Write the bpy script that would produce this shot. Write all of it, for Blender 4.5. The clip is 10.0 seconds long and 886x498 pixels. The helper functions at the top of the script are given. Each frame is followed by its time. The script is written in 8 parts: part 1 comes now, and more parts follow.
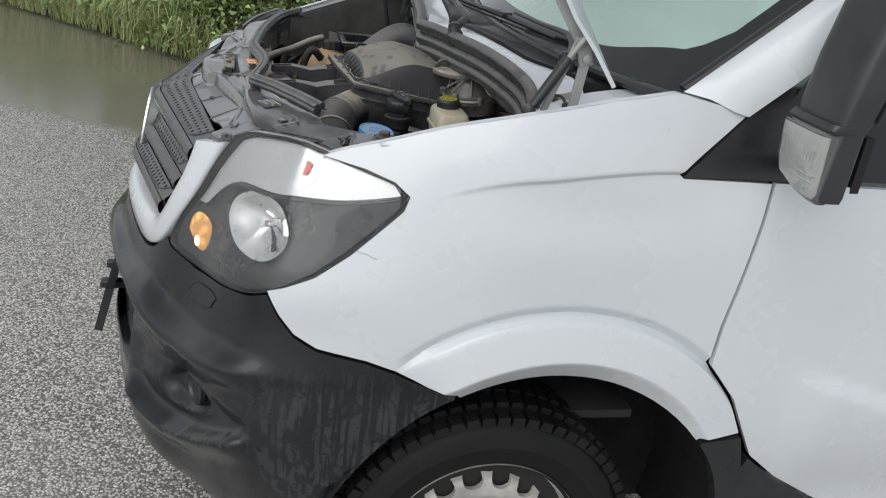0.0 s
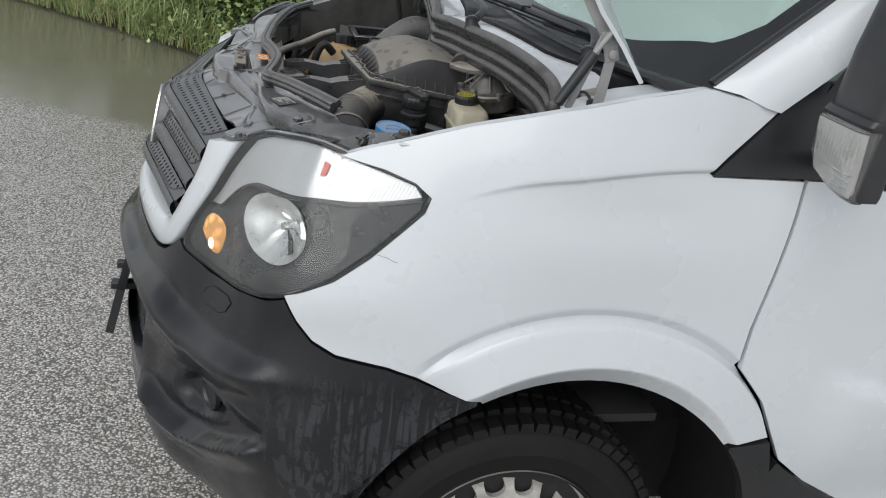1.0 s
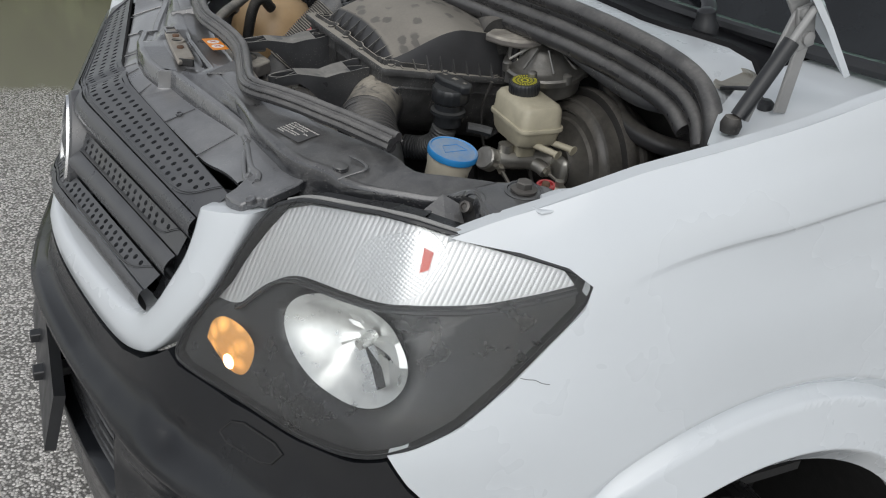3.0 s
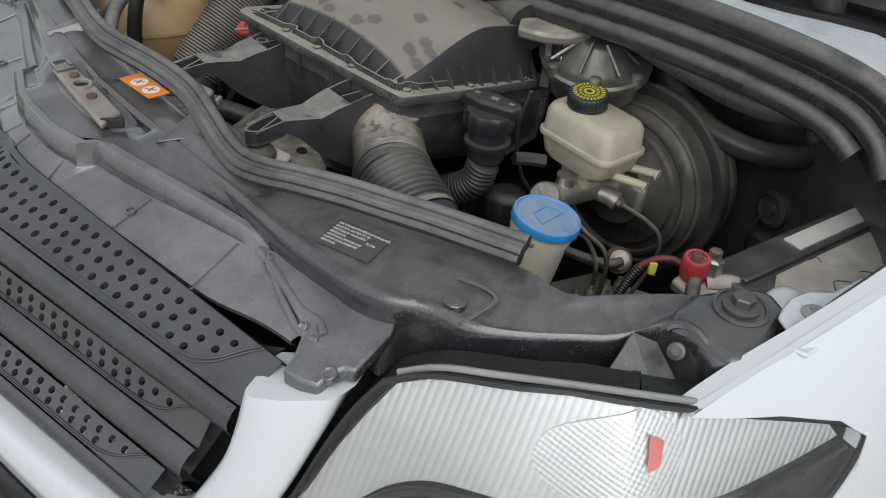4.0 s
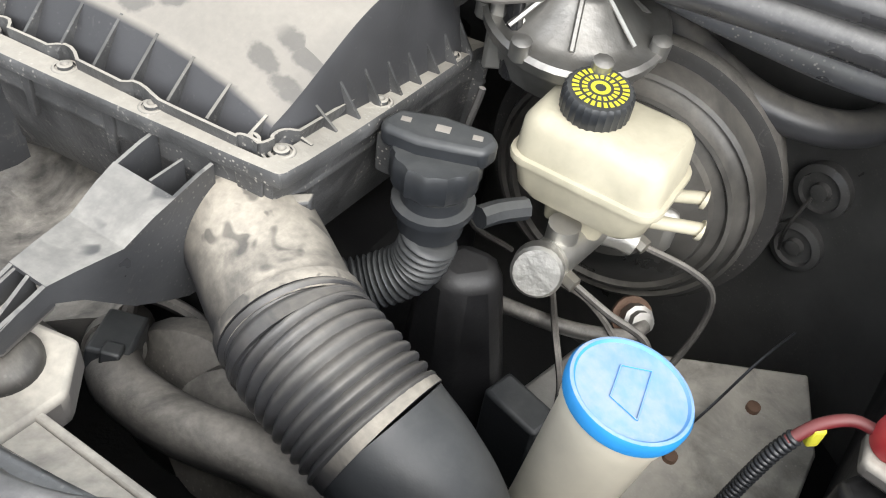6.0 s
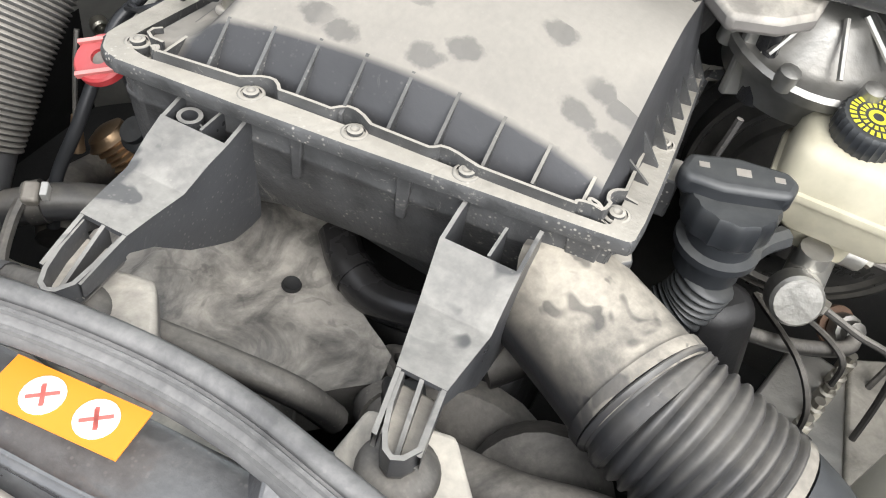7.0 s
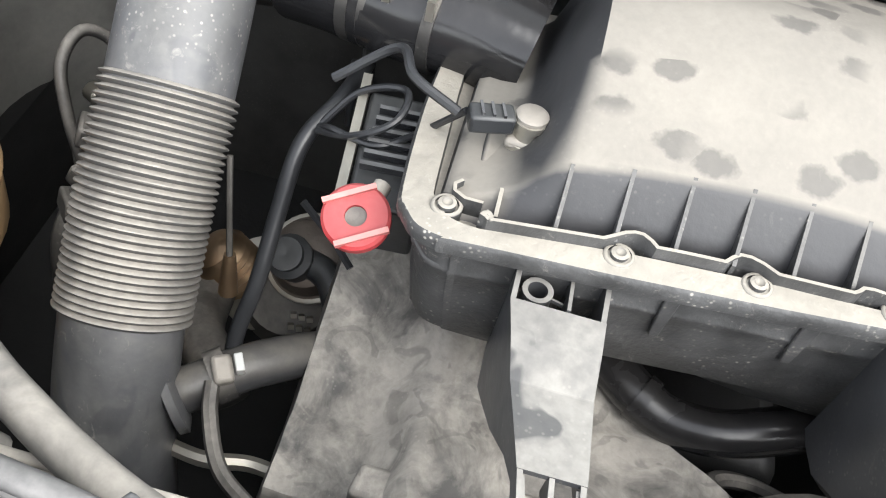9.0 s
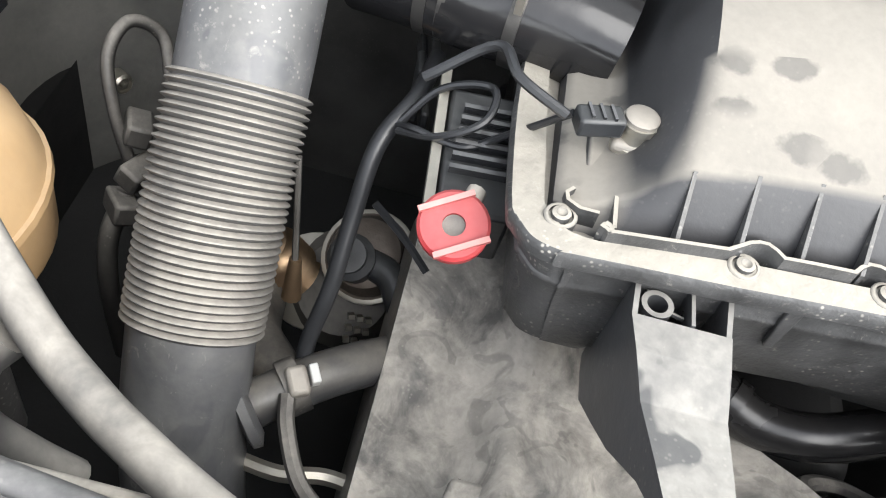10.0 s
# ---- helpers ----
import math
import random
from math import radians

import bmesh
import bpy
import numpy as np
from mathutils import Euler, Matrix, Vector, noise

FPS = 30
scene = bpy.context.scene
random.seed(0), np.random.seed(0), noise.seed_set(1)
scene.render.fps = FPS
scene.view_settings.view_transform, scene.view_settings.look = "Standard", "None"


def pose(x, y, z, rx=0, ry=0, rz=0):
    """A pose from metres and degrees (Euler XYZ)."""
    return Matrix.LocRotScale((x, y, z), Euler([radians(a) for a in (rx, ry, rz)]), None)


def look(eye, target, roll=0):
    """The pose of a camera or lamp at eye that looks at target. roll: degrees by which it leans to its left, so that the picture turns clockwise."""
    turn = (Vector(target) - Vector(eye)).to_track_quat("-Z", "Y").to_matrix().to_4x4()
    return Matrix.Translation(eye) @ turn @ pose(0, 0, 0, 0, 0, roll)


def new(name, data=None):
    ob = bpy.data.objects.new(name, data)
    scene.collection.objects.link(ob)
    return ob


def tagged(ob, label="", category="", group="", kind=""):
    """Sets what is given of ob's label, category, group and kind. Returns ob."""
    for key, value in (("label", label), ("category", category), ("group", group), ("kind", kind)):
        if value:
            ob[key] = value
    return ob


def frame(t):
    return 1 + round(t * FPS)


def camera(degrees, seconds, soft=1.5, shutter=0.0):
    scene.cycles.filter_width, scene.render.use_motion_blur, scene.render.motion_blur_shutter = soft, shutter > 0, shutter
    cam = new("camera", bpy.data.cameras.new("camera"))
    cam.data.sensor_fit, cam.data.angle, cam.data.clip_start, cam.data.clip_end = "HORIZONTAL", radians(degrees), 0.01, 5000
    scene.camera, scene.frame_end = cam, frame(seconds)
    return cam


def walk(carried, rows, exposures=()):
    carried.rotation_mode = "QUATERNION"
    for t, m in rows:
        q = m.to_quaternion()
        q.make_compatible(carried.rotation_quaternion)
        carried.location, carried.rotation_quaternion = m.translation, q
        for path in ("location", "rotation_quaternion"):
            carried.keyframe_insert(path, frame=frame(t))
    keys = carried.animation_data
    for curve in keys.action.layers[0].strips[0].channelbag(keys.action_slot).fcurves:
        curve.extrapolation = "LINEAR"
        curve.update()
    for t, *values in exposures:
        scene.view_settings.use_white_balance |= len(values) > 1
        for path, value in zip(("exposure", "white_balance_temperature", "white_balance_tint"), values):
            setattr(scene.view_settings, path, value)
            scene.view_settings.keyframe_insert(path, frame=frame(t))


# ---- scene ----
cam = camera(53.6, 10.0, soft=1.1)
PATH = [
    (0, (0.536, -2.357, 1.664), (1.015, -0.578, 0.886), 7.9),
    (0.5, (0.526, -2.326, 1.663), (0.992, -0.546, 0.881), 7.7),
    (1, (0.518, -2.297, 1.661), (0.986, -0.524, 0.861), 7.5),
    (1.5, (0.51, -2.261, 1.651), (1.007, -0.51, 0.823), 7.2),
    (2, (0.422, -2.104, 1.656), (0.992, -0.4, 0.777), 7.1),
    (2.2, (0.366, -2.015, 1.672), (0.971, -0.336, 0.77), 7.2),
    (3.3, (0.283, -1.437, 1.655), (1.161, 0.026, 0.612), 5.8),
    (3.5, (0.266, -1.328, 1.647), (1.212, 0.073, 0.577), 5.9),
    (4, (0.23, -1.047, 1.651), (1.317, 0.165, 0.49), 5.6),
    (4.5, (0.302, -0.845, 1.609), (1.48, 0.189, 0.366), 5.5),
    (5, (0.442, -0.68, 1.569), (1.671, 0.182, 0.248), 6.3),
    (5.2, (0.477, -0.635, 1.553), (1.719, 0.169, 0.207), 6.9),
    (6.3, (0.519, -0.519, 1.529), (1.786, 0.072, 0.099), 9.5),
    (6.5, (0.499, -0.472, 1.525), (1.774, 0.079, 0.086), 10.0),
    (7, (0.446, -0.305, 1.535), (1.735, 0.126, 0.067), 11.2),
    (7.5, (0.435, -0.174, 1.532), (1.746, 0.135, 0.053), 12.0),
    (8, (0.472, -0.073, 1.508), (1.797, 0.108, 0.021), 13.3),
    (8.5, (0.489, 0.003, 1.511), (1.817, 0.086, 0.017), 14.2),
    (9, (0.494, 0.043, 1.508), (1.807, 0.072, 0.0), 14.7),
    (9.5, (0.505, 0.059, 1.499), (1.803, 0.047, -0.023), 15.7),
    (10, (0.513, 0.115, 1.491), (1.786, 0.075, -0.052), 16.3),
]
walk(cam, [(t, look(eye, target, roll)) for t, eye, target, roll in PATH],
     exposures=[(0.0, 0.1), (2.2, 0.08), (3.3, 0.04), (4.0, 0.22), (4.5, 0.75), (5.2, 1.42), (6.5, 1.88), (7.5, 1.80), (9.0, 2.10), (10.0, 2.16)])

# ---- daylight: an overcast, rainy sky ----
world = bpy.data.worlds.new("overcast_sky")
scene.world = world
world.use_nodes = True
wn, wl = world.node_tree.nodes, world.node_tree.links
wn.clear()
sky = wn.new("ShaderNodeTexSky")
sky.sky_type, sky.sun_disc = "NISHITA", False
sky.sun_elevation, sky.sun_rotation = radians(48), radians(215)
grey = wn.new("ShaderNodeHueSaturation")
grey.inputs["Saturation"].default_value = 0.22
back = wn.new("ShaderNodeBackground")
back.inputs["Strength"].default_value = 0.15
wout = wn.new("ShaderNodeOutputWorld")
wl.new(sky.outputs[0], grey.inputs["Color"])
wl.new(grey.outputs[0], back.inputs["Color"])
wl.new(back.outputs[0], wout.inputs["Surface"])
sun = new("sun", bpy.data.lights.new("sun", "SUN"))
sun.data.energy, sun.data.angle, sun.data.color = 1.2, radians(60), (1.0, 0.985, 0.95)
sun.matrix_world = look((-3, -4, 6), (0.6, 0, 0.8))

# ---- materials ----
def tree(name):
    m = bpy.data.materials.new(name)
    m.use_nodes = True
    n, l = m.node_tree.nodes, m.node_tree.links
    return m, n, l, n["Principled BSDF"]


def noise_node(n, l, scale, detail=4.0, rough=0.6, dist=0.0):
    co = n.new("ShaderNodeTexCoord")
    t = n.new("ShaderNodeTexNoise")
    t.inputs["Scale"].default_value, t.inputs["Detail"].default_value = scale, detail
    t.inputs["Roughness"].default_value, t.inputs["Distortion"].default_value = rough, dist
    l.new(co.outputs["Object"], t.inputs["Vector"])
    return t


def ramp(n, l, src, lo, hi, a=0.0, b=1.0):
    r = n.new("ShaderNodeMapRange")
    r.inputs["From Min"].default_value, r.inputs["From Max"].default_value = lo, hi
    r.inputs["To Min"].default_value, r.inputs["To Max"].default_value = a, b
    l.new(src, r.inputs["Value"])
    return r.outputs["Result"]


def math_node(n, l, op, a, b):
    m = n.new("ShaderNodeMath")
    m.operation = op
    for k, v in ((0, a), (1, b)):
        if isinstance(v, (int, float)):
            m.inputs[k].default_value = v
        else:
            l.new(v, m.inputs[k])
    return m.outputs[0]


def blend(n, l, fac, a, b):
    m = n.new("ShaderNodeMix")
    m.data_type = "RGBA"
    for k, v in ((0, fac), (6, a), (7, b)):
        if isinstance(v, (int, float)):
            m.inputs[k].default_value = v
        elif isinstance(v, tuple):
            m.inputs[k].default_value = (*v, 1)
        else:
            l.new(v, m.inputs[k])
    return m.outputs[2]


def surface(name, base, rough=0.5, metal=0.0, vary=0.15, scale=14.0, bump=0.05, fine=120.0, dust=None, dusty=0.0,
            coat=0.0, spec=0.5, spots=0.0, wet=0.0, dust_scale=9.0, slope=(0.05, 0.85), speck=0.0, pale=(0.45, 0.42, 0.37), even=0.35, smudge=(2.3, 1.2), grain=(0.75, 1.1), fingers=0.0):
    """A surface with grain and blotches; dust settles on faces that look up; spots are rubbed places in the dust, fingers the size of finger marks in it; wet adds drops."""
    m, n, l, p = tree(name)
    big, small = noise_node(n, l, scale), noise_node(n, l, fine, 3.0)
    dark = tuple(c * (1 - vary) for c in base)
    light = tuple(min(1, c * (1 + vary)) for c in base)
    col = blend(n, l, ramp(n, l, big.outputs[0], 0.3, 0.7), dark, light)
    rgh = ramp(n, l, big.outputs[0], 0.25, 0.75, max(0.02, rough - 0.12), min(1, rough + 0.12))
    if dust:
        geo = n.new("ShaderNodeNewGeometry")
        sep = n.new("ShaderNodeSeparateXYZ")
        l.new(geo.outputs["Normal"], sep.inputs[0])
        up = ramp(n, l, sep.outputs[2], *slope)
        lay = noise_node(n, l, dust_scale, 6.0, 0.65, 0.6)
        amount = math_node(n, l, "MULTIPLY", up, ramp(n, l, lay.outputs[0], 0.36, 0.58, even, 1.0))
        if fingers:
            cof = n.new("ShaderNodeTexCoord")
            mapf = n.new("ShaderNodeMapping")
            mapf.inputs["Scale"].default_value = (1.0, 0.58, 1.0)
            mapf.inputs["Rotation"].default_value = (0, 0, 0.6)
            l.new(cof.outputs["Object"], mapf.inputs["Vector"])
            wob = noise_node(n, l, 85, 3, 0.6)
            vf = n.new("ShaderNodeTexVoronoi")
            vf.voronoi_dimensions = "2D"
            vf.inputs["Scale"].default_value = fingers
            l.new(mapf.outputs[0], vf.inputs["Vector"])
            hf = n.new("ShaderNodeSeparateColor")
            l.new(vf.outputs["Color"], hf.inputs[0])
            rad = math_node(n, l, "ADD", vf.outputs["Distance"], math_node(n, l, "MULTIPLY", wob.outputs[0], 0.5))
            groups = noise_node(n, l, 9, 2, 0.5)
            touch = math_node(n, l, "MULTIPLY", ramp(n, l, rad, 0.50, 0.62, 1.0, 0.0), ramp(n, l, math_node(n, l, "ADD", hf.outputs[0], math_node(n, l, "MULTIPLY", groups.outputs[0], 1.2)), 1.24, 1.30))
            amount = math_node(n, l, "MULTIPLY", amount, math_node(n, l, "SUBTRACT", 1.0, math_node(n, l, "MULTIPLY", touch, 0.5)))
        if spots:
            sp = noise_node(n, l, dust_scale * smudge[0], 2.0, 0.5, smudge[1])
            amount = math_node(n, l, "MULTIPLY", amount, ramp(n, l, sp.outputs[0], 0.58, 0.63, 1.0, 1.0 - spots))
        gr = ramp(n, l, small.outputs[0], 0.3, 0.7, *grain)
        amount = math_node(n, l, "MULTIPLY", math_node(n, l, "MULTIPLY", amount, gr), dusty)
        col = blend(n, l, amount, col, dust)
        mixr = n.new("ShaderNodeMix")
        l.new(amount, mixr.inputs[0])
        l.new(rgh, mixr.inputs[2])
        mixr.inputs[3].default_value = 0.85
        rgh = mixr.outputs[0]
    if speck:
        sv = n.new("ShaderNodeTexVoronoi")
        sv.inputs["Scale"].default_value = 230
        cs_ = n.new("ShaderNodeTexCoord")
        l.new(cs_.outputs["Object"], sv.inputs["Vector"])
        where = noise_node(n, l, 11, 4, 0.7)
        dots = math_node(n, l, "MULTIPLY", ramp(n, l, sv.outputs["Distance"], 0.12, 0.26, 1.0, 0.0), ramp(n, l, where.outputs[0], 0.48, 0.62))
        scr = noise_node(n, l, 45, 6, 0.75, 2.5)
        marks = math_node(n, l, "MULTIPLY", ramp(n, l, scr.outputs[0], 0.60, 0.70), 0.45)
        col = blend(n, l, math_node(n, l, "MULTIPLY", math_node(n, l, "MAXIMUM", dots, marks), speck), col, pale)
    l.new(col, p.inputs["Base Color"])
    l.new(rgh, p.inputs["Roughness"])
    p.inputs["Metallic"].default_value = metal
    p.inputs["Specular IOR Level"].default_value = spec
    p.inputs["Coat Weight"].default_value = coat
    p.inputs["Coat Roughness"].default_value = 0.06
    bp = n.new("ShaderNodeBump")
    bp.inputs["Strength"].default_value, bp.inputs["Distance"].default_value = bump, 0.004
    height = math_node(n, l, "ADD", small.outputs[0], math_node(n, l, "MULTIPLY", big.outputs[0], 0.6))
    if wet:
        co = n.new("ShaderNodeTexCoord")
        v = n.new("ShaderNodeTexVoronoi")
        v.inputs["Scale"].default_value, v.inputs["Randomness"].default_value = 120.0, 1.0
        l.new(co.outputs["Object"], v.inputs["Vector"])
        pick = noise_node(n, l, 75.0, 2.0)
        drop = math_node(n, l, "MULTIPLY", ramp(n, l, v.outputs["Distance"], 0.06, 0.2, 1.0, 0.0), ramp(n, l, pick.outputs[0], 0.60, 0.64))
        height = math_node(n, l, "ADD", math_node(n, l, "MULTIPLY", height, 0.15), math_node(n, l, "MULTIPLY", drop, wet))
    l.new(height, bp.inputs["Height"])
    l.new(bp.outputs[0], p.inputs["Normal"])
    return m


def glassy(name, tint, rough=0.02, alpha_mix=0.0, ior=1.45, drops=0.0):
    m, n, l, p = tree(name)
    p.inputs["Base Color"].default_value = (*tint, 1)
    p.inputs["Roughness"].default_value, p.inputs["IOR"].default_value = rough, ior
    p.inputs["Transmission Weight"].default_value = 1.0 - alpha_mix
    if drops:
        co = n.new("ShaderNodeTexCoord")
        v = n.new("ShaderNodeTexVoronoi")
        v.inputs["Scale"].default_value = 130.0
        l.new(co.outputs["Object"], v.inputs["Vector"])
        pick = noise_node(n, l, 40.0, 2.0)
        drop = math_node(n, l, "MULTIPLY", ramp(n, l, v.outputs["Distance"], 0.0, 0.3, 1.0, 0.0), ramp(n, l, pick.outputs[0], 0.5, 0.58))
        bp = n.new("ShaderNodeBump")
        bp.inputs["Strength"].default_value, bp.inputs["Distance"].default_value = drops, 0.003
        l.new(drop, bp.inputs["Height"])
        l.new(bp.outputs[0], p.inputs["Normal"])
    return m


DUST = (0.47, 0.425, 0.35)
PAINT = surface("white_paint", (0.60, 0.635, 0.66), 0.28, vary=0.025, scale=3, bump=0.015, coat=0.5, wet=0.22, dust=(0.58, 0.56, 0.52), dusty=0.05, dust_scale=5)
BUMPER = surface("black_bumper_plastic", (0.0095, 0.0105, 0.0125), 0.22, vary=0.3, scale=7, bump=0.03, fine=300, wet=0.12, speck=0.03, pale=(0.12, 0.12, 0.12), spec=0.5)


def streaks(m):
    """Dark runs of water down the lower half of the bumper."""
    n, l = m.node_tree.nodes, m.node_tree.links
    p = n["Principled BSDF"]
    co, mp = n.new("ShaderNodeTexCoord"), n.new("ShaderNodeMapping")
    mp.inputs["Scale"].default_value = (75, 75, 4.5)
    l.new(co.outputs["Object"], mp.inputs["Vector"])
    t = n.new("ShaderNodeTexNoise")
    t.inputs["Scale"].default_value, t.inputs["Detail"].default_value, t.inputs["Distortion"].default_value = 1.0, 5.0, 0.6
    l.new(mp.outputs[0], t.inputs["Vector"])
    sep = n.new("ShaderNodeSeparateXYZ")
    l.new(co.outputs["Object"], sep.inputs[0])
    blot = noise_node(n, l, 26, 6, 0.7, 1.0)
    dry = math_node(n, l, "MULTIPLY", ramp(n, l, t.outputs[0], 0.46, 0.53, 1.0, 0.0), ramp(n, l, blot.outputs[0], 0.42, 0.5))
    zone = math_node(n, l, "MULTIPLY", ramp(n, l, sep.outputs[2], 0.80, 0.72), ramp(n, l, sep.outputs[0], -0.78, -0.62))
    zone = math_node(n, l, "MULTIPLY", zone, ramp(n, l, sep.outputs[2], 0.33, 0.42))
    old = p.inputs["Base Color"].links[0].from_socket
    l.new(blend(n, l, math_node(n, l, "MULTIPLY", dry, zone), old, (0.034, 0.037, 0.042)), p.inputs["Base Color"])
    return m


streaks(BUMPER)
GRILLE = surface("grille_plastic", (0.038, 0.040, 0.044), 0.24, vary=0.25, bump=0.06, fine=400, wet=0.35, speck=0.06, dust=(0.17, 0.17, 0.17), dusty=0.3, spec=0.8)
MIRRORBLACK = surface("grained_mirror_plastic", (0.035, 0.036, 0.039), 0.38, vary=0.2, bump=0.12, fine=260, wet=0.7)
TRIM = surface("black_trim_plastic", (0.02, 0.021, 0.023), 0.35, vary=0.2, bump=0.1, fine=300, wet=0.3)
BAY = surface("bay_plastic", (0.023, 0.024, 0.027), 0.23, vary=0.4, bump=0.10, fine=220, dust=(0.25, 0.245, 0.235), dusty=0.38, spec=1.0, coat=0.6, spots=0.3, speck=0.22, dust_scale=11, slope=(0.35, 0.97))
SHELF = surface("weathered_shelf_plastic", (0.064, 0.066, 0.071), 0.20, vary=0.3, bump=0.07, fine=260, dust=(0.30, 0.30, 0.30), dusty=0.5, speck=0.4, dust_scale=9, spec=1.0, coat=0.6)
AIRBOX = surface("dusty_airbox_plastic", (0.035, 0.035, 0.037), 0.5, vary=0.25, bump=0.05, fine=200, dust=(0.275, 0.254, 0.22), dusty=0.97, fingers=44.0, dust_scale=6, slope=(0.66, 0.92), even=0.86, grain=(0.93, 1.03), speck=0.10)
BOXSIDE = surface("airbox_side_plastic", (0.058, 0.058, 0.058), 0.48, vary=0.45, scale=22, bump=0.25, fine=160, dust=(0.40, 0.37, 0.315), dusty=0.9, dust_scale=10, slope=(0.72, 0.97), even=0.75, speck=0.85, grain=(0.9, 1.03))
LEG = surface("bracket_plastic", (0.050, 0.051, 0.054), 0.36, vary=0.3, bump=0.05, dust=(0.30, 0.288, 0.262), dusty=0.9, spots=0.75, dust_scale=10, speck=0.22, slope=(0.75, 0.97), even=0.55, smudge=(2.6, 0.6))
COVER = surface("engine_cover_plastic", (0.085, 0.082, 0.077), 0.45, vary=0.35, scale=30, bump=0.16, fine=110, dust=(0.50, 0.465, 0.41), dusty=0.85, spots=0.35, dust_scale=17, speck=0.4, slope=(-0.1, 0.75), smudge=(1.9, 1.6), even=0.12)
DUCT = surface("duct_plastic", (0.04, 0.04, 0.042), 0.38, vary=0.2, bump=0.06, dust=DUST, dusty=0.28, spots=0.35, dust_scale=12, slope=(0.3, 1.0))
COLLAR = surface("dusty_collar_plastic", (0.03, 0.03, 0.032), 0.5, vary=0.2, bump=0.1, dust=DUST, dusty=0.9, spots=0.6, dust_scale=11)
HOSE = surface("hose_rubber", (0.028, 0.027, 0.026), 0.48, vary=0.3, bump=0.1, fine=180, dust=(0.40, 0.37, 0.325), dusty=0.6, speck=0.2, dust_scale=14, slope=(0.1, 1.0))
PIPE = surface("grey_dusty_pipe", (0.058, 0.060, 0.066), 0.34, vary=0.4, bump=0.06, dust=(0.29, 0.28, 0.255), dusty=0.42, spots=0.5, dust_scale=8, speck=0.55, slope=(-0.3, 0.8))
BELLOWS = surface("grey_bellows_plastic", (0.075, 0.074, 0.072), 0.5, vary=0.2, bump=0.05, dust=(0.46, 0.425, 0.37), dusty=0.75, dust_scale=12)
SEAL = surface("seal_rubber", (0.036, 0.036, 0.038), 0.28, vary=0.35, bump=0.06, fine=200, dust=(0.32, 0.31, 0.295), dusty=0.5, speck=0.12, dust_scale=13)
BLACK = surface("black_bay_paint", (0.011, 0.011, 0.012), 0.42, vary=0.5, bump=0.1, dust=(0.09, 0.085, 0.078), dusty=0.15, speck=0.03)
BAYWALL = surface("inner_wing_black", (0.060, 0.060, 0.058), 0.30, vary=0.6, scale=7, bump=0.08, dust=(0.16, 0.15, 0.14), dusty=0.5, dust_scale=5, speck=0.10, slope=(-0.4, 0.8))
BOOST = surface("booster_black_steel", (0.035, 0.035, 0.034), 0.30, vary=0.5, bump=0.04, dust=(0.24, 0.22, 0.19), dusty=0.6, dust_scale=13, slope=(-0.4, 0.85))
RESERVOIR = surface("aged_white_plastic", (0.47, 0.435, 0.33), 0.42, vary=0.16, scale=26, bump=0.04, dust=(0.36, 0.32, 0.23), dusty=0.45, dust_scale=22)
NECK = surface("cream_plastic", (0.70, 0.65, 0.53), 0.45, vary=0.1, scale=16, bump=0.05, dust=(0.4, 0.36, 0.28), dusty=0.3)
TANK = surface("tan_translucent_plastic", (0.50, 0.33, 0.17), 0.4, vary=0.15, scale=14, bump=0.05, dust=(0.45, 0.38, 0.28), dusty=0.4)
BLUE = surface("blue_cap_plastic", (0.03, 0.26, 0.62), 0.4, vary=0.15, bump=0.04, dust=(0.34, 0.38, 0.42), dusty=0.8, dust_scale=16, slope=(0.6, 0.98))
RED = surface("red_plastic", (0.40, 0.035, 0.04), 0.45, vary=0.12, bump=0.05, dust=(0.5, 0.3, 0.28), dusty=0.25)
PALERED = surface("dusty_red_plastic", (0.52, 0.16, 0.15), 0.55, vary=0.12, bump=0.05, dust=(0.6, 0.45, 0.40), dusty=0.5)
CAP = surface("black_cap_plastic", (0.022, 0.024, 0.027), 0.38, vary=0.2, bump=0.06, dust=(0.15, 0.15, 0.14), dusty=0.35)
GLOSSBLACK = surface("glossy_black_plastic", (0.016, 0.016, 0.017), 0.16, vary=0.2, bump=0.03, dust=(0.12, 0.11, 0.10), dusty=0.15)
DARKRED = surface("dark_red_cable", (0.13, 0.016, 0.02), 0.42, vary=0.3, bump=0.04, dust=(0.2, 0.12, 0.1), dusty=0.4)
YELLOW = surface("yellow_print", (0.62, 0.58, 0.05), 0.5, vary=0.1, bump=0.02)
RUSTY = surface("brown_grey_casting", (0.12, 0.10, 0.085), 0.45, metal=0.6, vary=0.4, bump=0.2, fine=90, dust=(0.2, 0.17, 0.14), dusty=0.35)
ORANGE = surface("orange_sticker", (0.75, 0.25, 0.02), 0.5, vary=0.06, bump=0.02)
STICKER = surface("pale_sticker", (0.72, 0.70, 0.66), 0.55, vary=0.08, bump=0.02)
PRINT = surface("grey_print", (0.55, 0.55, 0.53), 0.6, vary=0.1, bump=0.0)
INK = surface("red_ink", (0.5, 0.12, 0.1), 0.6, vary=0.1, bump=0.0)
ALU = surface("cast_aluminium", (0.52, 0.51, 0.48), 0.42, metal=0.9, vary=0.2, bump=0.2, fine=90, dust=(0.36, 0.33, 0.28), dusty=0.35)
STEEL = surface("zinc_steel", (0.45, 0.43, 0.38), 0.38, metal=0.9, vary=0.25, bump=0.1, dust=(0.35, 0.31, 0.24), dusty=0.3)
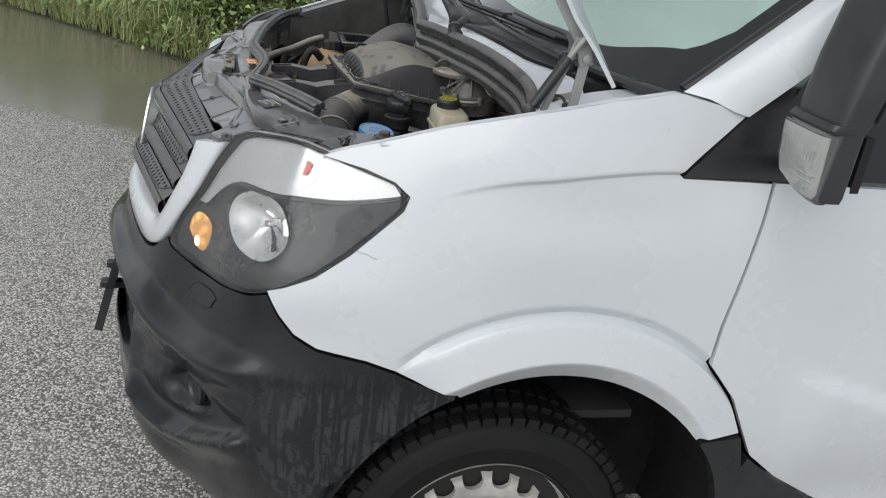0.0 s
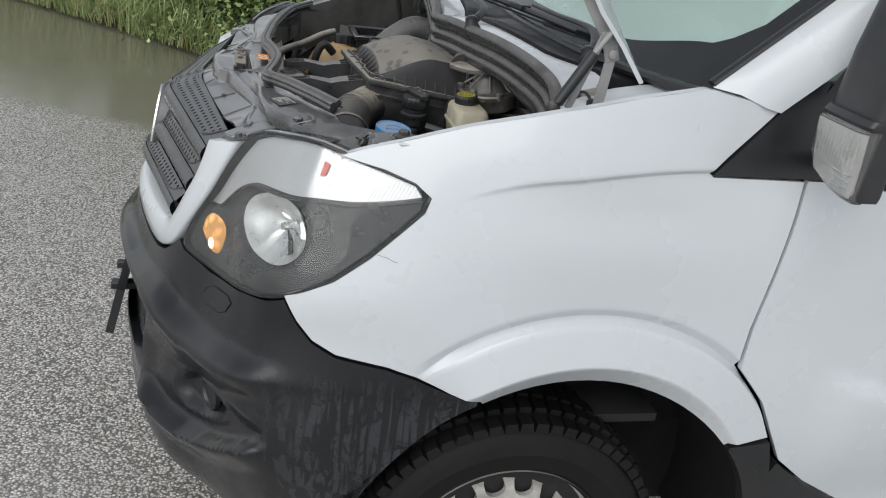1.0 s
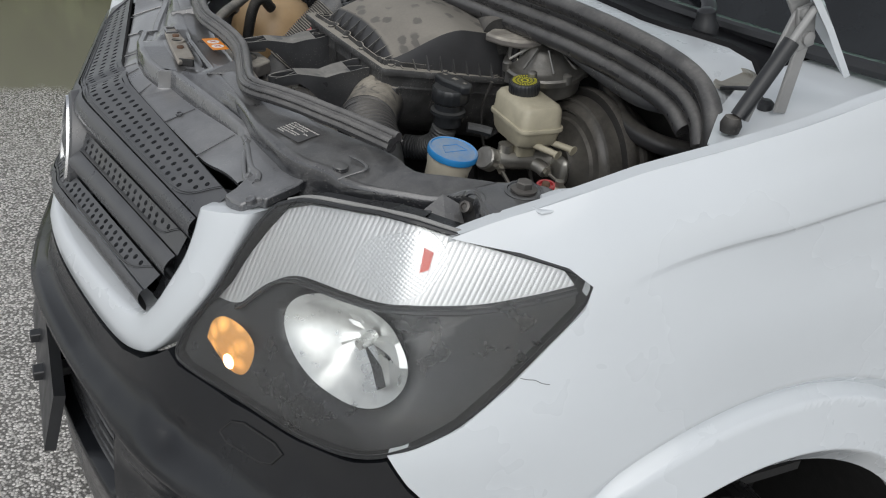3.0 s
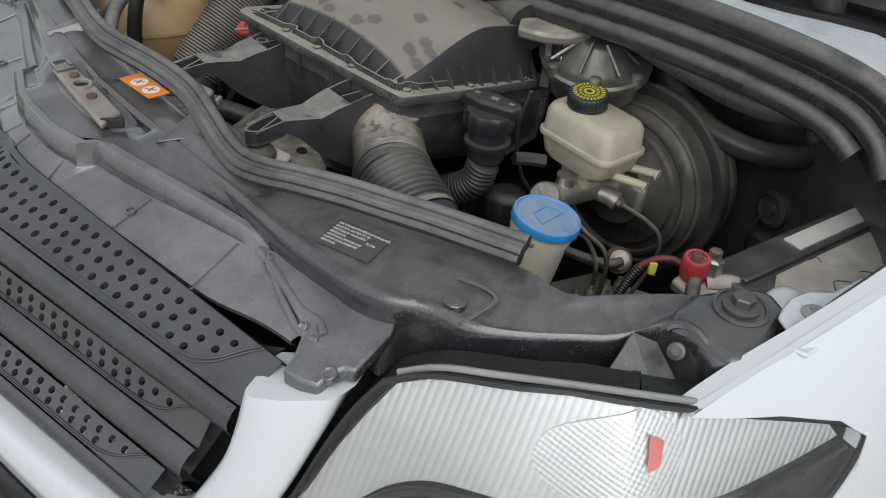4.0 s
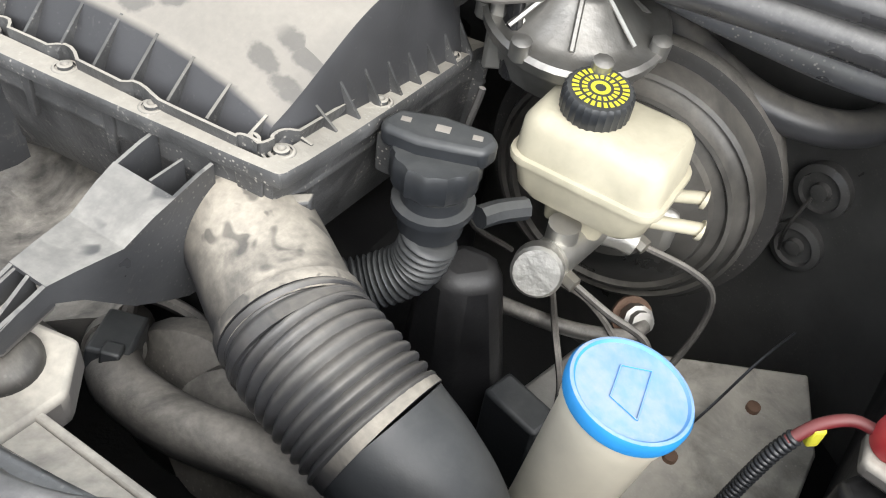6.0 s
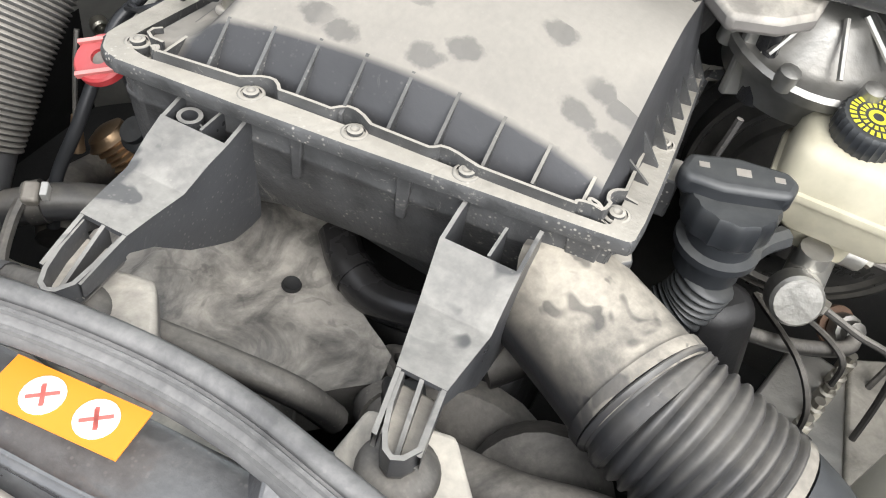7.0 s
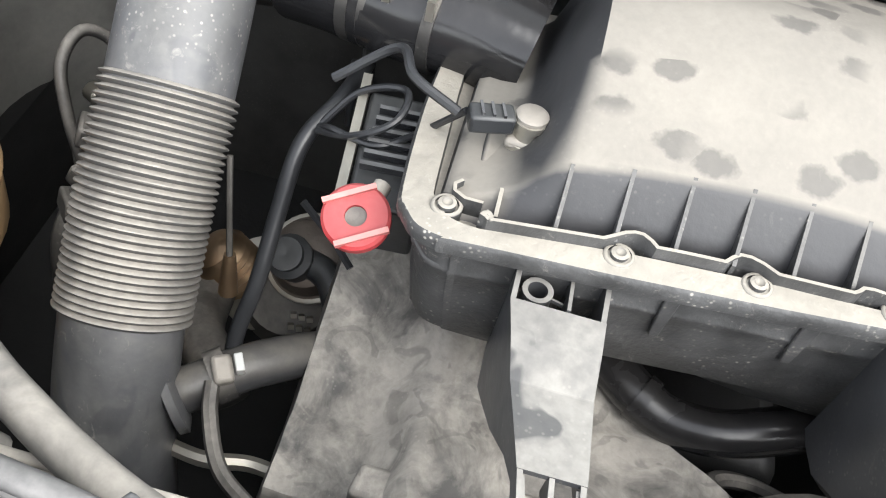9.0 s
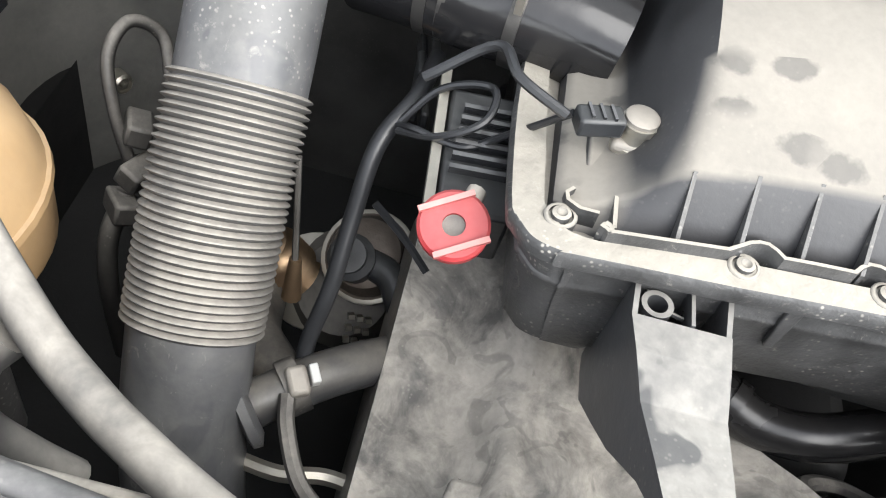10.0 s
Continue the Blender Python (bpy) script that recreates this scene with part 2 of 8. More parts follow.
CAST = surface("dull_cast_alloy", (0.30, 0.295, 0.28), 0.4, metal=0.85, vary=0.35, bump=0.15, fine=90, dust=(0.25, 0.22, 0.18), dusty=0.35)
LATCH = surface("worn_latch_steel", (0.30, 0.28, 0.25), 0.5, metal=0.3, vary=0.3, scale=30, bump=0.1, dust=(0.36, 0.32, 0.27), dusty=0.5)
TRAYDIRT = surface("dirty_tray_paint", (0.17, 0.16, 0.14), 0.55, vary=0.6, scale=24, bump=0.4, fine=60, dust=(0.42, 0.39, 0.335), dusty=0.9, dust_scale=24, speck=0.6)
DARKSTEEL = surface("dark_bolt_steel", (0.11, 0.105, 0.10), 0.45, metal=0.5, vary=0.3, bump=0.1, dust=(0.25, 0.23, 0.2), dusty=0.3)
COPPER = surface("heat_tinted_steel", (0.36, 0.25, 0.155), 0.38, metal=0.9, vary=0.35, bump=0.1)
RUST = surface("rusty_steel", (0.15, 0.09, 0.06), 0.8, metal=0.2, vary=0.4, bump=0.3)
RIM = surface("grey_rim_paint", (0.48, 0.47, 0.44), 0.45, metal=0.2, vary=0.25, scale=18, bump=0.1, dust=(0.2, 0.13, 0.08), dusty=0.2)
TYRE = surface("tyre_rubber", (0.0065, 0.0065, 0.007), 0.6, vary=0.4, bump=0.12, fine=150, wet=0.1, spec=0.3, speck=0.05)
WINGGREY = surface("dusty_inner_wing", (0.10, 0.10, 0.095), 0.6, vary=0.3, bump=0.15, dust=(0.36, 0.345, 0.31), dusty=0.5, slope=(-0.6, 0.8))
CARRIER = surface("dusty_carrier", (0.14, 0.13, 0.12), 0.6, vary=0.25, bump=0.15, dust=(0.60, 0.555, 0.475), dusty=0.85, dust_scale=12)
LAMPDARK = surface("lamp_bezel_grey", (0.011, 0.0115, 0.0125), 0.32, vary=0.06, bump=0.0)
def ribbed_silver(name, period, along, across=None, base=0.74, rough=0.40, strength=0.36):
    """Silvered plastic with straight ribs of the given period, crossed by a second set where across is given."""
    m, n, l, p = tree(name)
    p.inputs["Base Color"].default_value, p.inputs["Metallic"].default_value, p.inputs["Roughness"].default_value = (base, base * 1.01, base * 1.02, 1), 0.85, rough
    co = n.new("ShaderNodeTexCoord")
    height = None
    for d in (along, across):
        if d is None:
            continue
        dot = n.new("ShaderNodeVectorMath")
        dot.operation = "DOT_PRODUCT"
        l.new(co.outputs["Object"], dot.inputs[0])
        dot.inputs[1].default_value = Vector(d).normalized() * (2 * math.pi / period)
        wave = math_node(n, l, "ABSOLUTE", math_node(n, l, "SINE", math_node(n, l, "MULTIPLY", dot.outputs["Value"], 0.5), 0.0), 0.0)
        height = wave if height is None else math_node(n, l, "ADD", height, wave)
    bp = n.new("ShaderNodeBump")
    bp.inputs["Strength"].default_value, bp.inputs["Distance"].default_value = strength, period * 0.35
    l.new(height, bp.inputs["Height"])
    l.new(bp.outputs[0], p.inputs["Normal"])
    return m


RIBBED = ribbed_silver("ribbed_lamp_reflector", 0.0062, (0.78, -0.60, -0.30), None, 0.56, 0.45, 0.20)
KNURL = ribbed_silver("knurled_lamp_reflector", 0.0042, (0.75, -0.55, -0.45), (0.3, -0.2, 0.9), 0.56, 0.33, 0.18)
CHROME = surface("lamp_reflector", (0.85, 0.86, 0.87), 0.16, metal=1.0, vary=0.03, bump=0.04, fine=60)
GREYMETAL = surface("grey_primer_steel", (0.30, 0.30, 0.295), 0.5, vary=0.12, bump=0.1, wet=0.2)
# liner colour is near zero: the deep shade of the wheel arch is put into it
LINER = surface("wheel_liner_shade_black", (0.002, 0.002, 0.002), 0.9, vary=0.3, bump=0.1)
COWLBLACK = surface("wet_cowl_plastic", (0.005, 0.005, 0.006), 0.45, vary=0.3, bump=0.05, wet=0.8, spec=0.2)
FRIT = surface("black_glass_print", (0.016, 0.018, 0.02), 0.12, vary=0.2, bump=0.02, wet=0.6)
# for underbody parts, and for dark pieces that stand for shade in openings
WASTE = surface("dark_underbody_and_hole_shade", (0.02, 0.02, 0.02), 0.8, vary=0.4, bump=0.2)
EDGEGREY = surface("lens_edge_grey", (0.30, 0.30, 0.29), 0.25, vary=0.15, bump=0.02)
LENS = glassy("lamp_lens_clear", (0.95, 0.96, 0.96), 0.02, 0.010, ior=1.25)
BOWL = surface("lamp_bowl_silver", (0.62, 0.63, 0.62), 0.33, metal=0.8, vary=0.15, scale=30, bump=0.06, fine=80)
SCREEN = glassy("misted_green_glass", (0.70, 0.86, 0.81), 0.04, 0.34, drops=0.35)
MIRRORLENS = glassy("repeater_clear_plastic", (0.95, 0.95, 0.94), 0.05, 0.05)
PALESILVER = surface("pale_silver_reflector", (0.62, 0.63, 0.63), 0.32, metal=0.35, vary=0.1, bump=0.04)
AMBER, an, al, ap = tree("amber_lamp_lit")
ap.inputs["Base Color"].default_value = (0.50, 0.24, 0.07, 1)
ap.inputs["Roughness"].default_value = 0.12
ap.inputs["Emission Color"].default_value = (1.0, 0.47, 0.13, 1)
facet = an.new("ShaderNodeTexVoronoi")
facet.inputs["Scale"].default_value = 42
aco = an.new("ShaderNodeTexCoord")
al.new(aco.outputs["Object"], facet.inputs["Vector"])
al.new(ramp(an, al, facet.outputs["Distance"], 0.0, 0.6, 1.1, 0.12), ap.inputs["Emission Strength"])
abp = an.new("ShaderNodeBump")
abp.inputs["Strength"].default_value, abp.inputs["Distance"].default_value = 0.6, 0.004
al.new(facet.outputs["Distance"], abp.inputs["Height"])
al.new(abp.outputs[0], ap.inputs["Normal"])
GLOW, gn_, gl_, gp_ = tree("amber_bulb_glow")
gp_.inputs["Emission Color"].default_value = (1.0, 0.62, 0.25, 1)
gp_.inputs["Emission Strength"].default_value = 2.5


# ---- mesh building ----
def spline(points, n=8):
    P = [Vector(p) for p in points]
    if len(P) < 3:
        return [P[0].lerp(P[-1], k / n) for k in range(n + 1)]
    Q = [2 * P[0] - P[1], *P, 2 * P[-1] - P[-2]]
    out = []
    for i in range(1, len(Q) - 2):
        a, b, c, d = Q[i - 1:i + 3]
        for k in range(n):
            t = k / n
            out.append(0.5 * (2 * b + (c - a) * t + (2 * a - 5 * b + 4 * c - d) * t * t + (3 * b - a - 3 * c + d) * t ** 3))
    return out + [P[-1]]


def turn_to(axis):
    return Vector(axis).to_track_quat("Z", "Y").to_matrix().to_4x4()


def thing(name, base, label, category, group="", kind=""):
    ob = new(name)
    ob.location = base
    ob.empty_display_size = 0.02
    return tagged(ob, label, category, group, kind)


def origin_of(ob):
    at = Vector(ob.location)
    while ob.parent:
        ob = ob.parent
        at += Vector(ob.location)
    return at


class Geo:
    """Collects vertices and faces in world metres and links them as one mesh."""

    def __init__(self):
        self.v, self.f = [], []

    def add(self, verts, faces, m=None):
        k = len(self.v)
        self.v += [tuple(m @ Vector(p)) if m else tuple(p) for p in verts]
        self.f += [tuple(i + k for i in f) for f in faces]
        return self

    def box(self, c, s, rot=(0, 0, 0), taper=1.0):
        x, y, z = s[0] / 2, s[1] / 2, s[2] / 2
        v = [(sx * x * (taper if sz > 0 else 1), sy * y * (taper if sz > 0 else 1), sz * z) for sz in (-1, 1) for sx, sy in ((-1, -1), (1, -1), (1, 1), (-1, 1))]
        f = [(0, 3, 2, 1), (4, 5, 6, 7), (0, 1, 5, 4), (1, 2, 6, 5), (2, 3, 7, 6), (3, 0, 4, 7)]
        return self.add(v, f, pose(*c, *rot))

    def prism(self, poly, z0, z1, m=None, top=None):
        n = len(poly)
        up = top or poly
        v = [(x, y, z0) for x, y in poly] + [(x, y, z1) for x, y in up]
        f = [tuple(range(n - 1, -1, -1)), tuple(range(n, 2 * n))] + [(i, (i + 1) % n, n + (i + 1) % n, n + i) for i in range(n)]
        return self.add(v, f, m)

    def grid(self, rows, closed=False):
        n, w = len(rows), len(rows[0])
        v = [p for r in rows for p in r]
        f = [(i * w + j, i * w + (j + 1) % w, (i + 1) * w + (j + 1) % w, (i + 1) * w + j) for i in range(n - 1) for j in range(w if closed else w - 1)]
        return self.add(v, f)

    def tube(self, points, r, seg=12, n=8, caps=True, flat=1.0, sm=True):
        P = spline(points, n) if sm else [Vector(p) for p in points]
        side, rows, total = None, [], max(1, len(P) - 1)
        for i, p in enumerate(P):
            d = (P[min(i + 1, len(P) - 1)] - P[max(i - 1, 0)]).normalized()
            if side is None:
                side = d.orthogonal().normalized() if abs(d.z) > 0.9 else d.cross(Vector((0, 0, 1))).normalized()
            side = (side - d * side.dot(d)).normalized()
            up = side.cross(d)
            rad = r(i / total) if callable(r) else r
            rows.append([p + rad * (math.cos(a) * side + flat * math.sin(a) * up) for a in (2 * math.pi * k / seg for k in range(seg))])
        k = len(self.v)
        self.grid(rows, True)
        if caps:
            e = k + (len(rows) - 1) * seg
            self.f += [tuple(k + j for j in range(seg - 1, -1, -1)), tuple(e + j for j in range(seg))]
        return self

    def ribbed(self, points, r, depth, pitch, seg=28):
        """A corrugated hose: rings of rounded ribs along the path."""
        P = spline(points, 24)
        L = [0.0]
        for a, b in zip(P, P[1:]):
            L.append(L[-1] + (b - a).length)
        count = max(2, round(L[-1] / pitch))
        Q, R = [], []
        for i in range(count * 6 + 1):
            s = L[-1] * i / (count * 6)
            j = max(k for k in range(len(L) - 1) if L[k] <= s + 1e-9)
            Q.append(P[j].lerp(P[j + 1], (s - L[j]) / max(1e-9, L[j + 1] - L[j])))
            R.append(r - depth * (0.5 + 0.5 * math.cos(2 * math.pi * (i % 6) / 6)) ** 1.5)
        total = len(Q) - 1
        return self.tube(Q, lambda t: R[round(t * total)], seg, sm=False)

    def lathe(self, profile, at, axis=(0, 0, 1), seg=28, bumps=0, amp=0.0):
        m = Matrix.Translation(at) @ turn_to(axis)
        rows = [[m @ Vector(((r + (amp if bumps and (k * bumps * 2 // seg) % 2 else 0) * (r > 0.004)) * math.cos(2 * math.pi * k / seg),
                             (r + (amp if bumps and (k * bumps * 2 // seg) % 2 else 0) * (r > 0.004)) * math.sin(2 * math.pi * k / seg), h)) for k in range(seg)] for r, h in profile]
        k = len(self.v)
        self.grid(rows, True)
        e = k + (len(rows) - 1) * seg
        self.f += [tuple(k + j for j in range(seg - 1, -1, -1)), tuple(e + j for j in range(seg))]
        return self

    def part(self, name, material, parent=None, label="", smooth=38, bevel=0.0, segs=2, kind="", thick=0.0, weld=False):
        at = origin_of(parent) if parent else Vector((0, 0, 0))
        me = bpy.data.meshes.new(name)
        me.from_pydata([tuple(Vector(p) - at) for p in self.v], [], self.f)
        bm = bmesh.new()
        bm.from_mesh(me)
        if weld:
            bmesh.ops.remove_doubles(bm, verts=bm.verts, dist=2e-5)
        bmesh.ops.recalc_face_normals(bm, faces=bm.faces)
        if thick:
            bmesh.ops.solidify(bm, geom=bm.faces[:], thickness=thick)
            bmesh.ops.recalc_face_normals(bm, faces=bm.faces)
        bm.to_mesh(me)
        bm.free()
        me.materials.append(material)
        me.polygons.foreach_set("use_smooth", [True] * len(me.polygons))
        me.set_sharp_from_angle(angle=radians(smooth))
        ob = new(name, me)
        if parent:
            ob.parent = parent
        if bevel:
            b = ob.modifiers.new("edges", "BEVEL")
            b.width, b.segments, b.limit_method, b.angle_limit = bevel, segs, "ANGLE", radians(35)
        return tagged(ob, label, kind=kind)


# ---- the shape of the van's nose: u runs round it from the middle of the front (0) to the flank, z is the height ----
PLAN = [(0.31, 0.2), (0.29, 0), (0.31, -0.2), (0.385, -0.5), (0.475, -0.665), (0.535, -0.80), (0.605, -0.897), (0.75, -0.945), (0.98, -0.968), (1.52, -0.965), (2.6, -0.975)]
CURVE = np.array([tuple(p)[:2] for p in spline([(x, y, 0) for x, y in PLAN], 16)[16:]])
RUN = np.r_[0, np.cumsum(np.linalg.norm(np.diff(CURVE, axis=0), axis=1))]
OUT = np.gradient(CURVE, axis=0)
OUT = np.c_[OUT[:, 1], -OUT[:, 0]] / np.linalg.norm(OUT, axis=1)[:, None]
ZK = np.array([0.20, 0.30, 0.45, 0.60, 0.75, 0.85, 0.93, 1.05, 1.13, 1.20, 1.30, 1.42])
UK = np.array([0, 0.52, 0.71, 1.02, 1.27, 1.42, 1.95])
INSET = np.array([
    [.10, .10, .12, .18, .08, .06, .06], [-.01, -.01, .02, .09, .04, .03, .03], [-.045, -.045, -.03, .02, .02, .02, .02],
    [-.045, -.045, -.035, -.02, 0, 0, 0], [-.02, -.02, -.02, -.015, .003, 0, 0], [0, 0, 0, 0, .006, .005, .005],
    [.02, .015, .01, .004, .014, .012, .01], [.05, .04, .045, .05, .035, .025, .02], [.08, .06, .075, .085, .055, .042, .032],
    [.12, .10, .11, .13, .08, .052, .05], [.20, .20, .20, .22, .14, .085, .065], [.30, .30, .30, .30, .22, .14, .095]])


def ease(v, K, x):
    v = np.asarray(v, float)
    m = np.gradient(v, K)
    i = int(np.clip(np.searchsorted(K, x) - 1, 0, len(K) - 2))
    h = K[i + 1] - K[i]
    t = min(1, max(0, (x - K[i]) / h))
    return (2 * t**3 - 3 * t**2 + 1) * v[i] + (t**3 - 2 * t**2 + t) * h * m[i] + (-2 * t**3 + 3 * t**2) * v[i + 1] + (t**3 - t**2) * h * m[i + 1]


def nose(u, z, out=0.0):
    """The point of the nose's skin at u and z, moved outwards by out."""
    a = abs(u)
    p = [np.interp(a, RUN, CURVE[:, k]) for k in (0, 1)]
    q = [np.interp(a, RUN, OUT[:, k]) for k in (0, 1)]
    s = math.hypot(*q)
    d = ease([ease(INSET[:, j], ZK, z) for j in range(len(UK))], UK, min(a, UK[-1]))
    x, y = p[0] - q[0] / s * (d - out), p[1] - q[1] / s * (d - out)
    return Vector((x, y if u >= 0 else -y, z))


def smooth01(t):
    t = min(1, max(0, t))
    return t * t * (3 - 2 * t)


def skin(outline, step=0.03, relief=None, side=1, back=None, warp=None, extra=()):
    """A panel of the nose inside an outline of (u, z): cut into small faces, then laid on the skin, with relief(u, z) outwards. back: depth of a turned-in edge."""
    bm = bmesh.new()
    if warp:
        fine = []
        for (u0, z0), (u1, z1) in zip(outline, list(outline[1:]) + [outline[0]]):
            k = max(1, math.ceil(math.hypot(u1 - u0, z1 - z0) / 0.02))
            fine += [warp[0](u0 + (u1 - u0) * i / k, z0 + (z1 - z0) * i / k) for i in range(k)]
        outline = fine
    vs = [bm.verts.new((u, z, 0)) for u, z in outline]
    bm.faces.new(vs)
    bm.normal_update()
    bmesh.ops.triangulate(bm, faces=bm.faces, ngon_method="EAR_CLIP")
    us, zs = [p[0] for p in outline], [p[1] for p in outline]
    for k, lo, hi in ((0, min(us), max(us)), (1, min(zs), max(zs))):
        at = math.ceil(lo / step) * step
        while at < hi:
            no = (1, 0, 0) if k == 0 else (0, 1, 0)
            bmesh.ops.bisect_plane(bm, geom=[*bm.verts, *bm.edges, *bm.faces], plane_co=(at, at, 0), plane_no=no, dist=1e-5)
            at += step
    for at in extra:
        bmesh.ops.bisect_plane(bm, geom=[*bm.verts, *bm.edges, *bm.faces], plane_co=(0, at, 0), plane_no=(0, 1, 0), dist=1e-5)
    edges = [e for e in bm.edges if e.is_boundary]
    if back:
        got = bmesh.ops.extrude_edge_only(bm, edges=edges)
        for v in (g for g in got["geom"] if isinstance(g, bmesh.types.BMVert)):
            v.co.z = -back
    bm.verts.index_update()
    g = Geo()
    verts = []
    for v in bm.verts:
        u, z = warp[1](v.co.x, v.co.y) if warp else (v.co.x, v.co.y)
        p = nose(side * u, z, (relief(u, z) if relief else 0.0) + v.co.z)
        verts.append(tuple(p))
    g.add(verts, [tuple(w.index for w in f.verts) for f in bm.faces])
    bm.free()
    return g


def smooth_outline(points, n=5):
    P = [(u, z, 0) for u, z in points]
    P = P + [P[0]]
    return [(p.x, p.y) for p in spline(P, n)[:-1]]

# ---- ground ----
def asphalt():
    m, n, l, p = tree("wet_asphalt")
    co = n.new("ShaderNodeTexCoord")
    sep = n.new("ShaderNodeSeparateXYZ")
    l.new(co.outputs["Object"], sep.inputs[0])
    st = n.new("ShaderNodeTexVoronoi")
    st.inputs["Scale"].default_value = 120
    l.new(co.outputs["Object"], st.inputs["Vector"])
    fine, wide = noise_node(n, l, 300, 3), noise_node(n, l, 1.3, 5, 0.65)
    hue = n.new("ShaderNodeSeparateColor")
    l.new(st.outputs["Color"], hue.inputs[0])
    # pale stones; part of the wet sky glare is put into these colours too
    stone = blend(n, l, ramp(n, l, hue.outputs[0], 0.35, 0.95), (0.47, 0.45, 0.425), (0.92, 0.89, 0.85))
    col = blend(n, l, ramp(n, l, st.outputs["Distance"], 0.42, 0.62), stone, (0.12, 0.113, 0.105))
    col = blend(n, l, ramp(n, l, wide.outputs[0], 0.35, 0.7, 0.0, 0.3), col, (0.50, 0.48, 0.45))
    # standing water beyond a wavering edge
    edge = math_node(n, l, "ADD", sep.outputs[1], math_node(n, l, "MULTIPLY", sep.outputs[0], 0.5))
    edge = math_node(n, l, "ADD", edge, math_node(n, l, "MULTIPLY", math_node(n, l, "SUBTRACT", wide.outputs[0], 0.5), 0.55))
    water = ramp(n, l, edge, 2.97, 3.10)
    l.new(blend(n, l, water, col, (0.215, 0.205, 0.16)), p.inputs["Base Color"])
    p.inputs["Coat Weight"].default_value, p.inputs["Coat Roughness"].default_value = 0.45, 0.14
    rg = ramp(n, l, fine.outputs[0], 0.3, 0.7, 0.04, 0.20)
    mx = n.new("ShaderNodeMix")
    l.new(water, mx.inputs[0])
    l.new(rg, mx.inputs[2])
    mx.inputs[3].default_value = 0.03
    l.new(mx.outputs[0], p.inputs["Roughness"])
    bp = n.new("ShaderNodeBump")
    bp.inputs["Distance"].default_value = 0.006
    l.new(math_node(n, l, "ADD", math_node(n, l, "MULTIPLY", st.outputs["Distance"], -1.0), math_node(n, l, "MULTIPLY", fine.outputs[0], 0.4)), bp.inputs["Height"])
    l.new(ramp(n, l, water, 0.0, 1.0, 0.7, 0.04), bp.inputs["Strength"])
    l.new(bp.outputs[0], p.inputs["Normal"])
    return m


ASPHALT = asphalt()
g = Geo()
g.add([(-400, -400, 0), (400, -400, 0), (400, 400, 0), (-400, 400, 0)], [(0, 1, 2, 3)])
tagged(g.part("ground", ASPHALT, kind="structure"), "wet dark asphalt road with a shallow puddle", "road")

# ---- the van: one body with its panels as parts ----
van = thing("van", (1.3, 0, 0), "white delivery van with black bumper and its bonnet raised", "van")
ARCH = (1.557, 0.335)


def crest_shift(ang, r):
    return min(0.055, 0.041 * (max(0.0, 1.674 - ang) / 0.287) ** 1.5) * smooth01((r - 0.62) / 0.21)


def flare_in(u, z):
    """Angle and radius round the wheel, bent so that the creases of flare and shoulder each run at one radius."""
    ang = math.atan2(z - ARCH[1], u - ARCH[0])
    r = math.hypot(u - ARCH[0], z - ARCH[1])
    return ang * 0.6, r + 0.016 * min(1.6, ((ang - 1.536) / 0.61) ** 2) - crest_shift(ang, r)


def flare_out(a, r):
    ang = a / 0.6
    base = r - 0.016 * min(1.6, ((ang - 1.536) / 0.61) ** 2)
    q = base
    for _ in range(12):
        q = base + crest_shift(ang, q)
    return ARCH[0] + q * math.cos(ang), ARCH[1] + q * math.sin(ang)


CREASES = (0.452, 0.4735, 0.4955, 0.4985, 0.504, 0.575, 0.5775, 0.585, 0.587, 0.5935, 0.6035, 0.6065, 0.8425, 0.8445, 0.8505, 0.8525, 0.858)


def fender_relief(u, z):
    a, r = flare_in(u, z)
    fade = smooth01((2.22 - a / 0.6) / 0.22)
    flare = float(np.interp(r, (0.45, 0.497, 0.576, 0.586, 0.605), (-0.012, 0.024, 0.008, -0.016, 0.0))) * fade
    if r < 0.497:
        flare = float(np.interp(r, (0.45, 0.497), (-0.012, 0.024 * fade)))
    along = smooth01((u - 1.24) / 0.25)
    ridge = float(np.interp(r, (0.80, 0.8435, 0.8515, 0.93), (0.0, -0.002, 0.005, 0.0))) * along * smooth01((1.79 - u) / 0.07)
    return flare + ridge


CRACK = ((1.132, 1.022), (1.142, 1.0195), (1.151, 1.0185), (1.160, 1.014), (1.170, 1.012))


def arc(r, a0, a1, n):
    return [(ARCH[0] + r * math.cos(radians(a0 + (a1 - a0) * k / n)), ARCH[1] + r * math.sin(radians(a0 + (a1 - a0) * k / n))) for k in range(n + 1)]


LOWER = [(0.972, 0.93), (1.0, 0.888), (1.03, 0.855), (1.075, 0.832), (1.17, 0.815), (1.225, 0.797), (1.29, 0.768), (1.352, 0.75)]
LAMP_LOW = [(1.222, 1.127), (1.212, 1.10), (1.17, 1.06), (1.12, 1.012), (1.06, 0.968), (1.0, 0.94)]
LAMP_TOP = [(1.04, 1.172), (1.13, 1.162), (1.19, 1.148)]
FENDER_TOP = [(1.71, 1.352), (1.59, 1.33), (1.44, 1.292), (1.29, 1.25), (1.12, 1.197)]
fender_line = LAMP_TOP + LAMP_LOW + LOWER + arc(0.45, 116, 42, 16) + [(1.895, 0.645), (1.985, 0.655), (1.945, 0.735), (1.878, 0.815), (1.885, 0.90), (1.902, 0.99), (1.922, 1.10), (1.938, 1.195), (1.745, 1.197), (1.735, 1.205), (1.862, 1.325)] + FENDER_TOP
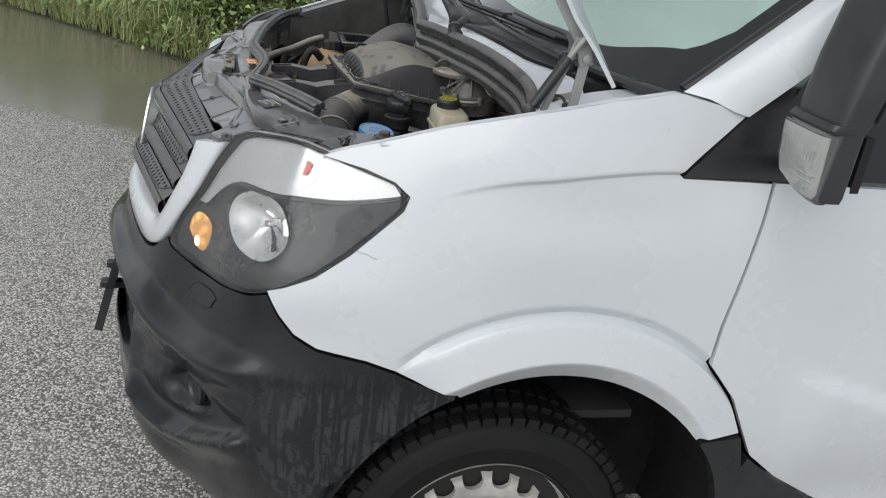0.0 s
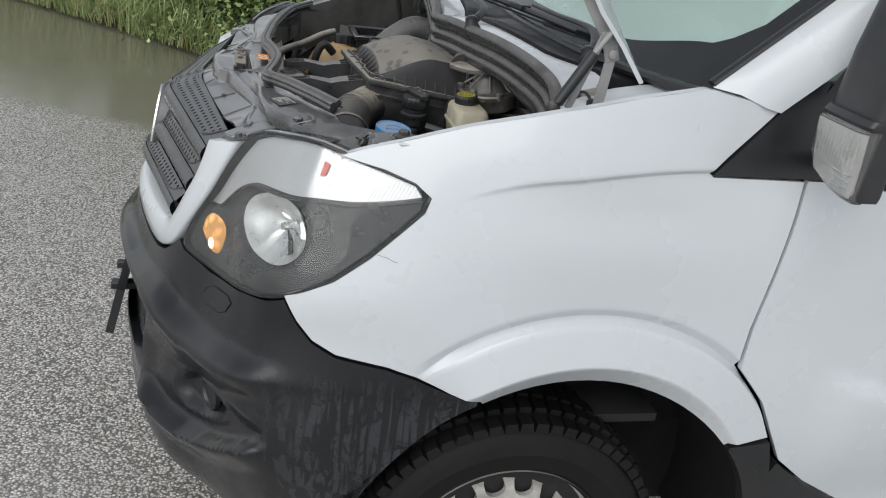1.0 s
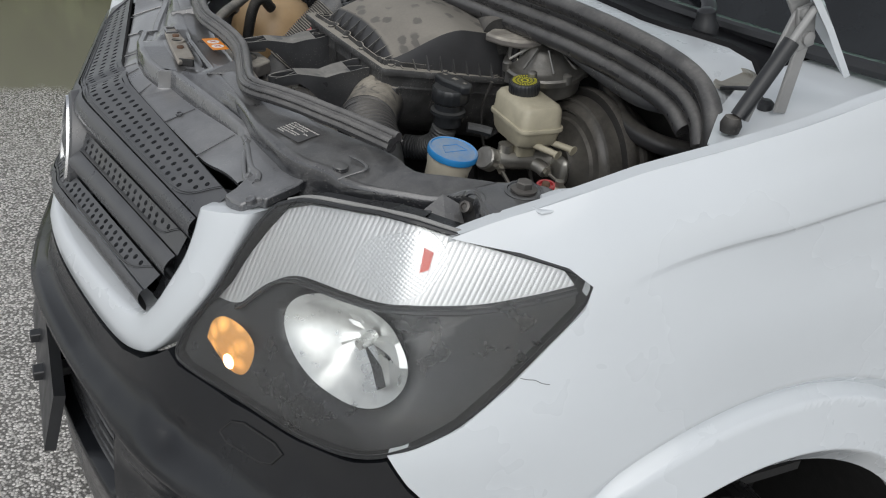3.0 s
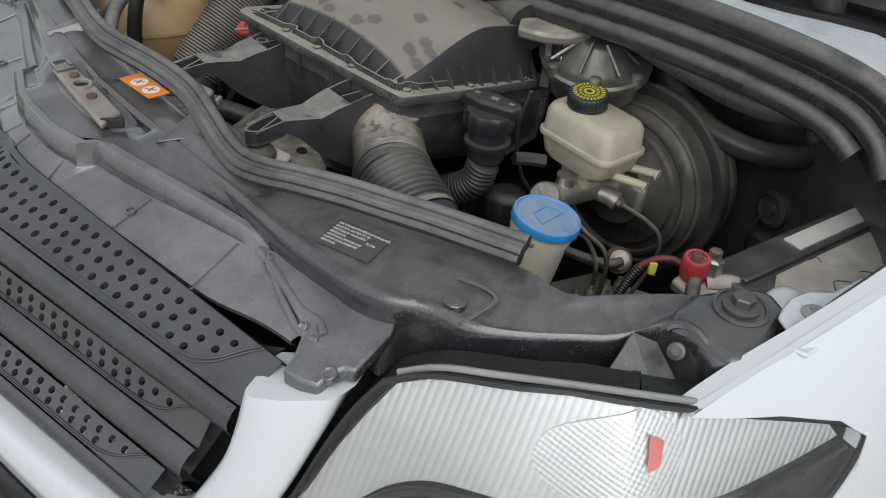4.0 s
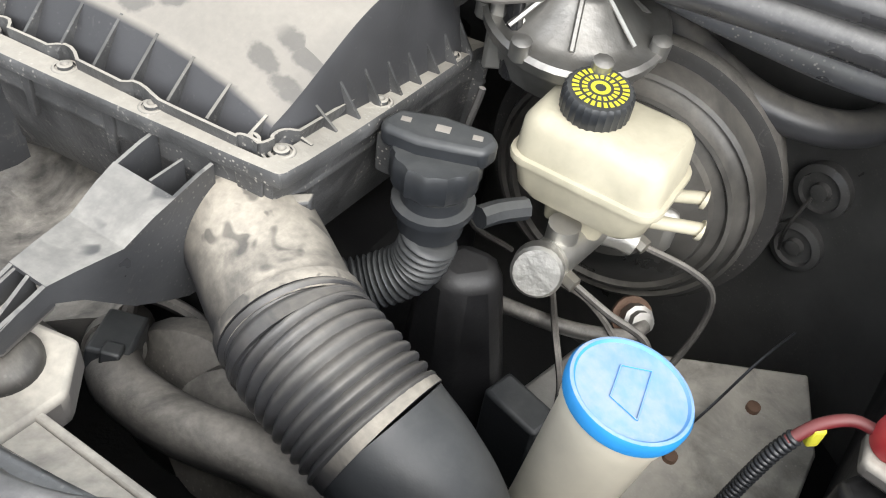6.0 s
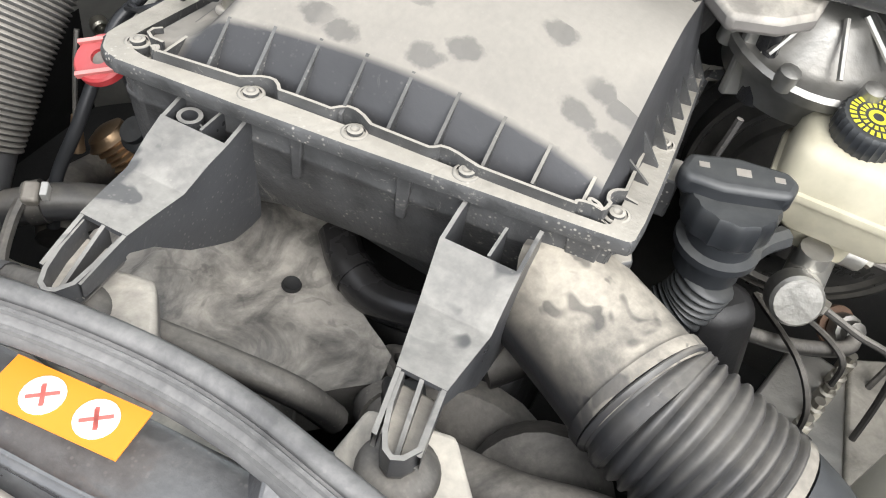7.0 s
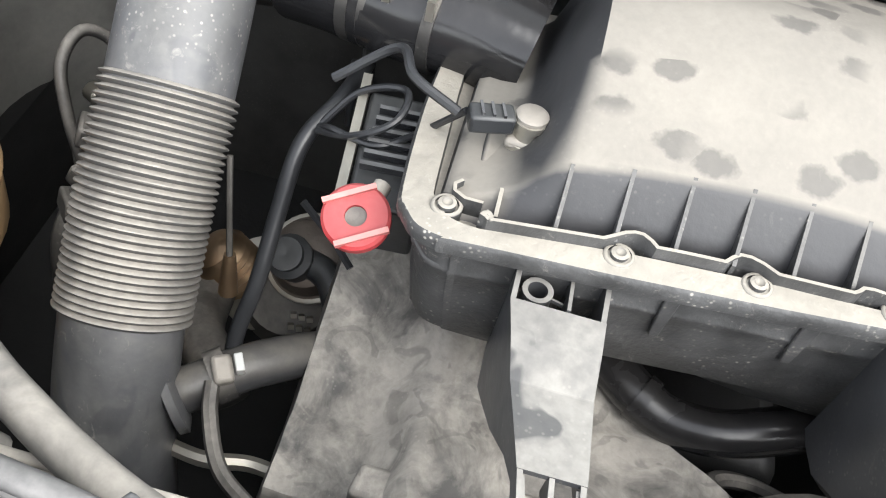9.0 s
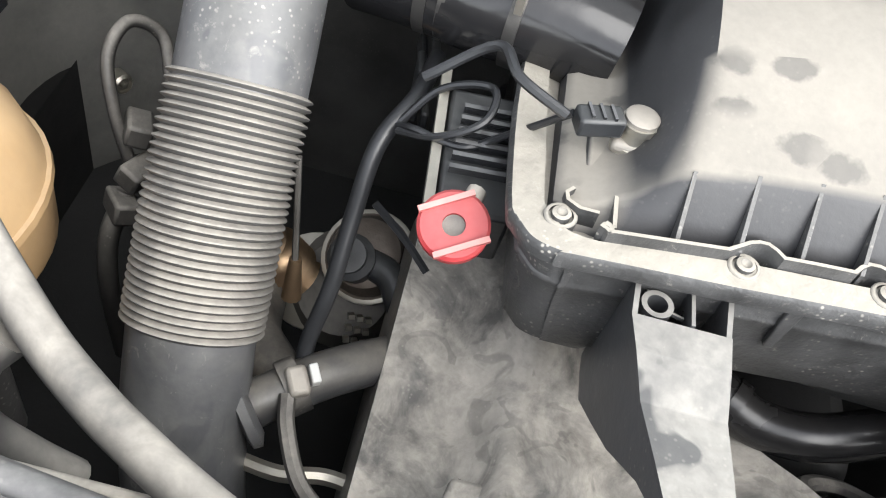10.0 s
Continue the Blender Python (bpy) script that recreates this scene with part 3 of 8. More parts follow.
for s, lab in ((1, "white painted front wing with a hairline crack"), (-1, "white painted front wing")):
    skin(fender_line, 0.0125, fender_relief, s, back=0.02, warp=(flare_in, flare_out), extra=CREASES).part("front_wing", PAINT, van, lab, smooth=50)

# hairline crack in the paint behind the lamp
crack = [nose(u, z, 0.0003) for u, z in CRACK]
Geo().tube([tuple(p) for p in crack], 0.0004, 4, 3).part("hairline_crack", WASTE, van)

# rolled inner edge of the wings along the bonnet opening
for s in (1, -1):
    top = [nose(s * u, z) for u, z in FENDER_TOP[::-1]] 
    top = spline([nose(s * 1.04, 1.174)] + top, 6)
    g = Geo()
    g.grid([top, [p + Vector((0, 0.006 * s, 0.0)) for p in top], [p + Vector((0, 0.010 * s, -0.02)) for p in top]])
    g.part("wing_gutter", PAINT, van, "white painted gutter", smooth=40)
    Geo().grid([[p + Vector((0, 0.010 * s, -0.02)) for p in top], [p + Vector((0, 0.016 * s, -0.05)) for p in top], [p + Vector((0, 0.020 * s, -0.16)) for p in top]]).part("inner_wing", BAYWALL, van, "black inner wing", smooth=40)

# doors, sills
door_line = [(1.886, 0.812), (1.893, 0.90), (1.91, 0.99), (1.93, 1.10), (1.947, 1.197), (2.9, 1.197), (2.9, 0.36), (2.40, 0.37), (2.25, 0.452), (2.12, 0.525), (2.035, 0.59), (1.995, 0.66), (1.955, 0.735)]


def door_relief(u, z):
    line = 0.79 - 0.30 * (u - 2.12)
    return 0.016 * smooth01((line - z + 0.006) / 0.012) * smooth01((u - 2.06) / 0.14) * smooth01((z - 0.45) / 0.3) + 0.006 * smooth01((0.96 - z) / 0.3)


for s in (1, -1):
    skin(door_line, 0.02, door_relief, s, back=0.015).part("front_door", PAINT, van, "white painted front door", smooth=50)
    skin([(2.03, 0.585), (2.12, 0.515), (2.25, 0.44), (2.40, 0.358), (2.9, 0.348), (2.9, 0.2), (2.02, 0.2), (2.0, 0.5)], 0.06, lambda u, z: 0.012, s, back=0.03).part("sill_trim", TRIM, van, "black plastic sill trim")
    skin(arc(0.45, 40.5, 2, 8) + [(2.03, 0.25), (2.02, 0.55), (1.99, 0.645), (1.90, 0.635)], 0.05, lambda u, z: 0.018, s, back=0.03).part("arch_trim", TRIM, van, "black plastic wheel arch end")

# bumper
bump_line = [(0.972, 0.922), (1.0, 0.880), (1.03, 0.848), (1.075, 0.825), (1.17, 0.808), (1.225, 0.79), (1.29, 0.761), (1.35, 0.742)] + arc(0.45, 117.5, 168, 12) + [(1.13, 0.26), (0.9, 0.235), (0.6, 0.235), (0.0, 0.235)]
bump_top = [(0.0, 0.805), (0.36, 0.806), (0.44, 0.812), (0.50, 0.830), (0.54, 0.858), (0.566, 0.880), (0.59, 0.866), (0.70, 0.860), (0.84, 0.884), (0.93, 0.906)]
FOG = (0.715, 0.586)


def bumper_relief(u, z):
    low = float(np.interp(u, (0.3, 0.45, 0.56, 0.66, 0.77, 0.87, 0.96), (0.725, 0.728, 0.715, 0.702, 0.712, 0.737, 0.76)))
    top = float(np.interp(u, (0.3, 0.42, 0.54, 0.60, 0.70, 0.85, 0.95), (0.755, 0.775, 0.80, 0.775, 0.772, 0.79, 0.80)))
    ledge = 0.034 * smooth01((1.02 - u) / 0.14)
    if z > low:
        rise = ledge * (1 - smooth01((z - low) / max(0.02, top - low)))
    else:
        rise = ledge * (1 - smooth01((low - z) / 0.07)) - 0.004 * smooth01((low - z) / 0.012)
    dx, dz = (u - FOG[0]) / 0.085, (z - FOG[1]) / 0.05
    rad = math.hypot(dx * 0.9 - dz * 0.35, dz * 0.95 - dx * 0.2)
    line = float(np.interp(u, (0.40, 0.50, 0.58, 0.66, 0.75, 0.83, 0.915, 0.96), (0.492, 0.486, 0.474, 0.474, 0.500, 0.540, 0.586, 0.614)))
    fade = smooth01((u - 0.42) / 0.10) * smooth01((0.975 - u) / 0.05)
    lip = 0.030 * fade * (1 - smooth01((line - z) / 0.075)) * (1 - smooth01((z - line + 0.006) / 0.026)) - 0.018 * fade * smooth01((z - line) / 0.026) * smooth01((0.655 + 0.05 * (u - 0.7) - z) / 0.05)
    fog = -0.020 * smooth01((1.0 - rad) / 0.35) + 0.005 * math.exp(-((rad - 1.08) / 0.09) ** 2)
    grille = -0.05 * smooth01((0.44 - u) / 0.03) * smooth01((z - 0.50) / 0.02) * smooth01((0.70 - z) / 0.02)
    dent = -0.006 * math.exp(-(((u - 0.60) / 0.03) ** 2 + ((z - 0.765) / 0.02) ** 2)) - 0.005 * math.exp(-(((u - 0.92) / 0.05) ** 2 + ((z - 0.70) / 0.03) ** 2))
    return rise + fog + lip + grille + dent


for s, lab in ((1, "black textured bumper corner, scuffed and streaked by rain"), (-1, "black textured bumper corner")):
    skin(bump_top + bump_line, 0.009, bumper_relief, s, back=0.03).part("bumper", BUMPER, van, lab, smooth=50)
    COVERLINE = [(0.684, 0.806), (0.705, 0.832), (0.728, 0.843), (0.795, 0.852), (0.812, 0.846), (0.795, 0.82), (0.772, 0.808), (0.70, 0.797)]
    skin(COVERLINE, 0.02, lambda u, z: bumper_relief(u, z) + 0.0015, s, back=0.004).part("tow_eye_cover", BUMPER, van, "black square tow eye cover")
    rim_ = [nose(s * u, z, bumper_relief(u, z) + 0.0008) for u, z in COVERLINE]
    Geo().tube([*rim_, rim_[0]], 0.0016, 5, 1, sm=False).part("cover_gap", WASTE, van)
    c = nose(s * FOG[0], FOG[1], -0.034)
    o = (nose(s * FOG[0], FOG[1], 0.05) - c).normalized()
    Geo().lathe([(0.004, -0.004), (0.030, -0.002), (0.034, 0.004), (0.038, 0.004), (0.040, -0.006)], c, o, 28).part("fog_blank", TRIM, van, "round black fog lamp blank")

# lower grille with its lattice, and the number plate holder
g = Geo()
for i in range(19):
    for s in (1, -1):
        u = 0.03 + i * 0.022
        a, b = nose(s * u, 0.50, -0.035), nose(s * u, 0.70, -0.035)
        g.tube([a, b], 0.004, 6, 1)
for k in range(8):
    z = 0.515 + k * 0.025
    g.tube([nose(u, z, -0.032) for u in np.linspace(-0.44, 0.44, 13)], 0.0045, 6, 2)
g.part("lower_grille", GRILLE, van, "black lattice lower grille")
plate = thing("number_plate", (0.215, 0, 0.48), "number plate in a bent black holder on the bumper", "number plate")
g = Geo()
g.grid([[Vector((0.262 - 0.25 * (0.60 - z), y, z)) for y in np.linspace(-0.27, 0.27, 13)] for z in (0.49, 0.55, 0.61)])
g.part("holder", TRIM, plate, "black plastic plate holder", thick=0.020)
for y in (-0.1, 0.1):
    Geo().box((0.25, y, 0.545), (0.08, 0.03, 0.02)).part("strut", TRIM, plate, "black holder strut", bevel=0.003)
g = Geo()
g.grid([[Vector((0.2485 - 0.25 * (0.60 - z), y, z)) for y in np.linspace(-0.20, 0.20, 13)] for z in (0.50, 0.55, 0.60)])
g.part("plate", STICKER, plate, "pale plate", thick=0.003)
for k in range(7):
    y = -0.165 + k * 0.055
    Geo().box((0.2335, y, 0.55), (0.002, 0.034, 0.07), (0, 14.0, 0)).part("plain_bar", TRIM, plate)


# white grille surround, between its inner and its outer edge
INNER = [(0.0, 0.862), (0.25, 0.868), (0.411, 0.879), (0.478, 0.893), (0.517, 0.93), (0.549, 0.98), (0.574, 1.027), (0.584, 1.066), (0.589, 1.097)]
OUTER = [(0.0, 0.815), (0.25, 0.811), (0.42, 0.816), (0.50, 0.838), (0.54, 0.867), (0.58, 0.915), (0.630, 0.989), (0.662, 1.066), (0.676, 1.114)]


def surround(side):
    g = Geo()
    A, B = spline([(u, z, 0) for u, z in INNER], 8), spline([(u, z, 0) for u, z in OUTER], 8)
    rows = []
    for a, b in zip(A, B):
        row = []
        for t, o in ((0.0, -0.05), (0.0, -0.008), (0.03, -0.002), (0.12, 0.003), (0.5, 0.006), (0.9, 0.002), (0.97, -0.003), (1.0, -0.01), (1.0, -0.05)):
            q = a.lerp(b, t)
            row.append(nose(side * q.x, q.y, o))
        rows.append(row)
    tip = [p + Vector((0.012, 0.0, 0.004)) for p in rows[-1]]
    g.grid(rows + [[p + Vector((0.001, 0, 0.002)) for p in rows[-1]], tip])
    k = len(g.v) - 9
    g.f.append(tuple(range(k, k + 9)))
    return g


for s in (1, -1):
    surround(s).part("grille_surround", PAINT, van, "white grille surround", smooth=50)

# radiator grille: three louvres of pierced plate between lips
# each line: x at the middle, x gained per metre outwards, height
PLATES = (((0.343, 0.224, 1.083), (0.419, 0.163, 1.112), 0.512, 3), ((0.319, 0.245, 1.001), (0.334, 0.245, 1.029), 0.466, 2), ((0.283, 0.245, 0.929), (0.306, 0.245, 0.951), 0.430, 2))
PITCH = 0.0205


def on_line(line, y, side, dx=0.0, dz=0.0):
    return Vector((line[0] + line[1] * y + 0.02 * math.exp(-(y / 0.05) ** 2) + dx, -side * y, line[2] + dz))


def louvre(low, high, edge, rows, side):
    """Pierced plate between two straight lines: staggered rows of round holes, each countersunk, and plain margins."""
    g = Geo()
    def at(y, t, sink=0.0):
        return on_line(low, y, side).lerp(on_line(high, y, side), t) + Vector((0.45 * sink, 0, -sink))
    def plain(y0, y1, t0, t1):
        n = max(1, math.ceil(abs(y1 - y0) / 0.05))
        for k in range(n):
            a, b = y0 + (y1 - y0) * k / n, y0 + (y1 - y0) * (k + 1) / n
            g.add([at(a, t0), at(b, t0), at(b, t1), at(a, t1)], [(0, 1, 2, 3)])
    hu = PITCH / 2
    foot = 0.10 if rows == 3 else 0.14
    m = (1 - 2 * foot) / rows / 2
    wide = (on_line(low, 0.3, 1) - on_line(high, 0.3, 1)).length
    for j in range(rows):
        t1 = 1 - foot - 2 * m * j
        t0 = t1 - 2 * m
        start = edge - 0.012 - hu * (j % 2) - (0.026 if j == rows - 1 else 0.0) - (0.012 if j == 2 else 0.0)
        plain(start, edge + 0.03, t0, t1)
        uc, tc = start - hu, (t0 + t1) / 2
        while uc - hu > 0.004:
            ring = [(-1, -1), (0, -1), (1, -1), (1, 0), (1, 1), (0, 1), (-1, 1), (-1, 0)]
            a_, b_ = 0.0046 / hu, min(0.86, 0.0047 / (m * wide))
            hole = [(q * a_, w * b_) for q, w in ((-0.71, -0.71), (0, -1), (0.71, -0.71), (1, 0), (0.71, 0.71), (0, 1), (-0.71, 0.71), (-1, 0))]
            v = [at(uc + a * hu, tc + b * m) for a, b in ring] + [at(uc + a * hu, tc + b * m) for a, b in hole] + [at(uc + a * hu * 0.9, tc + b * m * 0.9, 0.006) for a, b in hole]
            g.add(v, [(q, (q + 1) % 8, 8 + (q + 1) % 8, 8 + q) for q in range(8)] + [(8 + q, 8 + (q + 1) % 8, 16 + (q + 1) % 8, 16 + q) for q in range(8)])
            uc -= PITCH
        plain(0, uc + hu, t0, t1)
    plain(0, edge + 0.03, 0.0, foot)
    plain(0, edge + 0.03, 1 - foot, 1.0)
    return g


def plate_bead(low, high, edge, side, inset):
    """The thin raised bead along the foot of a plate, curving up to its head at the outer end."""
    def at(y, t):
        return on_line(low, y, side).lerp(on_line(high, y, side), t) + Vector((-0.0006, 0, 0.0008))
    pts = [at(y, inset) for y in np.linspace(0.02, edge - 0.085, 8)] + [at(edge - 0.06, inset + 0.02), at(edge - 0.04, inset + 0.10), at(edge - 0.022, inset + 0.32), at(edge - 0.004 - 0.05 * inset, 0.75), at(edge + 0.008 - 0.05 * inset, 1.0)]
    return Geo().tube(pts, 0.0011, 6, 4)


def slat(low, high, edge, side):
    """The smooth bar from the foot of one plate down to the head of the next."""
    g = Geo()
    rows = []
    for y in np.linspace(0, edge, 24):
        a, b = on_line(low, y, side), on_line(high, y, side)
        rows.append([a.lerp(b, k) + Vector((-0.015 * math.sin(math.pi * min(1, k * 1.25 + 0.02)) ** 0.6 if k < 0.8 else 0.012 * (k - 0.8) / 0.2, 0, 0)) for k in (0.0, 0.03, 0.08, 0.16, 0.3, 0.45, 0.6, 0.7, 0.78, 0.8, 0.9, 1.0)])
    return g.grid(rows)


for s in (1, -1):
    for k, (low, high, edge, rows_) in enumerate(PLATES):
        louvre(low, high, edge, rows_, s).part("pierced_plate", GRILLE, van, "black pierced grille plate", smooth=30)
        for inset in (0.03, 0.11):
            plate_bead(low, high, edge, s, inset).part("plate_bead", GRILLE, van)
        nxt = PLATES[k + 1][1] if k < 2 else (0.295, 0.245, 0.872)
        slat(low, nxt, edge + 0.03, s).part("grille_slat", GRILLE, van, "smooth black grille bar", smooth=50)
    # added dark sheets: the shade behind slit and holes is put into their colour
    g = Geo()
    top = [on_line(PLATES[0][1], y, s) for y in np.linspace(0, 0.55, 20)]
    g.grid([top, [p + Vector((0.004, 0, -0.004)) for p in top], [p + Vector((0.004, 0, -0.05)) for p in top]]).part("slit_wall", WASTE, van, "dark sheet standing for the shade in the slit")
    skin([(0.0, 0.84), (0.50, 0.84), (0.60, 1.06), (0.58, 1.07), (0.0, 1.07)], 0.06, lambda u, z: -0.10, s).part("grille_back", WASTE, van, "dark sheet standing for the shade behind the grille")
# the round emblem boss stays a plain disc in a bright ring
HUB, HAX = (0.322, 0, 0.975), (-1, 0, 0.17)
Geo().lathe([(0.004, -0.012), (0.088, -0.010), (0.098, 0.0), (0.106, -0.004), (0.112, -0.02), (0.114, -0.06), (0.116, -0.12)], HUB, HAX, 48).part("emblem_boss", GRILLE, van, "plain round grille boss")
Geo().lathe([(0.088, -0.008), (0.090, 0.003), (0.097, 0.004), (0.099, -0.002)], HUB, HAX, 48).part("emblem_ring", CHROME, van, "bright ring of the boss")
for s in (1, -1):
    skin([(0.56, 1.10), (0.60, 1.105), (0.588, 1.095), (0.545, 1.02), (0.497, 0.935), (0.46, 0.885), (0.43, 0.885), (0.465, 0.95), (0.51, 1.02)], 0.02, lambda u, z: -0.045 - 0.015 * smooth01((z - 1.04) / 0.06), s).part("grille_cheek", GRILLE, van, "smooth black grille end")

# ---- headlamps ----
LAMP = [(0.703, 1.138), (0.735, 1.156), (0.79, 1.168), (0.88, 1.180), (0.97, 1.181), (1.05, 1.174), (1.13, 1.159), (1.19, 1.145), (1.222, 1.129), (1.207, 1.10), (1.165, 1.058), (1.115, 1.012), (1.058, 0.970), (0.99, 0.936), (0.93, 0.913), (0.84, 0.889), (0.70, 0.868), (0.605, 0.870), (0.582, 0.884), (0.600, 0.93), (0.628, 0.975), (0.650, 1.014), (0.669, 1.064), (0.687, 1.108)]
BROW = [(0.640, 0.985), (0.666, 0.988), (0.686, 1.001), (0.703, 1.023), (0.725, 1.047), (0.756, 1.065), (0.80, 1.073), (0.861, 1.079), (0.93, 1.089), (1.01, 1.094), (1.085, 1.098), (1.145, 1.108), (1.205, 1.121)]


def headlamp(s):
    h = thing("headlamp", nose(s * 0.9, 0.95), "clear headlamp with dark bezel and lit amber lamp", "headlamp", "headlamps of the van")
    lens = skin(smooth_outline(LAMP, 4), 0.0125, lambda u, z: -0.001, s)
    ob = lens.part("lens", LENS, h, "clear lens beaded with rain", smooth=60, thick=0.003)
    ob.visible_shadow = False
    edge = [nose(s * u, z, -0.004) for u, z in smooth_outline(LAMP, 4)]
    Geo().tube([*edge, edge[0]], 0.0032, 6, 1).part("lens_seal", TRIM, h, "black rubber lens edge")
    Geo().grid([[nose(s * u, z, -0.003) for u, z in smooth_outline(LAMP, 4)], [nose(s * u, z, -0.04) for u, z in smooth_outline(LAMP, 4)]], True).part("lens_wall", LAMPDARK, h, "dark lamp housing wall")
    top_ = [nose(s * u, z + 0.001, -0.012) for u, z in ((0.71, 1.143), (0.74, 1.158), (0.79, 1.169), (0.88, 1.180), (0.97, 1.181), (1.05, 1.174), (1.10, 1.166))]
    Geo().tube(top_, 0.0034, 8, 5).part("lens_flange", EDGEGREY, h, "grey translucent top edge of the lens")
    # ribbed silver upper chamber
    brow = [(p.x, p.y) for p in spline([(u, z, 0) for u, z in BROW], 4)]
    upper = brow + [(1.19, 1.138), (1.12, 1.153), (1.04, 1.167), (0.97, 1.174), (0.88, 1.172), (0.79, 1.160), (0.74, 1.148), (0.71, 1.132), (0.694, 1.10), (0.676, 1.06), (0.658, 1.014)]

    def chamber(u, z):
        return -0.017
    skin(upper, 0.0125, chamber, s, back=0.02).part("ribbed_reflector", RIBBED, h, "silver ribbed upper reflector", smooth=40)
    oval = [(0.938 + 0.100 * math.cos(a) + 0.012 * math.sin(a), 1.133 + 0.040 * math.sin(a) + 0.006 * math.cos(a)) for a in np.linspace(0, 2 * math.pi, 36, endpoint=False)]
    skin(oval, 0.02, lambda u, z: -0.0155, s, back=0.004).part("round_reflector", KNURL, h, "silver finely knurled oval reflector", smooth=50)
    ridge_ = [nose(s * u, z - 0.004, -0.010) for u, z in brow[6:]]
    Geo().tube(ridge_, 0.0042, 8, 1, sm=False, flat=0.8).part("brow_ridge", LAMPDARK, h, "grey ridge under the upper reflector")
    # grey bezel with a bowl in it
    lower = brow[::-1] + [(0.628, 0.968), (0.604, 0.93), (0.590, 0.886), (0.61, 0.875), (0.70, 0.872), (0.83, 0.890), (0.93, 0.915), (0.99, 0.938), (1.053, 0.971), (1.113, 1.016), (1.163, 1.063), (1.204, 1.102)]
    C = (0.868, 1.015)

    def bezel(u, z):
        r = math.hypot((u - C[0]) / 0.120, (z - C[1]) / 0.058)
        step = 0.006 * smooth01((z - 0.925 - 0.5 * abs(u - 0.75)) / 0.01)
        return -0.012 - step - 0.05 * smooth01((1.05 - r) / 0.2)
    skin(lower, 0.0125, bezel, s, back=0.02).part("bezel", LAMPDARK, h, "dark grey lamp bezel", smooth=60)
    g = Geo()
    rows = []
    for k in range(9):
        t = k / 8
        row = []
        for a in np.linspace(0, 2 * math.pi, 48, endpoint=False):
            x_, z_ = 0.117 * t * math.cos(a), 0.056 * t * math.sin(a)
            face = -0.060 + 0.042 * t * t
            turn = (a + math.pi) % (2 * math.pi) - math.pi
            if 0 < t < 1:
                face += (0.007 if x_ < -0.018 else 0.0) + (0.010 if 0.05 < turn < 0.75 else 0.0) - (0.012 if -0.75 < turn < -0.12 else 0.0)
            row.append(nose(s * (C[0] + x_), C[1] + z_, face))
        rows.append(row)
    g.grid(rows, True)
    g.part("main_reflector", BOWL, h, "silver faceted main reflector", smooth=25)
    slot = [nose(s * (C[0] + x_), C[1] + z_, f_) for x_, z_, f_ in ((0.004, 0.0, -0.046), (0.050, -0.012, -0.040), (0.076, -0.026, -0.032), (0.060, -0.034, -0.034), (0.030, -0.018, -0.043))]
    Geo().add(slot, [(0, 1, 2, 3, 4)]).part("reflector_slot", LAMPDARK, h, "dark bar for the shade in a slot of the reflector", thick=0.002)
    Geo().tube([nose(s * (C[0] + 0.006), C[1] + 0.004, -0.058), nose(s * (C[0] + 0.006), C[1] + 0.004, -0.032)], lambda t: 0.010 - 0.003 * t, 14).part("bulb_shield", BOWL, h, "silver bulb shield")
    block = smooth_outline([(0.633, 0.925), (0.640, 0.953), (0.662, 0.968), (0.700, 0.965), (0.720, 0.950), (0.717, 0.920), (0.700, 0.899), (0.672, 0.899)], 4)
    nb = len(block)
    tops = [nose(s * u, z, -0.012) for u, z in block]
    mid_ = [nose(s * (0.678 + (u - 0.678) * 0.5), 0.932 + (z - 0.932) * 0.5, -0.004) for u, z in block]
    g = Geo()
    g.add([*tops, *mid_, nose(s * 0.672, 0.92, -0.005)], [(i, (i + 1) % nb, nb + (i + 1) % nb, nb + i) for i in range(nb)] + [(nb + i, nb + (i + 1) % nb, 2 * nb) for i in range(nb)])
    g.part("amber_lamp", AMBER, h, "lit amber side lamp", smooth=40)
    g = Geo()
    g.add([nose(s * (0.685 + 0.011 * math.cos(a)), 0.917 + 0.011 * math.sin(a), -0.002) for a in np.linspace(0, 6.28, 10, endpoint=False)], [tuple(range(10))]).part("bulb", GLOW, h, "glowing bulb")
    skin([(0.985, 1.130), (1.004, 1.134), (1.012, 1.152), (0.99, 1.156)], 0.02, lambda u, z: -0.011, s).part("amber_tab", INK, h, "small reddish tab inside")
    return h


for s in (1, -1):
    headlamp(s)

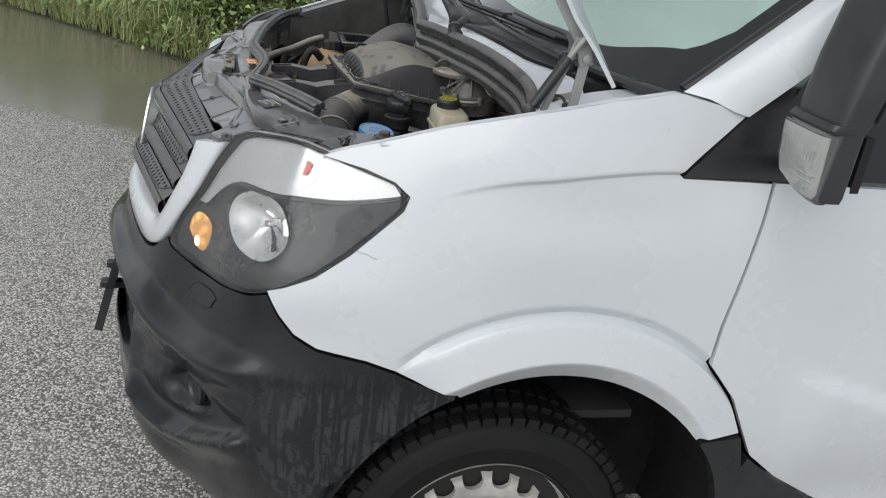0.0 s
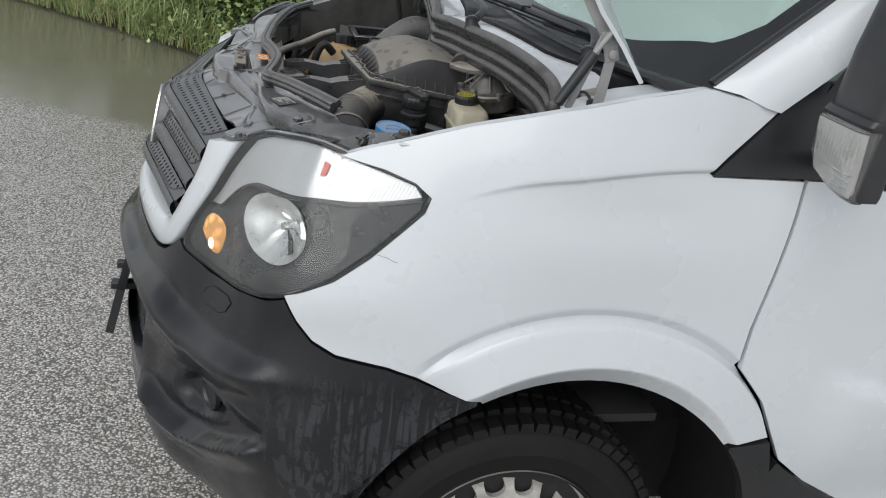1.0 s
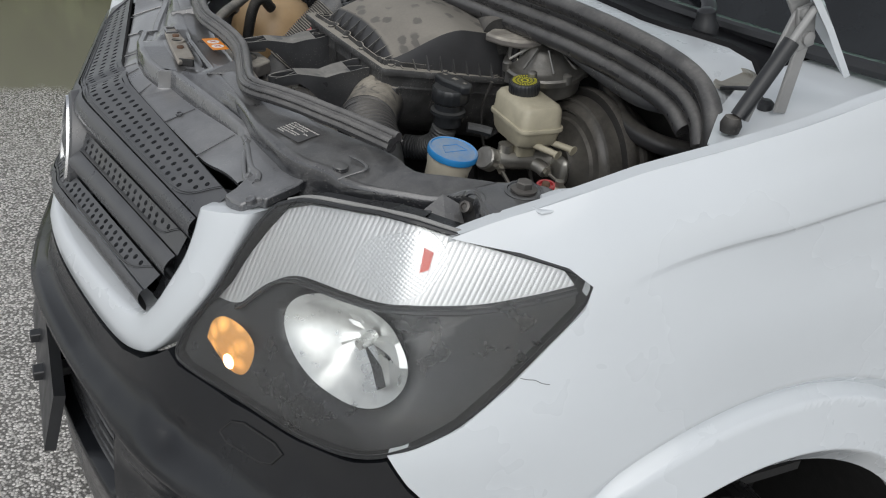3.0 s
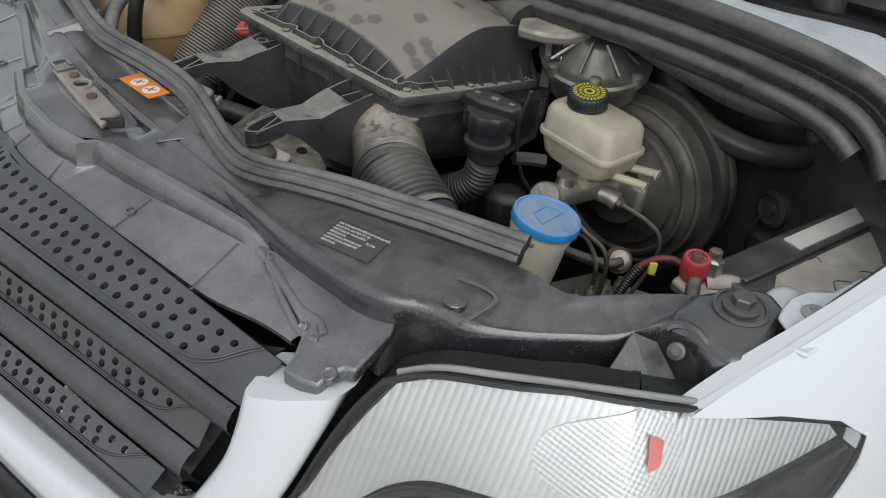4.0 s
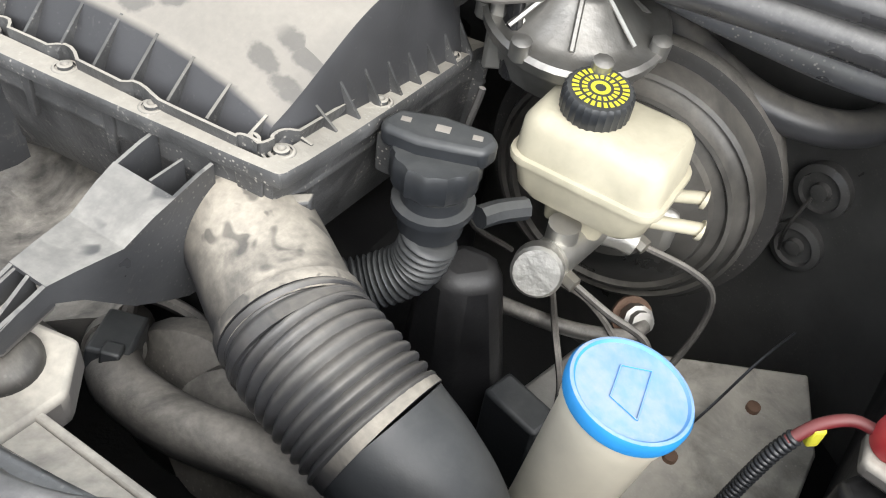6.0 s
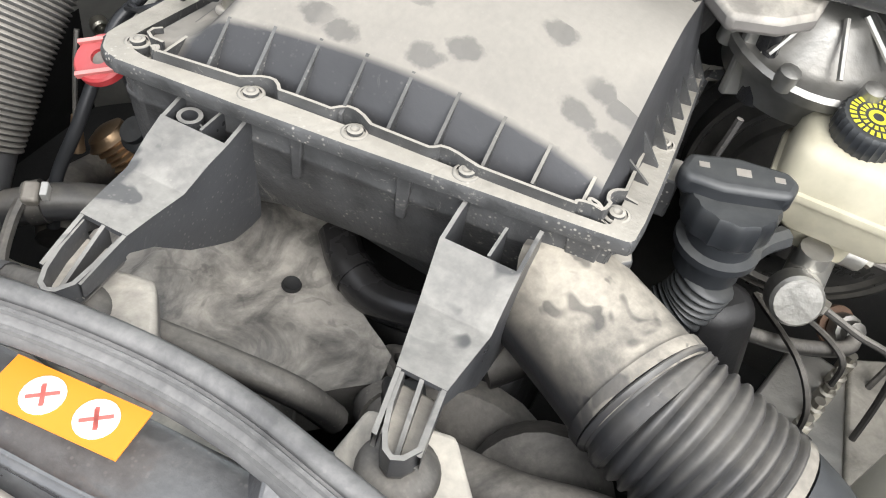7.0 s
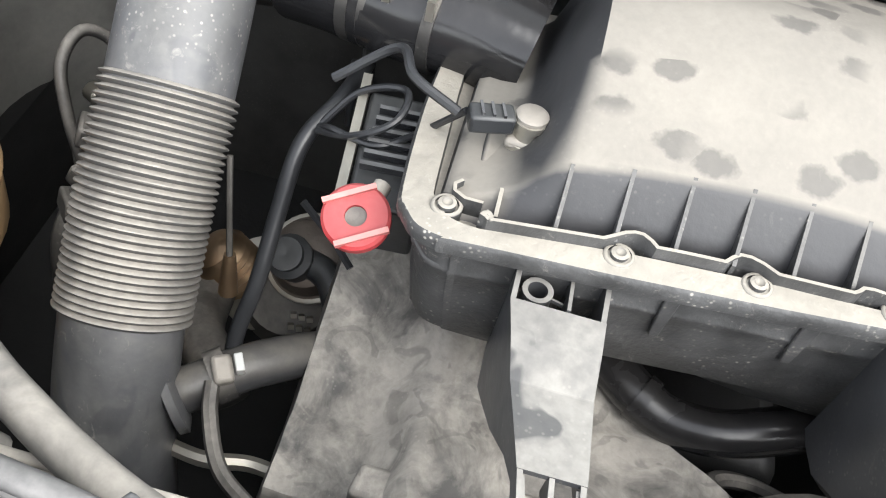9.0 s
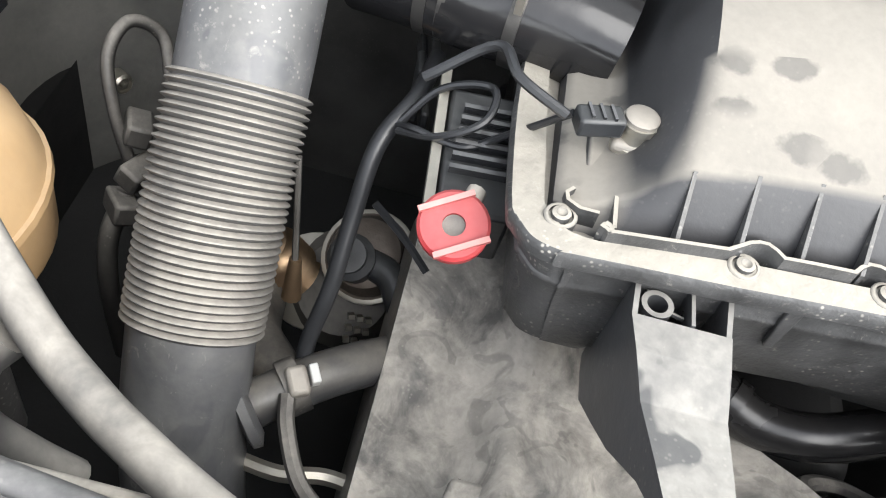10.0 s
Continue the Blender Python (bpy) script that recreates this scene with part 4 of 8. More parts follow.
# ---- wheel ----
def wheel(x, y, z, s):
    w = thing("front_wheel", (x, y, 0), "steel van wheel with worn wet tyre", "wheel", "front wheels")
    ax = (0, -s, 0)
    prof = [(r_ * (1 + 0.035 * smooth01((r_ - 0.22) / 0.08)), h_) for r_, h_ in ((0.215, -0.19), (0.26, -0.205), (0.30, -0.2), (0.312, -0.17), (0.320, -0.12), (0.322, -0.08), (0.320, -0.04), (0.311, -0.008), (0.297, 0.002), (0.27, 0.010), (0.262, 0.0125), (0.258, 0.010), (0.235, 0.008), (0.222, 0.0), (0.212, -0.01), (0.21, -0.19))]
    Geo().lathe(prof, (x, y, z), ax, 72).part("tyre", TYRE, w, "black tyre with blocky tread")
    for k in range(64):
        a = 2 * math.pi * k / 64
        m = Matrix.Translation((x, y, z)) @ turn_to(ax) @ Matrix.Rotation(a, 4, "Z")
        g = Geo()
        for h, dh, r in ((-0.012, 0.036, 0.329), (-0.06, 0.04, 0.336), (-0.11, 0.04, 0.336), (-0.165, 0.04, 0.329)):
            g.add([(r - 0.012, sy * 0.0135, h - sz * dh / 2) for sz in (-1, 1) for sy in (-1, 1)] + [(r + 0.008, sy * 0.012, h - sz * dh / 2 * 0.9) for sz in (-1, 1) for sy in (-1, 1)],
                  [(0, 1, 3, 2), (4, 6, 7, 5), (0, 4, 5, 1), (1, 5, 7, 3), (3, 7, 6, 2), (2, 6, 4, 0)], m @ pose(0, 0, 0, 0, 0, 1.4 * (h * 20)))
        g.part("tread_block", TYRE, w)
    M = Matrix.Translation((x, y, z)) @ turn_to(ax)
    def dish(r):
        return -0.010 - 0.045 * smooth01((0.214 - r) / 0.02) + 0.034 * smooth01((0.185 - r) / 0.03) - 0.03 * smooth01((0.125 - r) / 0.05)
    rim = Geo()
    n, holes = 128, 16
    def disc_at(r, a):
        return M @ Vector((r * math.cos(a), r * math.sin(a), dish(r)))
    for radii in ((0.2225, 0.219, 0.214, 0.208, 0.202, 0.196, 0.190, 0.186), (0.136, 0.13, 0.12, 0.108, 0.095, 0.08, 0.07, 0.068, 0.03, 0.001)):
        rows = [[disc_at(r, 2 * math.pi * k / n) + (Vector((0, -s * 0.016, 0)) if r == 0.2225 else Vector((0, 0, 0))) for k in range(n)] for r in radii]
        rim.grid(rows, True)
    for k in range(holes):
        half = math.pi / holes
        ring, hole = [], []
        for q in range(16):
            e = 2 * math.pi * q / 16
            c, d_ = math.cos(e), math.sin(e)
            k_ = 1 / max(abs(c), abs(d_))
            ring.append((c * k_, d_ * k_))
            hole.append((c * 0.70, d_ * 0.80))
        def cell(p, sink=0.0):
            r, a = 0.161 + p[1] * 0.025, (2 * k + 1 + p[0]) * half
            return disc_at(r, a) + Vector((0, s * sink, 0))
        rim.add([cell(p) for p in ring] + [cell(p) for p in hole] + [cell(p, 0.012) for p in hole],
                [(q, (q + 1) % 16, 16 + (q + 1) % 16, 16 + q) for q in range(16)] + [(16 + q, 16 + (q + 1) % 16, 32 + (q + 1) % 16, 32 + q) for q in range(16)])
    rim.part("rim", RIM, w, "grey steel rim with round vent holes", smooth=45)
    Geo().lathe([(0.205, -0.04), (0.205, -0.06), (0.02, -0.07)], (x, y, z), ax, 40).part("brake_back", WASTE, w, "dark brake disc behind the rim")
    for k in range(6):
        a = 2 * math.pi * k / 6 + 0.3
        Geo().lathe([(0.012, -0.02), (0.012, 0.006), (0.004, 0.012)], M @ Vector((0.1 * math.cos(a), 0.1 * math.sin(a), 0)), ax, 6).part("wheel_nut", STEEL, w)


wheel(1.09, -0.945, 0.344, 1)
wheel(1.09, 0.945, 0.344, -1)
# arch liners, coloured almost black to carry the shade behind the tyre
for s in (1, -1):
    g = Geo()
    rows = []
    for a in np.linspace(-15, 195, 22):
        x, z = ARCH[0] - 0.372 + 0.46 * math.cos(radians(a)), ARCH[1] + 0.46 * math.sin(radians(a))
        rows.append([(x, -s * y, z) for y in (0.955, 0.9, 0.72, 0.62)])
    g.grid(rows).part("wheel_liner", LINER, van, "wheel arch liner, blackened for the shade inside the arch")
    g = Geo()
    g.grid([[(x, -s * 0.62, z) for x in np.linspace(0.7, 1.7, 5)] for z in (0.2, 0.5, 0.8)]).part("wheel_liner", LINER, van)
g = Geo()
g.box((1.25, 0, 0.24), (0.8, 1.2, 0.03)).part("undertray", WASTE, van, "dark undertray")
g = Geo()
g.box((1.75, 0, 0.75), (0.02, 1.84, 1.1)).part("bulkhead", BLACK, van, "black bulkhead")

# ---- cab: pillars, windscreen, mirror ----
for s in (1, -1):
    def pp(x, y, z):
        return Vector((x, -s * y, z))
    front = [pp(1.362, 0.862, 1.349), pp(1.63, 0.835, 1.565), pp(1.95, 0.79, 1.83), pp(2.2, 0.75, 2.05)]
    rear = [pp(1.485, 0.902, 1.320), pp(1.60, 0.905, 1.425), pp(1.75, 0.885, 1.56), pp(2.3, 0.81, 2.05)]
    F, R = spline(front, 6), spline(rear, 6)
    g = Geo()
    g.grid([[p + Vector((0.012, 0.03 * s, 0.0)) for p in F], F, [a.lerp(b, 0.35) + Vector((0, -0.012 * s, 0.006)) for a, b in zip(F, R)], [a.lerp(b, 0.75) + Vector((0, -0.010 * s, 0.0)) for a, b in zip(F, R)], R, [p + Vector((0, 0.05 * s, 0)) for p in R]])
    g.part("a_pillar", PAINT, van, "white windscreen pillar", smooth=60)
    g = Geo()
    g.tube([p + Vector((0.002, 0.012 * s, 0.004)) for p in F], 0.012, 8, 1, flat=0.6).part("screen_trim", TRIM, van, "black windscreen edge strip")
    # triangular mirror foot panel and the side window
    g = skin([(1.742, 1.201), (1.938, 1.201), (2.0, 1.201), (2.0, 1.38), (1.93, 1.375), (1.868, 1.325)], 0.04, lambda u, z: 0.002, s, back=0.02)
    g.part("mirror_foot", TRIM, van, "black triangular mirror foot panel")
    g = Geo()
    g.add([pp(1.50, 0.890, 1.202), pp(2.9, 0.89, 1.2), pp(2.9, 0.8, 1.9), pp(2.2, 0.81, 1.94), pp(1.78, 0.868, 1.56), pp(1.60, 0.888, 1.405)], [(0, 1, 2, 3, 4, 5)]).part("side_window", TRIM, van, "dark side window")
mirror = thing("door_mirror", (1.56, -0.93, 1.22), "black door mirror with a clear indicator repeater", "door mirror")
def slab(levels, n=20, power=3.2):
    """Rounded upright hollow body through levels of (z, x, y, half depth, half width)."""
    g = Geo()
    rows = []
    for zz, cx, cy, hx, hy in levels:
        rows.append([Vector((cx + hx * math.copysign(abs(math.cos(a)) ** (2 / power), math.cos(a)), cy + hy * math.copysign(abs(math.sin(a)) ** (2 / power), math.sin(a)), zz)) for a in np.linspace(0, 2 * math.pi, n, endpoint=False)])
    g.grid(rows, True)
    g.f += [tuple(range(n)), tuple(range(len(g.v) - n, len(g.v)))]
    return g


slab([(1.222, 1.565, -1.050, 0.022, 0.045), (1.232, 1.563, -1.042, 0.028, 0.054), (1.345, 1.566, -1.030, 0.031, 0.064), (1.366, 1.570, -1.026, 0.036, 0.070), (1.46, 1.590, -1.022, 0.040, 0.074), (1.62, 1.630, -1.016, 0.041, 0.076), (1.72, 1.655, -1.012, 0.036, 0.070)], 36, 5.5).part("housing", MIRRORBLACK, mirror, "black mirror housing beaded with rain", smooth=50)
slab([(1.346, 1.552, -1.028, 0.032, 0.067), (1.352, 1.551, -1.028, 0.034, 0.069), (1.362, 1.556, -1.028, 0.031, 0.068)], 36, 5.5).part("brow", MIRRORBLACK, mirror, "ridge over the repeater")
slab([(1.37, 1.607, -1.022, 0.005, 0.076), (1.72, 1.690, -1.008, 0.005, 0.074)], 28, 5).part("glass_rim", TRIM, mirror, "rim round the mirror glass")
lens_ob = slab([(1.216, 1.552, -1.062, 0.012, 0.022), (1.226, 1.546, -1.055, 0.018, 0.036), (1.25, 1.538, -1.036, 0.024, 0.056), (1.28, 1.535, -1.030, 0.026, 0.063), (1.345, 1.536, -1.028, 0.026, 0.066)], 32, 4.5).part("repeater_lens", MIRRORLENS, mirror, "clear ribbed repeater lens", thick=0.003)
lens_ob.visible_shadow = False
slab([(1.228, 1.536, -1.050, 0.003, 0.030), (1.25, 1.531, -1.038, 0.003, 0.050), (1.338, 1.527, -1.028, 0.003, 0.060)], 20, 4).part("repeater_reflector", PALESILVER, mirror, "silver reflector behind the lens")
for k in range(12):
    Geo().tube([(1.520, -1.082 + 0.0088 * k, 1.278), (1.518, -1.082 + 0.0088 * k, 1.334)], 0.0014, 6, 2).part("repeater_rib", PALESILVER, mirror)
for z_ in (1.245, 1.256, 1.266):
    Geo().tube([(1.526, -1.078, z_), (1.522, -1.03, z_ + 0.004), (1.524, -1.0, z_ + 0.006)], 0.0014, 6, 2).part("repeater_rib", PALESILVER, mirror)
Geo().box((1.530, -1.012, 1.300), (0.006, 0.012, 0.020)).part("bulb", INK, mirror, "small reddish bulb")
Geo().box((1.530, -1.060, 1.304), (0.006, 0.010, 0.018)).part("dark_bulb", TRIM, mirror, "small dark bulb")
Geo().tube([(1.575, -1.01, 1.245), (1.60, -0.95, 1.240), (1.63, -0.89, 1.25)], 0.022, 12, 5, flat=0.7).part("arm", TRIM, mirror, "black mirror arm")

g = Geo()
rows = []
for t in np.linspace(0, 1, 7):
    rows.append([Vector((1.372 - 0.13 * (1 - (y / 0.85) ** 2) * (1 - 0.3 * t) + 0.80 * t, y * (1 - 0.09 * t), 1.335 + 0.70 * t - 0.02 * (1 - (y / 0.85) ** 2) * (1 - t))) for y in np.linspace(-0.85, 0.85, 25)])
ob = g.grid(rows).part("windscreen", SCREEN, van, "green tinted windscreen wet with rain", thick=0.005)
ob.visible_shadow = False
# black print along the foot of the glass, wider towards the corners
rows = []
for k in range(5):
    row = []
    for y in np.linspace(-0.845, 0.845, 61):
        a = abs(y)
        high = 0.05 + 0.05 * smooth01((a - 0.50) / 0.25) + 0.06 * smooth01((a - 0.74) / 0.05) + 0.80 * smooth01((a - 0.782) / 0.05) ** 1.5
        t = high * k / 4
        row.append(Vector((1.370 - 0.13 * (1 - (y / 0.85) ** 2) * (1 - 0.3 * t) + 0.80 * t, y * (1 - 0.09 * t), 1.3415 + 0.70 * t - 0.02 * (1 - (y / 0.85) ** 2) * (1 - t))))
    rows.append(row)
Geo().grid(rows).part("screen_band", FRIT, van, "black printed band of the windscreen beaded with rain")
foot = [Vector((1.358 - 0.13 * (1 - (y / 0.85) ** 2), y, 1.330 - 0.02 * (1 - (y / 0.85) ** 2))) for y in np.linspace(-0.85, 0.85, 41)]
Geo().tube(foot, 0.011, 8, 1, sm=False).part("screen_seal", TRIM, van, "black rubber strip under the windscreen")
# cabin behind the glass
g = Geo()
g.box((1.75, 0, 1.27), (0.7, 1.6, 0.06)).part("dashboard", surface("dash_grey_green", (0.16, 0.20, 0.19), 0.6, vary=0.1), van, "pale grey dashboard", bevel=0.03)
g = Geo()
g.box((2.5, 0, 1.5), (0.04, 1.7, 1.3)).part("cab_rear_wall", surface("cab_lining", (0.55, 0.62, 0.60), 0.8, vary=0.1), van, "pale cab lining")
# plain load body that closes the van behind the cab
ROOF = [(0.93, 0.36), (0.965, 0.46), (0.965, 0.82), (0.945, 1.20), (0.905, 1.70), (0.87, 2.10), (0.82, 2.30), (0.70, 2.37), (0.35, 2.40), (0.0, 2.41)]
RING = ROOF + [(-y, z) for y, z in ROOF[-2::-1]]
g = Geo()
g.grid([[Vector((x, y * w, z)) for y, z in RING] for x, w in ((2.53, 0.985), (2.535, 1.0), (4.0, 1.0), (5.6, 0.985), (5.75, 0.95))])
g.f.append(tuple(range(len(g.v) - len(RING), len(g.v))))
g.part("load_body", PAINT, van, "plain white load body", smooth=40, thick=0.01)
rows = []
for x, lift in ((2.14, 0.0), (2.25, 0.06), (2.42, 0.20), (2.55, 0.29)):
    rows.append([Vector((x, y, 1.93 + (0.11 + lift) * (1 - (abs(y) / 0.83) ** 6) + 0.02 * (1 - (y / 0.83) ** 2))) for y in np.linspace(-0.83, 0.83, 25)])
Geo().grid(rows).part("cab_roof", PAINT, van, "white cab roof", smooth=50, thick=0.01)

# ---- engine bay ----
def bar_front(a):
    """Where the upstanding bar stands, by the distance from the middle."""
    return float(np.interp(a, (0.0, 0.09, 0.146, 0.152, 0.20, 0.25, 0.32, 0.40, 0.43, 0.47), (0.458, 0.461, 0.475, 0.494, 0.505, 0.518, 0.537, 0.556, 0.561, 0.564)))


def shelf():
    """The sloping shelf behind the grille slit, with its upstanding stepped bar."""
    g = Geo()
    rows = []
    ys = sorted({*np.linspace(-0.535, 0.535, 65), -0.146, -0.152, 0.146, 0.152})
    for y in ys:
        a = abs(y)
        x0 = 0.417 + 0.193 * math.sqrt(a * a + 0.0012)
        x1 = max(bar_front(a), x0 + 0.012)
        zf, zb = 1.107 + 0.02 * smooth01((a - 0.40) / 0.12), 1.118 + 0.012 * smooth01((a - 0.2) / 0.25)
        zt = float(np.interp(a, (0, 0.146, 0.152, 0.25, 0.395, 0.415, 0.5), (1.152, 1.150, 1.150, 1.149, 1.147, 1.136, 1.136)))
        prof = [(x0 + 0.035, 1.075), (x0 + 0.004, zf - 0.008), (x0, zf - 0.006), (x0, zf - 0.002), (x0 + 0.003, zf), (x0 * 0.5 + x1 * 0.5, (zf + zb) / 2 + 0.0005), (x1 - 0.003, zb), (x1, zb + 0.002), (x1 + 0.003, zt - 0.003), (x1 + 0.006, zt), (x1 + 0.014, zt), (x1 + 0.016, zt - 0.002), (x1 + 0.019, zt - 0.008), (x1 + 0.024, zt - 0.009), (x1 + 0.028, zt - 0.002), (x1 + 0.06, max(zt + 0.002, 1.142))]
        rows.append([Vector((x, y, zz)) for x, zz in prof])
    return g.grid(rows)


LIP = [(0.548, 0.0, 1.160), (0.552, 0.12, 1.160), (0.560, 0.25, 1.163), (0.566, 0.36, 1.166), (0.567, 0.44, 1.168), (0.574, 0.50, 1.168), (0.581, 0.54, 1.168), (0.594, 0.575, 1.168), (0.612, 0.598, 1.168), (0.622, 0.617, 1.168), (0.628, 0.636, 1.167), (0.640, 0.656, 1.167), (0.662, 0.679, 1.168), (0.690, 0.703, 1.170), (0.718, 0.725, 1.172), (0.738, 0.738, 1.180), (0.752, 0.750, 1.190), (0.757, 0.770, 1.192), (0.752, 0.795, 1.190), (0.757, 0.815, 1.186)]
BACK = [(0.598, 0.0, 1.160), (0.602, 0.12, 1.161), (0.607, 0.25, 1.166), (0.618, 0.36, 1.172), (0.640, 0.44, 1.176), (0.662, 0.50, 1.179), (0.680, 0.54, 1.181), (0.693, 0.575, 1.184), (0.702, 0.598, 1.186), (0.708, 0.617, 1.187), (0.713, 0.636, 1.187), (0.714, 0.656, 1.187), (0.722, 0.679, 1.188), (0.750, 0.697, 1.189), (0.779, 0.716, 1.190), (0.797, 0.730, 1.191), (0.812, 0.746, 1.192), (0.836, 0.756, 1.193), (0.853, 0.768, 1.193), (0.846, 0.795, 1.190)]


def beam():
    """The lock panel itself, from wing to wing: a top between its front lip and its rear edge, both turned down."""
    L = spline([(x, -y, z) for x, y, z in LIP[::-1]] + [(x, y, z) for x, y, z in LIP[1:12]], 6)
    B = spline([(x, -y, z) for x, y, z in BACK[::-1]] + [(x, y, z) for x, y, z in BACK[1:12]], 6)
    rows = []
    for a, b in zip(L, B):
        far = smooth01((-0.52 - a.y) / 0.06)
        ahead = (a - b)
        ahead.z = 0
        ahead.normalize()
        drop = 0.03 + 0.035 * far
        row = [a + ahead * (0.010 * far) + Vector((0, 0, -drop - 0.02)), a + ahead * (0.006 * far) + Vector((0, 0, -drop)), a + ahead * 0.004 + Vector((0, 0, -0.012)), a + ahead * 0.0025 + Vector((0, 0, -0.004)), a + Vector((0, 0, 0.0015)), a.lerp(b, 0.05) + Vector((0, 0, 0.0025)), a.lerp(b, 0.12) + Vector((0, 0, 0.0012 - 0.002 * far))]
        for t in (0.2, 0.35, 0.5, 0.65, 0.8, 0.92):
            p = a.lerp(b, t)
            hump = 0.008 * math.exp(-((abs(p.y) - 0.27) / 0.10) ** 2) * math.sin(math.pi * t)
            row.append(p + Vector((0, 0, hump - 0.0025 * far * math.sin(math.pi * t) + 0.0012 * noise.noise(p * 30))))
        row += [a.lerp(b, 0.98) + Vector((0, 0, -0.001)), b + Vector((0, 0, -0.006)), b + Vector((0, 0, -0.07))]
        rows.append(row)
    return Geo().grid(rows)


slam = thing("lock_panel", (0.56, 0, 1.1), "grey-black plastic lock panel with dust and rubbed edges", "lock panel")
beam().part("top_panel", BAY, slam, "black plastic top panel", smooth=50)
deck_rows = []
for y in np.linspace(-0.45, 0.45, 73):
    a = abs(y)
    x0_ = bar_front(a) + 0.0125
    lx, lz = (float(np.interp(a, [p[1] for p in LIP[:6]], [p[k] for p in LIP[:6]])) for k in (0, 2))
    zt = float(np.interp(a, (0, 0.146, 0.152, 0.25, 0.395, 0.415, 0.5), (1.152, 1.150, 1.150, 1.149, 1.147, 1.136, 1.136)))
    tray_ = smooth01((y + 0.185) / 0.02) * smooth01((0.10 - y) / 0.02)
    row = []
    for t in np.linspace(0, 1, 15):
        x = x0_ + (lx + 0.004 - x0_) * t
        outer = zt - 0.004 + (lz + 0.003 - zt + 0.004) * smooth01((t - 0.12) / 0.75) + 0.003 * math.exp(-((t - 0.38) / 0.10) ** 2)
        inner = zt + 0.0005 + (lz + 0.003 - zt) * smooth01((t - 0.84) / 0.16)
        row.append(Vector((x, y, outer + (inner - outer) * tray_)))
    deck_rows.append(row)
Geo().grid(deck_rows).part("middle_panel", BAY, slam, "scuffed black panel round the latch", smooth=50)
shelf().part("shelf", SHELF, slam, "stepped shelf above the grille", smooth=42)
for s in (1, -1):
    flap = [(0.560, -0.405), (0.574, -0.445), (0.590, -0.525), (0.600, -0.560), (0.602, -0.574), (0.598, -0.584), (0.588, -0.591), (0.560, -0.600), (0.541, -0.606), (0.536, -0.596), (0.524, -0.592), (0.511, -0.594), (0.503, -0.578), (0.497, -0.560), (0.513, -0.552), (0.528, -0.540), (0.537, -0.522), (0.543, -0.49), (0.550, -0.44)]
    def flap_z(x, y):
        return 1.1285 + 0.17 * (x - 0.50) - 0.008 * smooth01((-0.50 - y) / 0.10) * smooth01((0.55 - x) / 0.05)
    n_ = len(flap)
    g = Geo()
    g.add([(x, s * y, flap_z(x, y) - 0.016) for x, y in flap] + [(x, s * y, flap_z(x, y)) for x, y in flap], [tuple(range(n_ - 1, -1, -1)), tuple(range(n_, 2 * n_))] + [(i, (i + 1) % n_, n_ + (i + 1) % n_, n_ + i) for i in range(n_)])
    g.part("corner_flap", SHELF, slam, "flat black plastic corner flap with a worn edge", bevel=0.003)
    edge_ = [Vector((x, s * y, flap_z(x, y) - 0.001)) for x, y in ((0.557, -0.412), (0.555, -0.445), (0.549, -0.48), (0.545, -0.512), (0.549, -0.535), (0.543, -0.553))]
    Geo().tube(edge_, 0.0042, 8, 6, flat=0.8).part("flap_ridge", SHELF, slam, "raised edge of the flap")
    edge_ = [Vector((x, s * y, flap_z(x, y) - 0.003)) for x, y in ((0.560, -0.41), (0.558, -0.434), (0.546, -0.465), (0.536, -0.505), (0.531, -0.535), (0.538, -0.553))]
    Geo().tube(edge_, 0.0032, 8, 6, flat=0.8).part("flap_ridge", SHELF, slam)
    for x, y, ax_ in ((0.5545, -0.432, (-0.8, 0.2, 0.5)), (0.534, -0.533, (-0.75, 0.1, 0.6))):
        Geo().lathe([(0.0055, -0.006), (0.0055, 0.0005), (0.0045, 0.0012), (0.003, 0.0), (0.001, 0.0)], (x, s * y, flap_z(x, y) + 0.0005), (ax_[0], ax_[1] * s, ax_[2]), 16).part("clip", SHELF, slam, "round clip")
    Geo().lathe([(0.0075, -0.006), (0.0075, 0.0008), (0.006, 0.0015), (0.004, 0.0), (0.001, 0.0)], (0.524, s * -0.592, flap_z(0.524, -0.592) + 0.001), (-0.3, 0, 1), 18).part("eye", SHELF, slam, "small fixing eye")
    for y in (0.045, 0.135, 0.262, 0.395):
        p0, p1 = Vector((0.415 + 0.19 * math.sqrt(y * y + 0.0012) + 0.002, s * -y, 1.1078)), Vector((bar_front(y - 0.012) - 0.002, s * -(y - 0.012), 1.1188 + 0.012 * smooth01((y - 0.2) / 0.25)))
        Geo().tube([p0, p1], 0.0014, 6, 1, sm=False).part("rib", SHELF, slam)
        Geo().box((p0.x - 0.007, p0.y, 1.100), (0.016, 0.003, 0.008)).part("tab", SHELF, slam)
    Geo().lathe([(0.006, 0.0), (0.006, 0.003), (0.004, 0.0035), (0.004, 0.001), (0.001, 0.001)], (0.491, s * -0.255, 1.114), (-0.15, 0, 1), 14).part("moulded_boss", SHELF, slam)
    fin = [(0.543, -0.215, 1.1655), (0.606, -0.191, 1.183), (0.620, -0.215, 1.184), (0.598, -0.238, 1.170), (0.606, -0.180, 1.164), (0.543, -0.210, 1.160), (0.598, -0.238, 1.160)]
    Geo().add([(x, s * y, z) for x, y, z in fin], [(0, 1, 2, 3), (0, 3, 6, 5), (0, 5, 4, 1), (1, 4, 2), (2, 4, 6, 3), (4, 5, 6)]).part("step_fin", BAY, slam, "worn raised fin", bevel=0.0015)
    if s < 0:
        continue
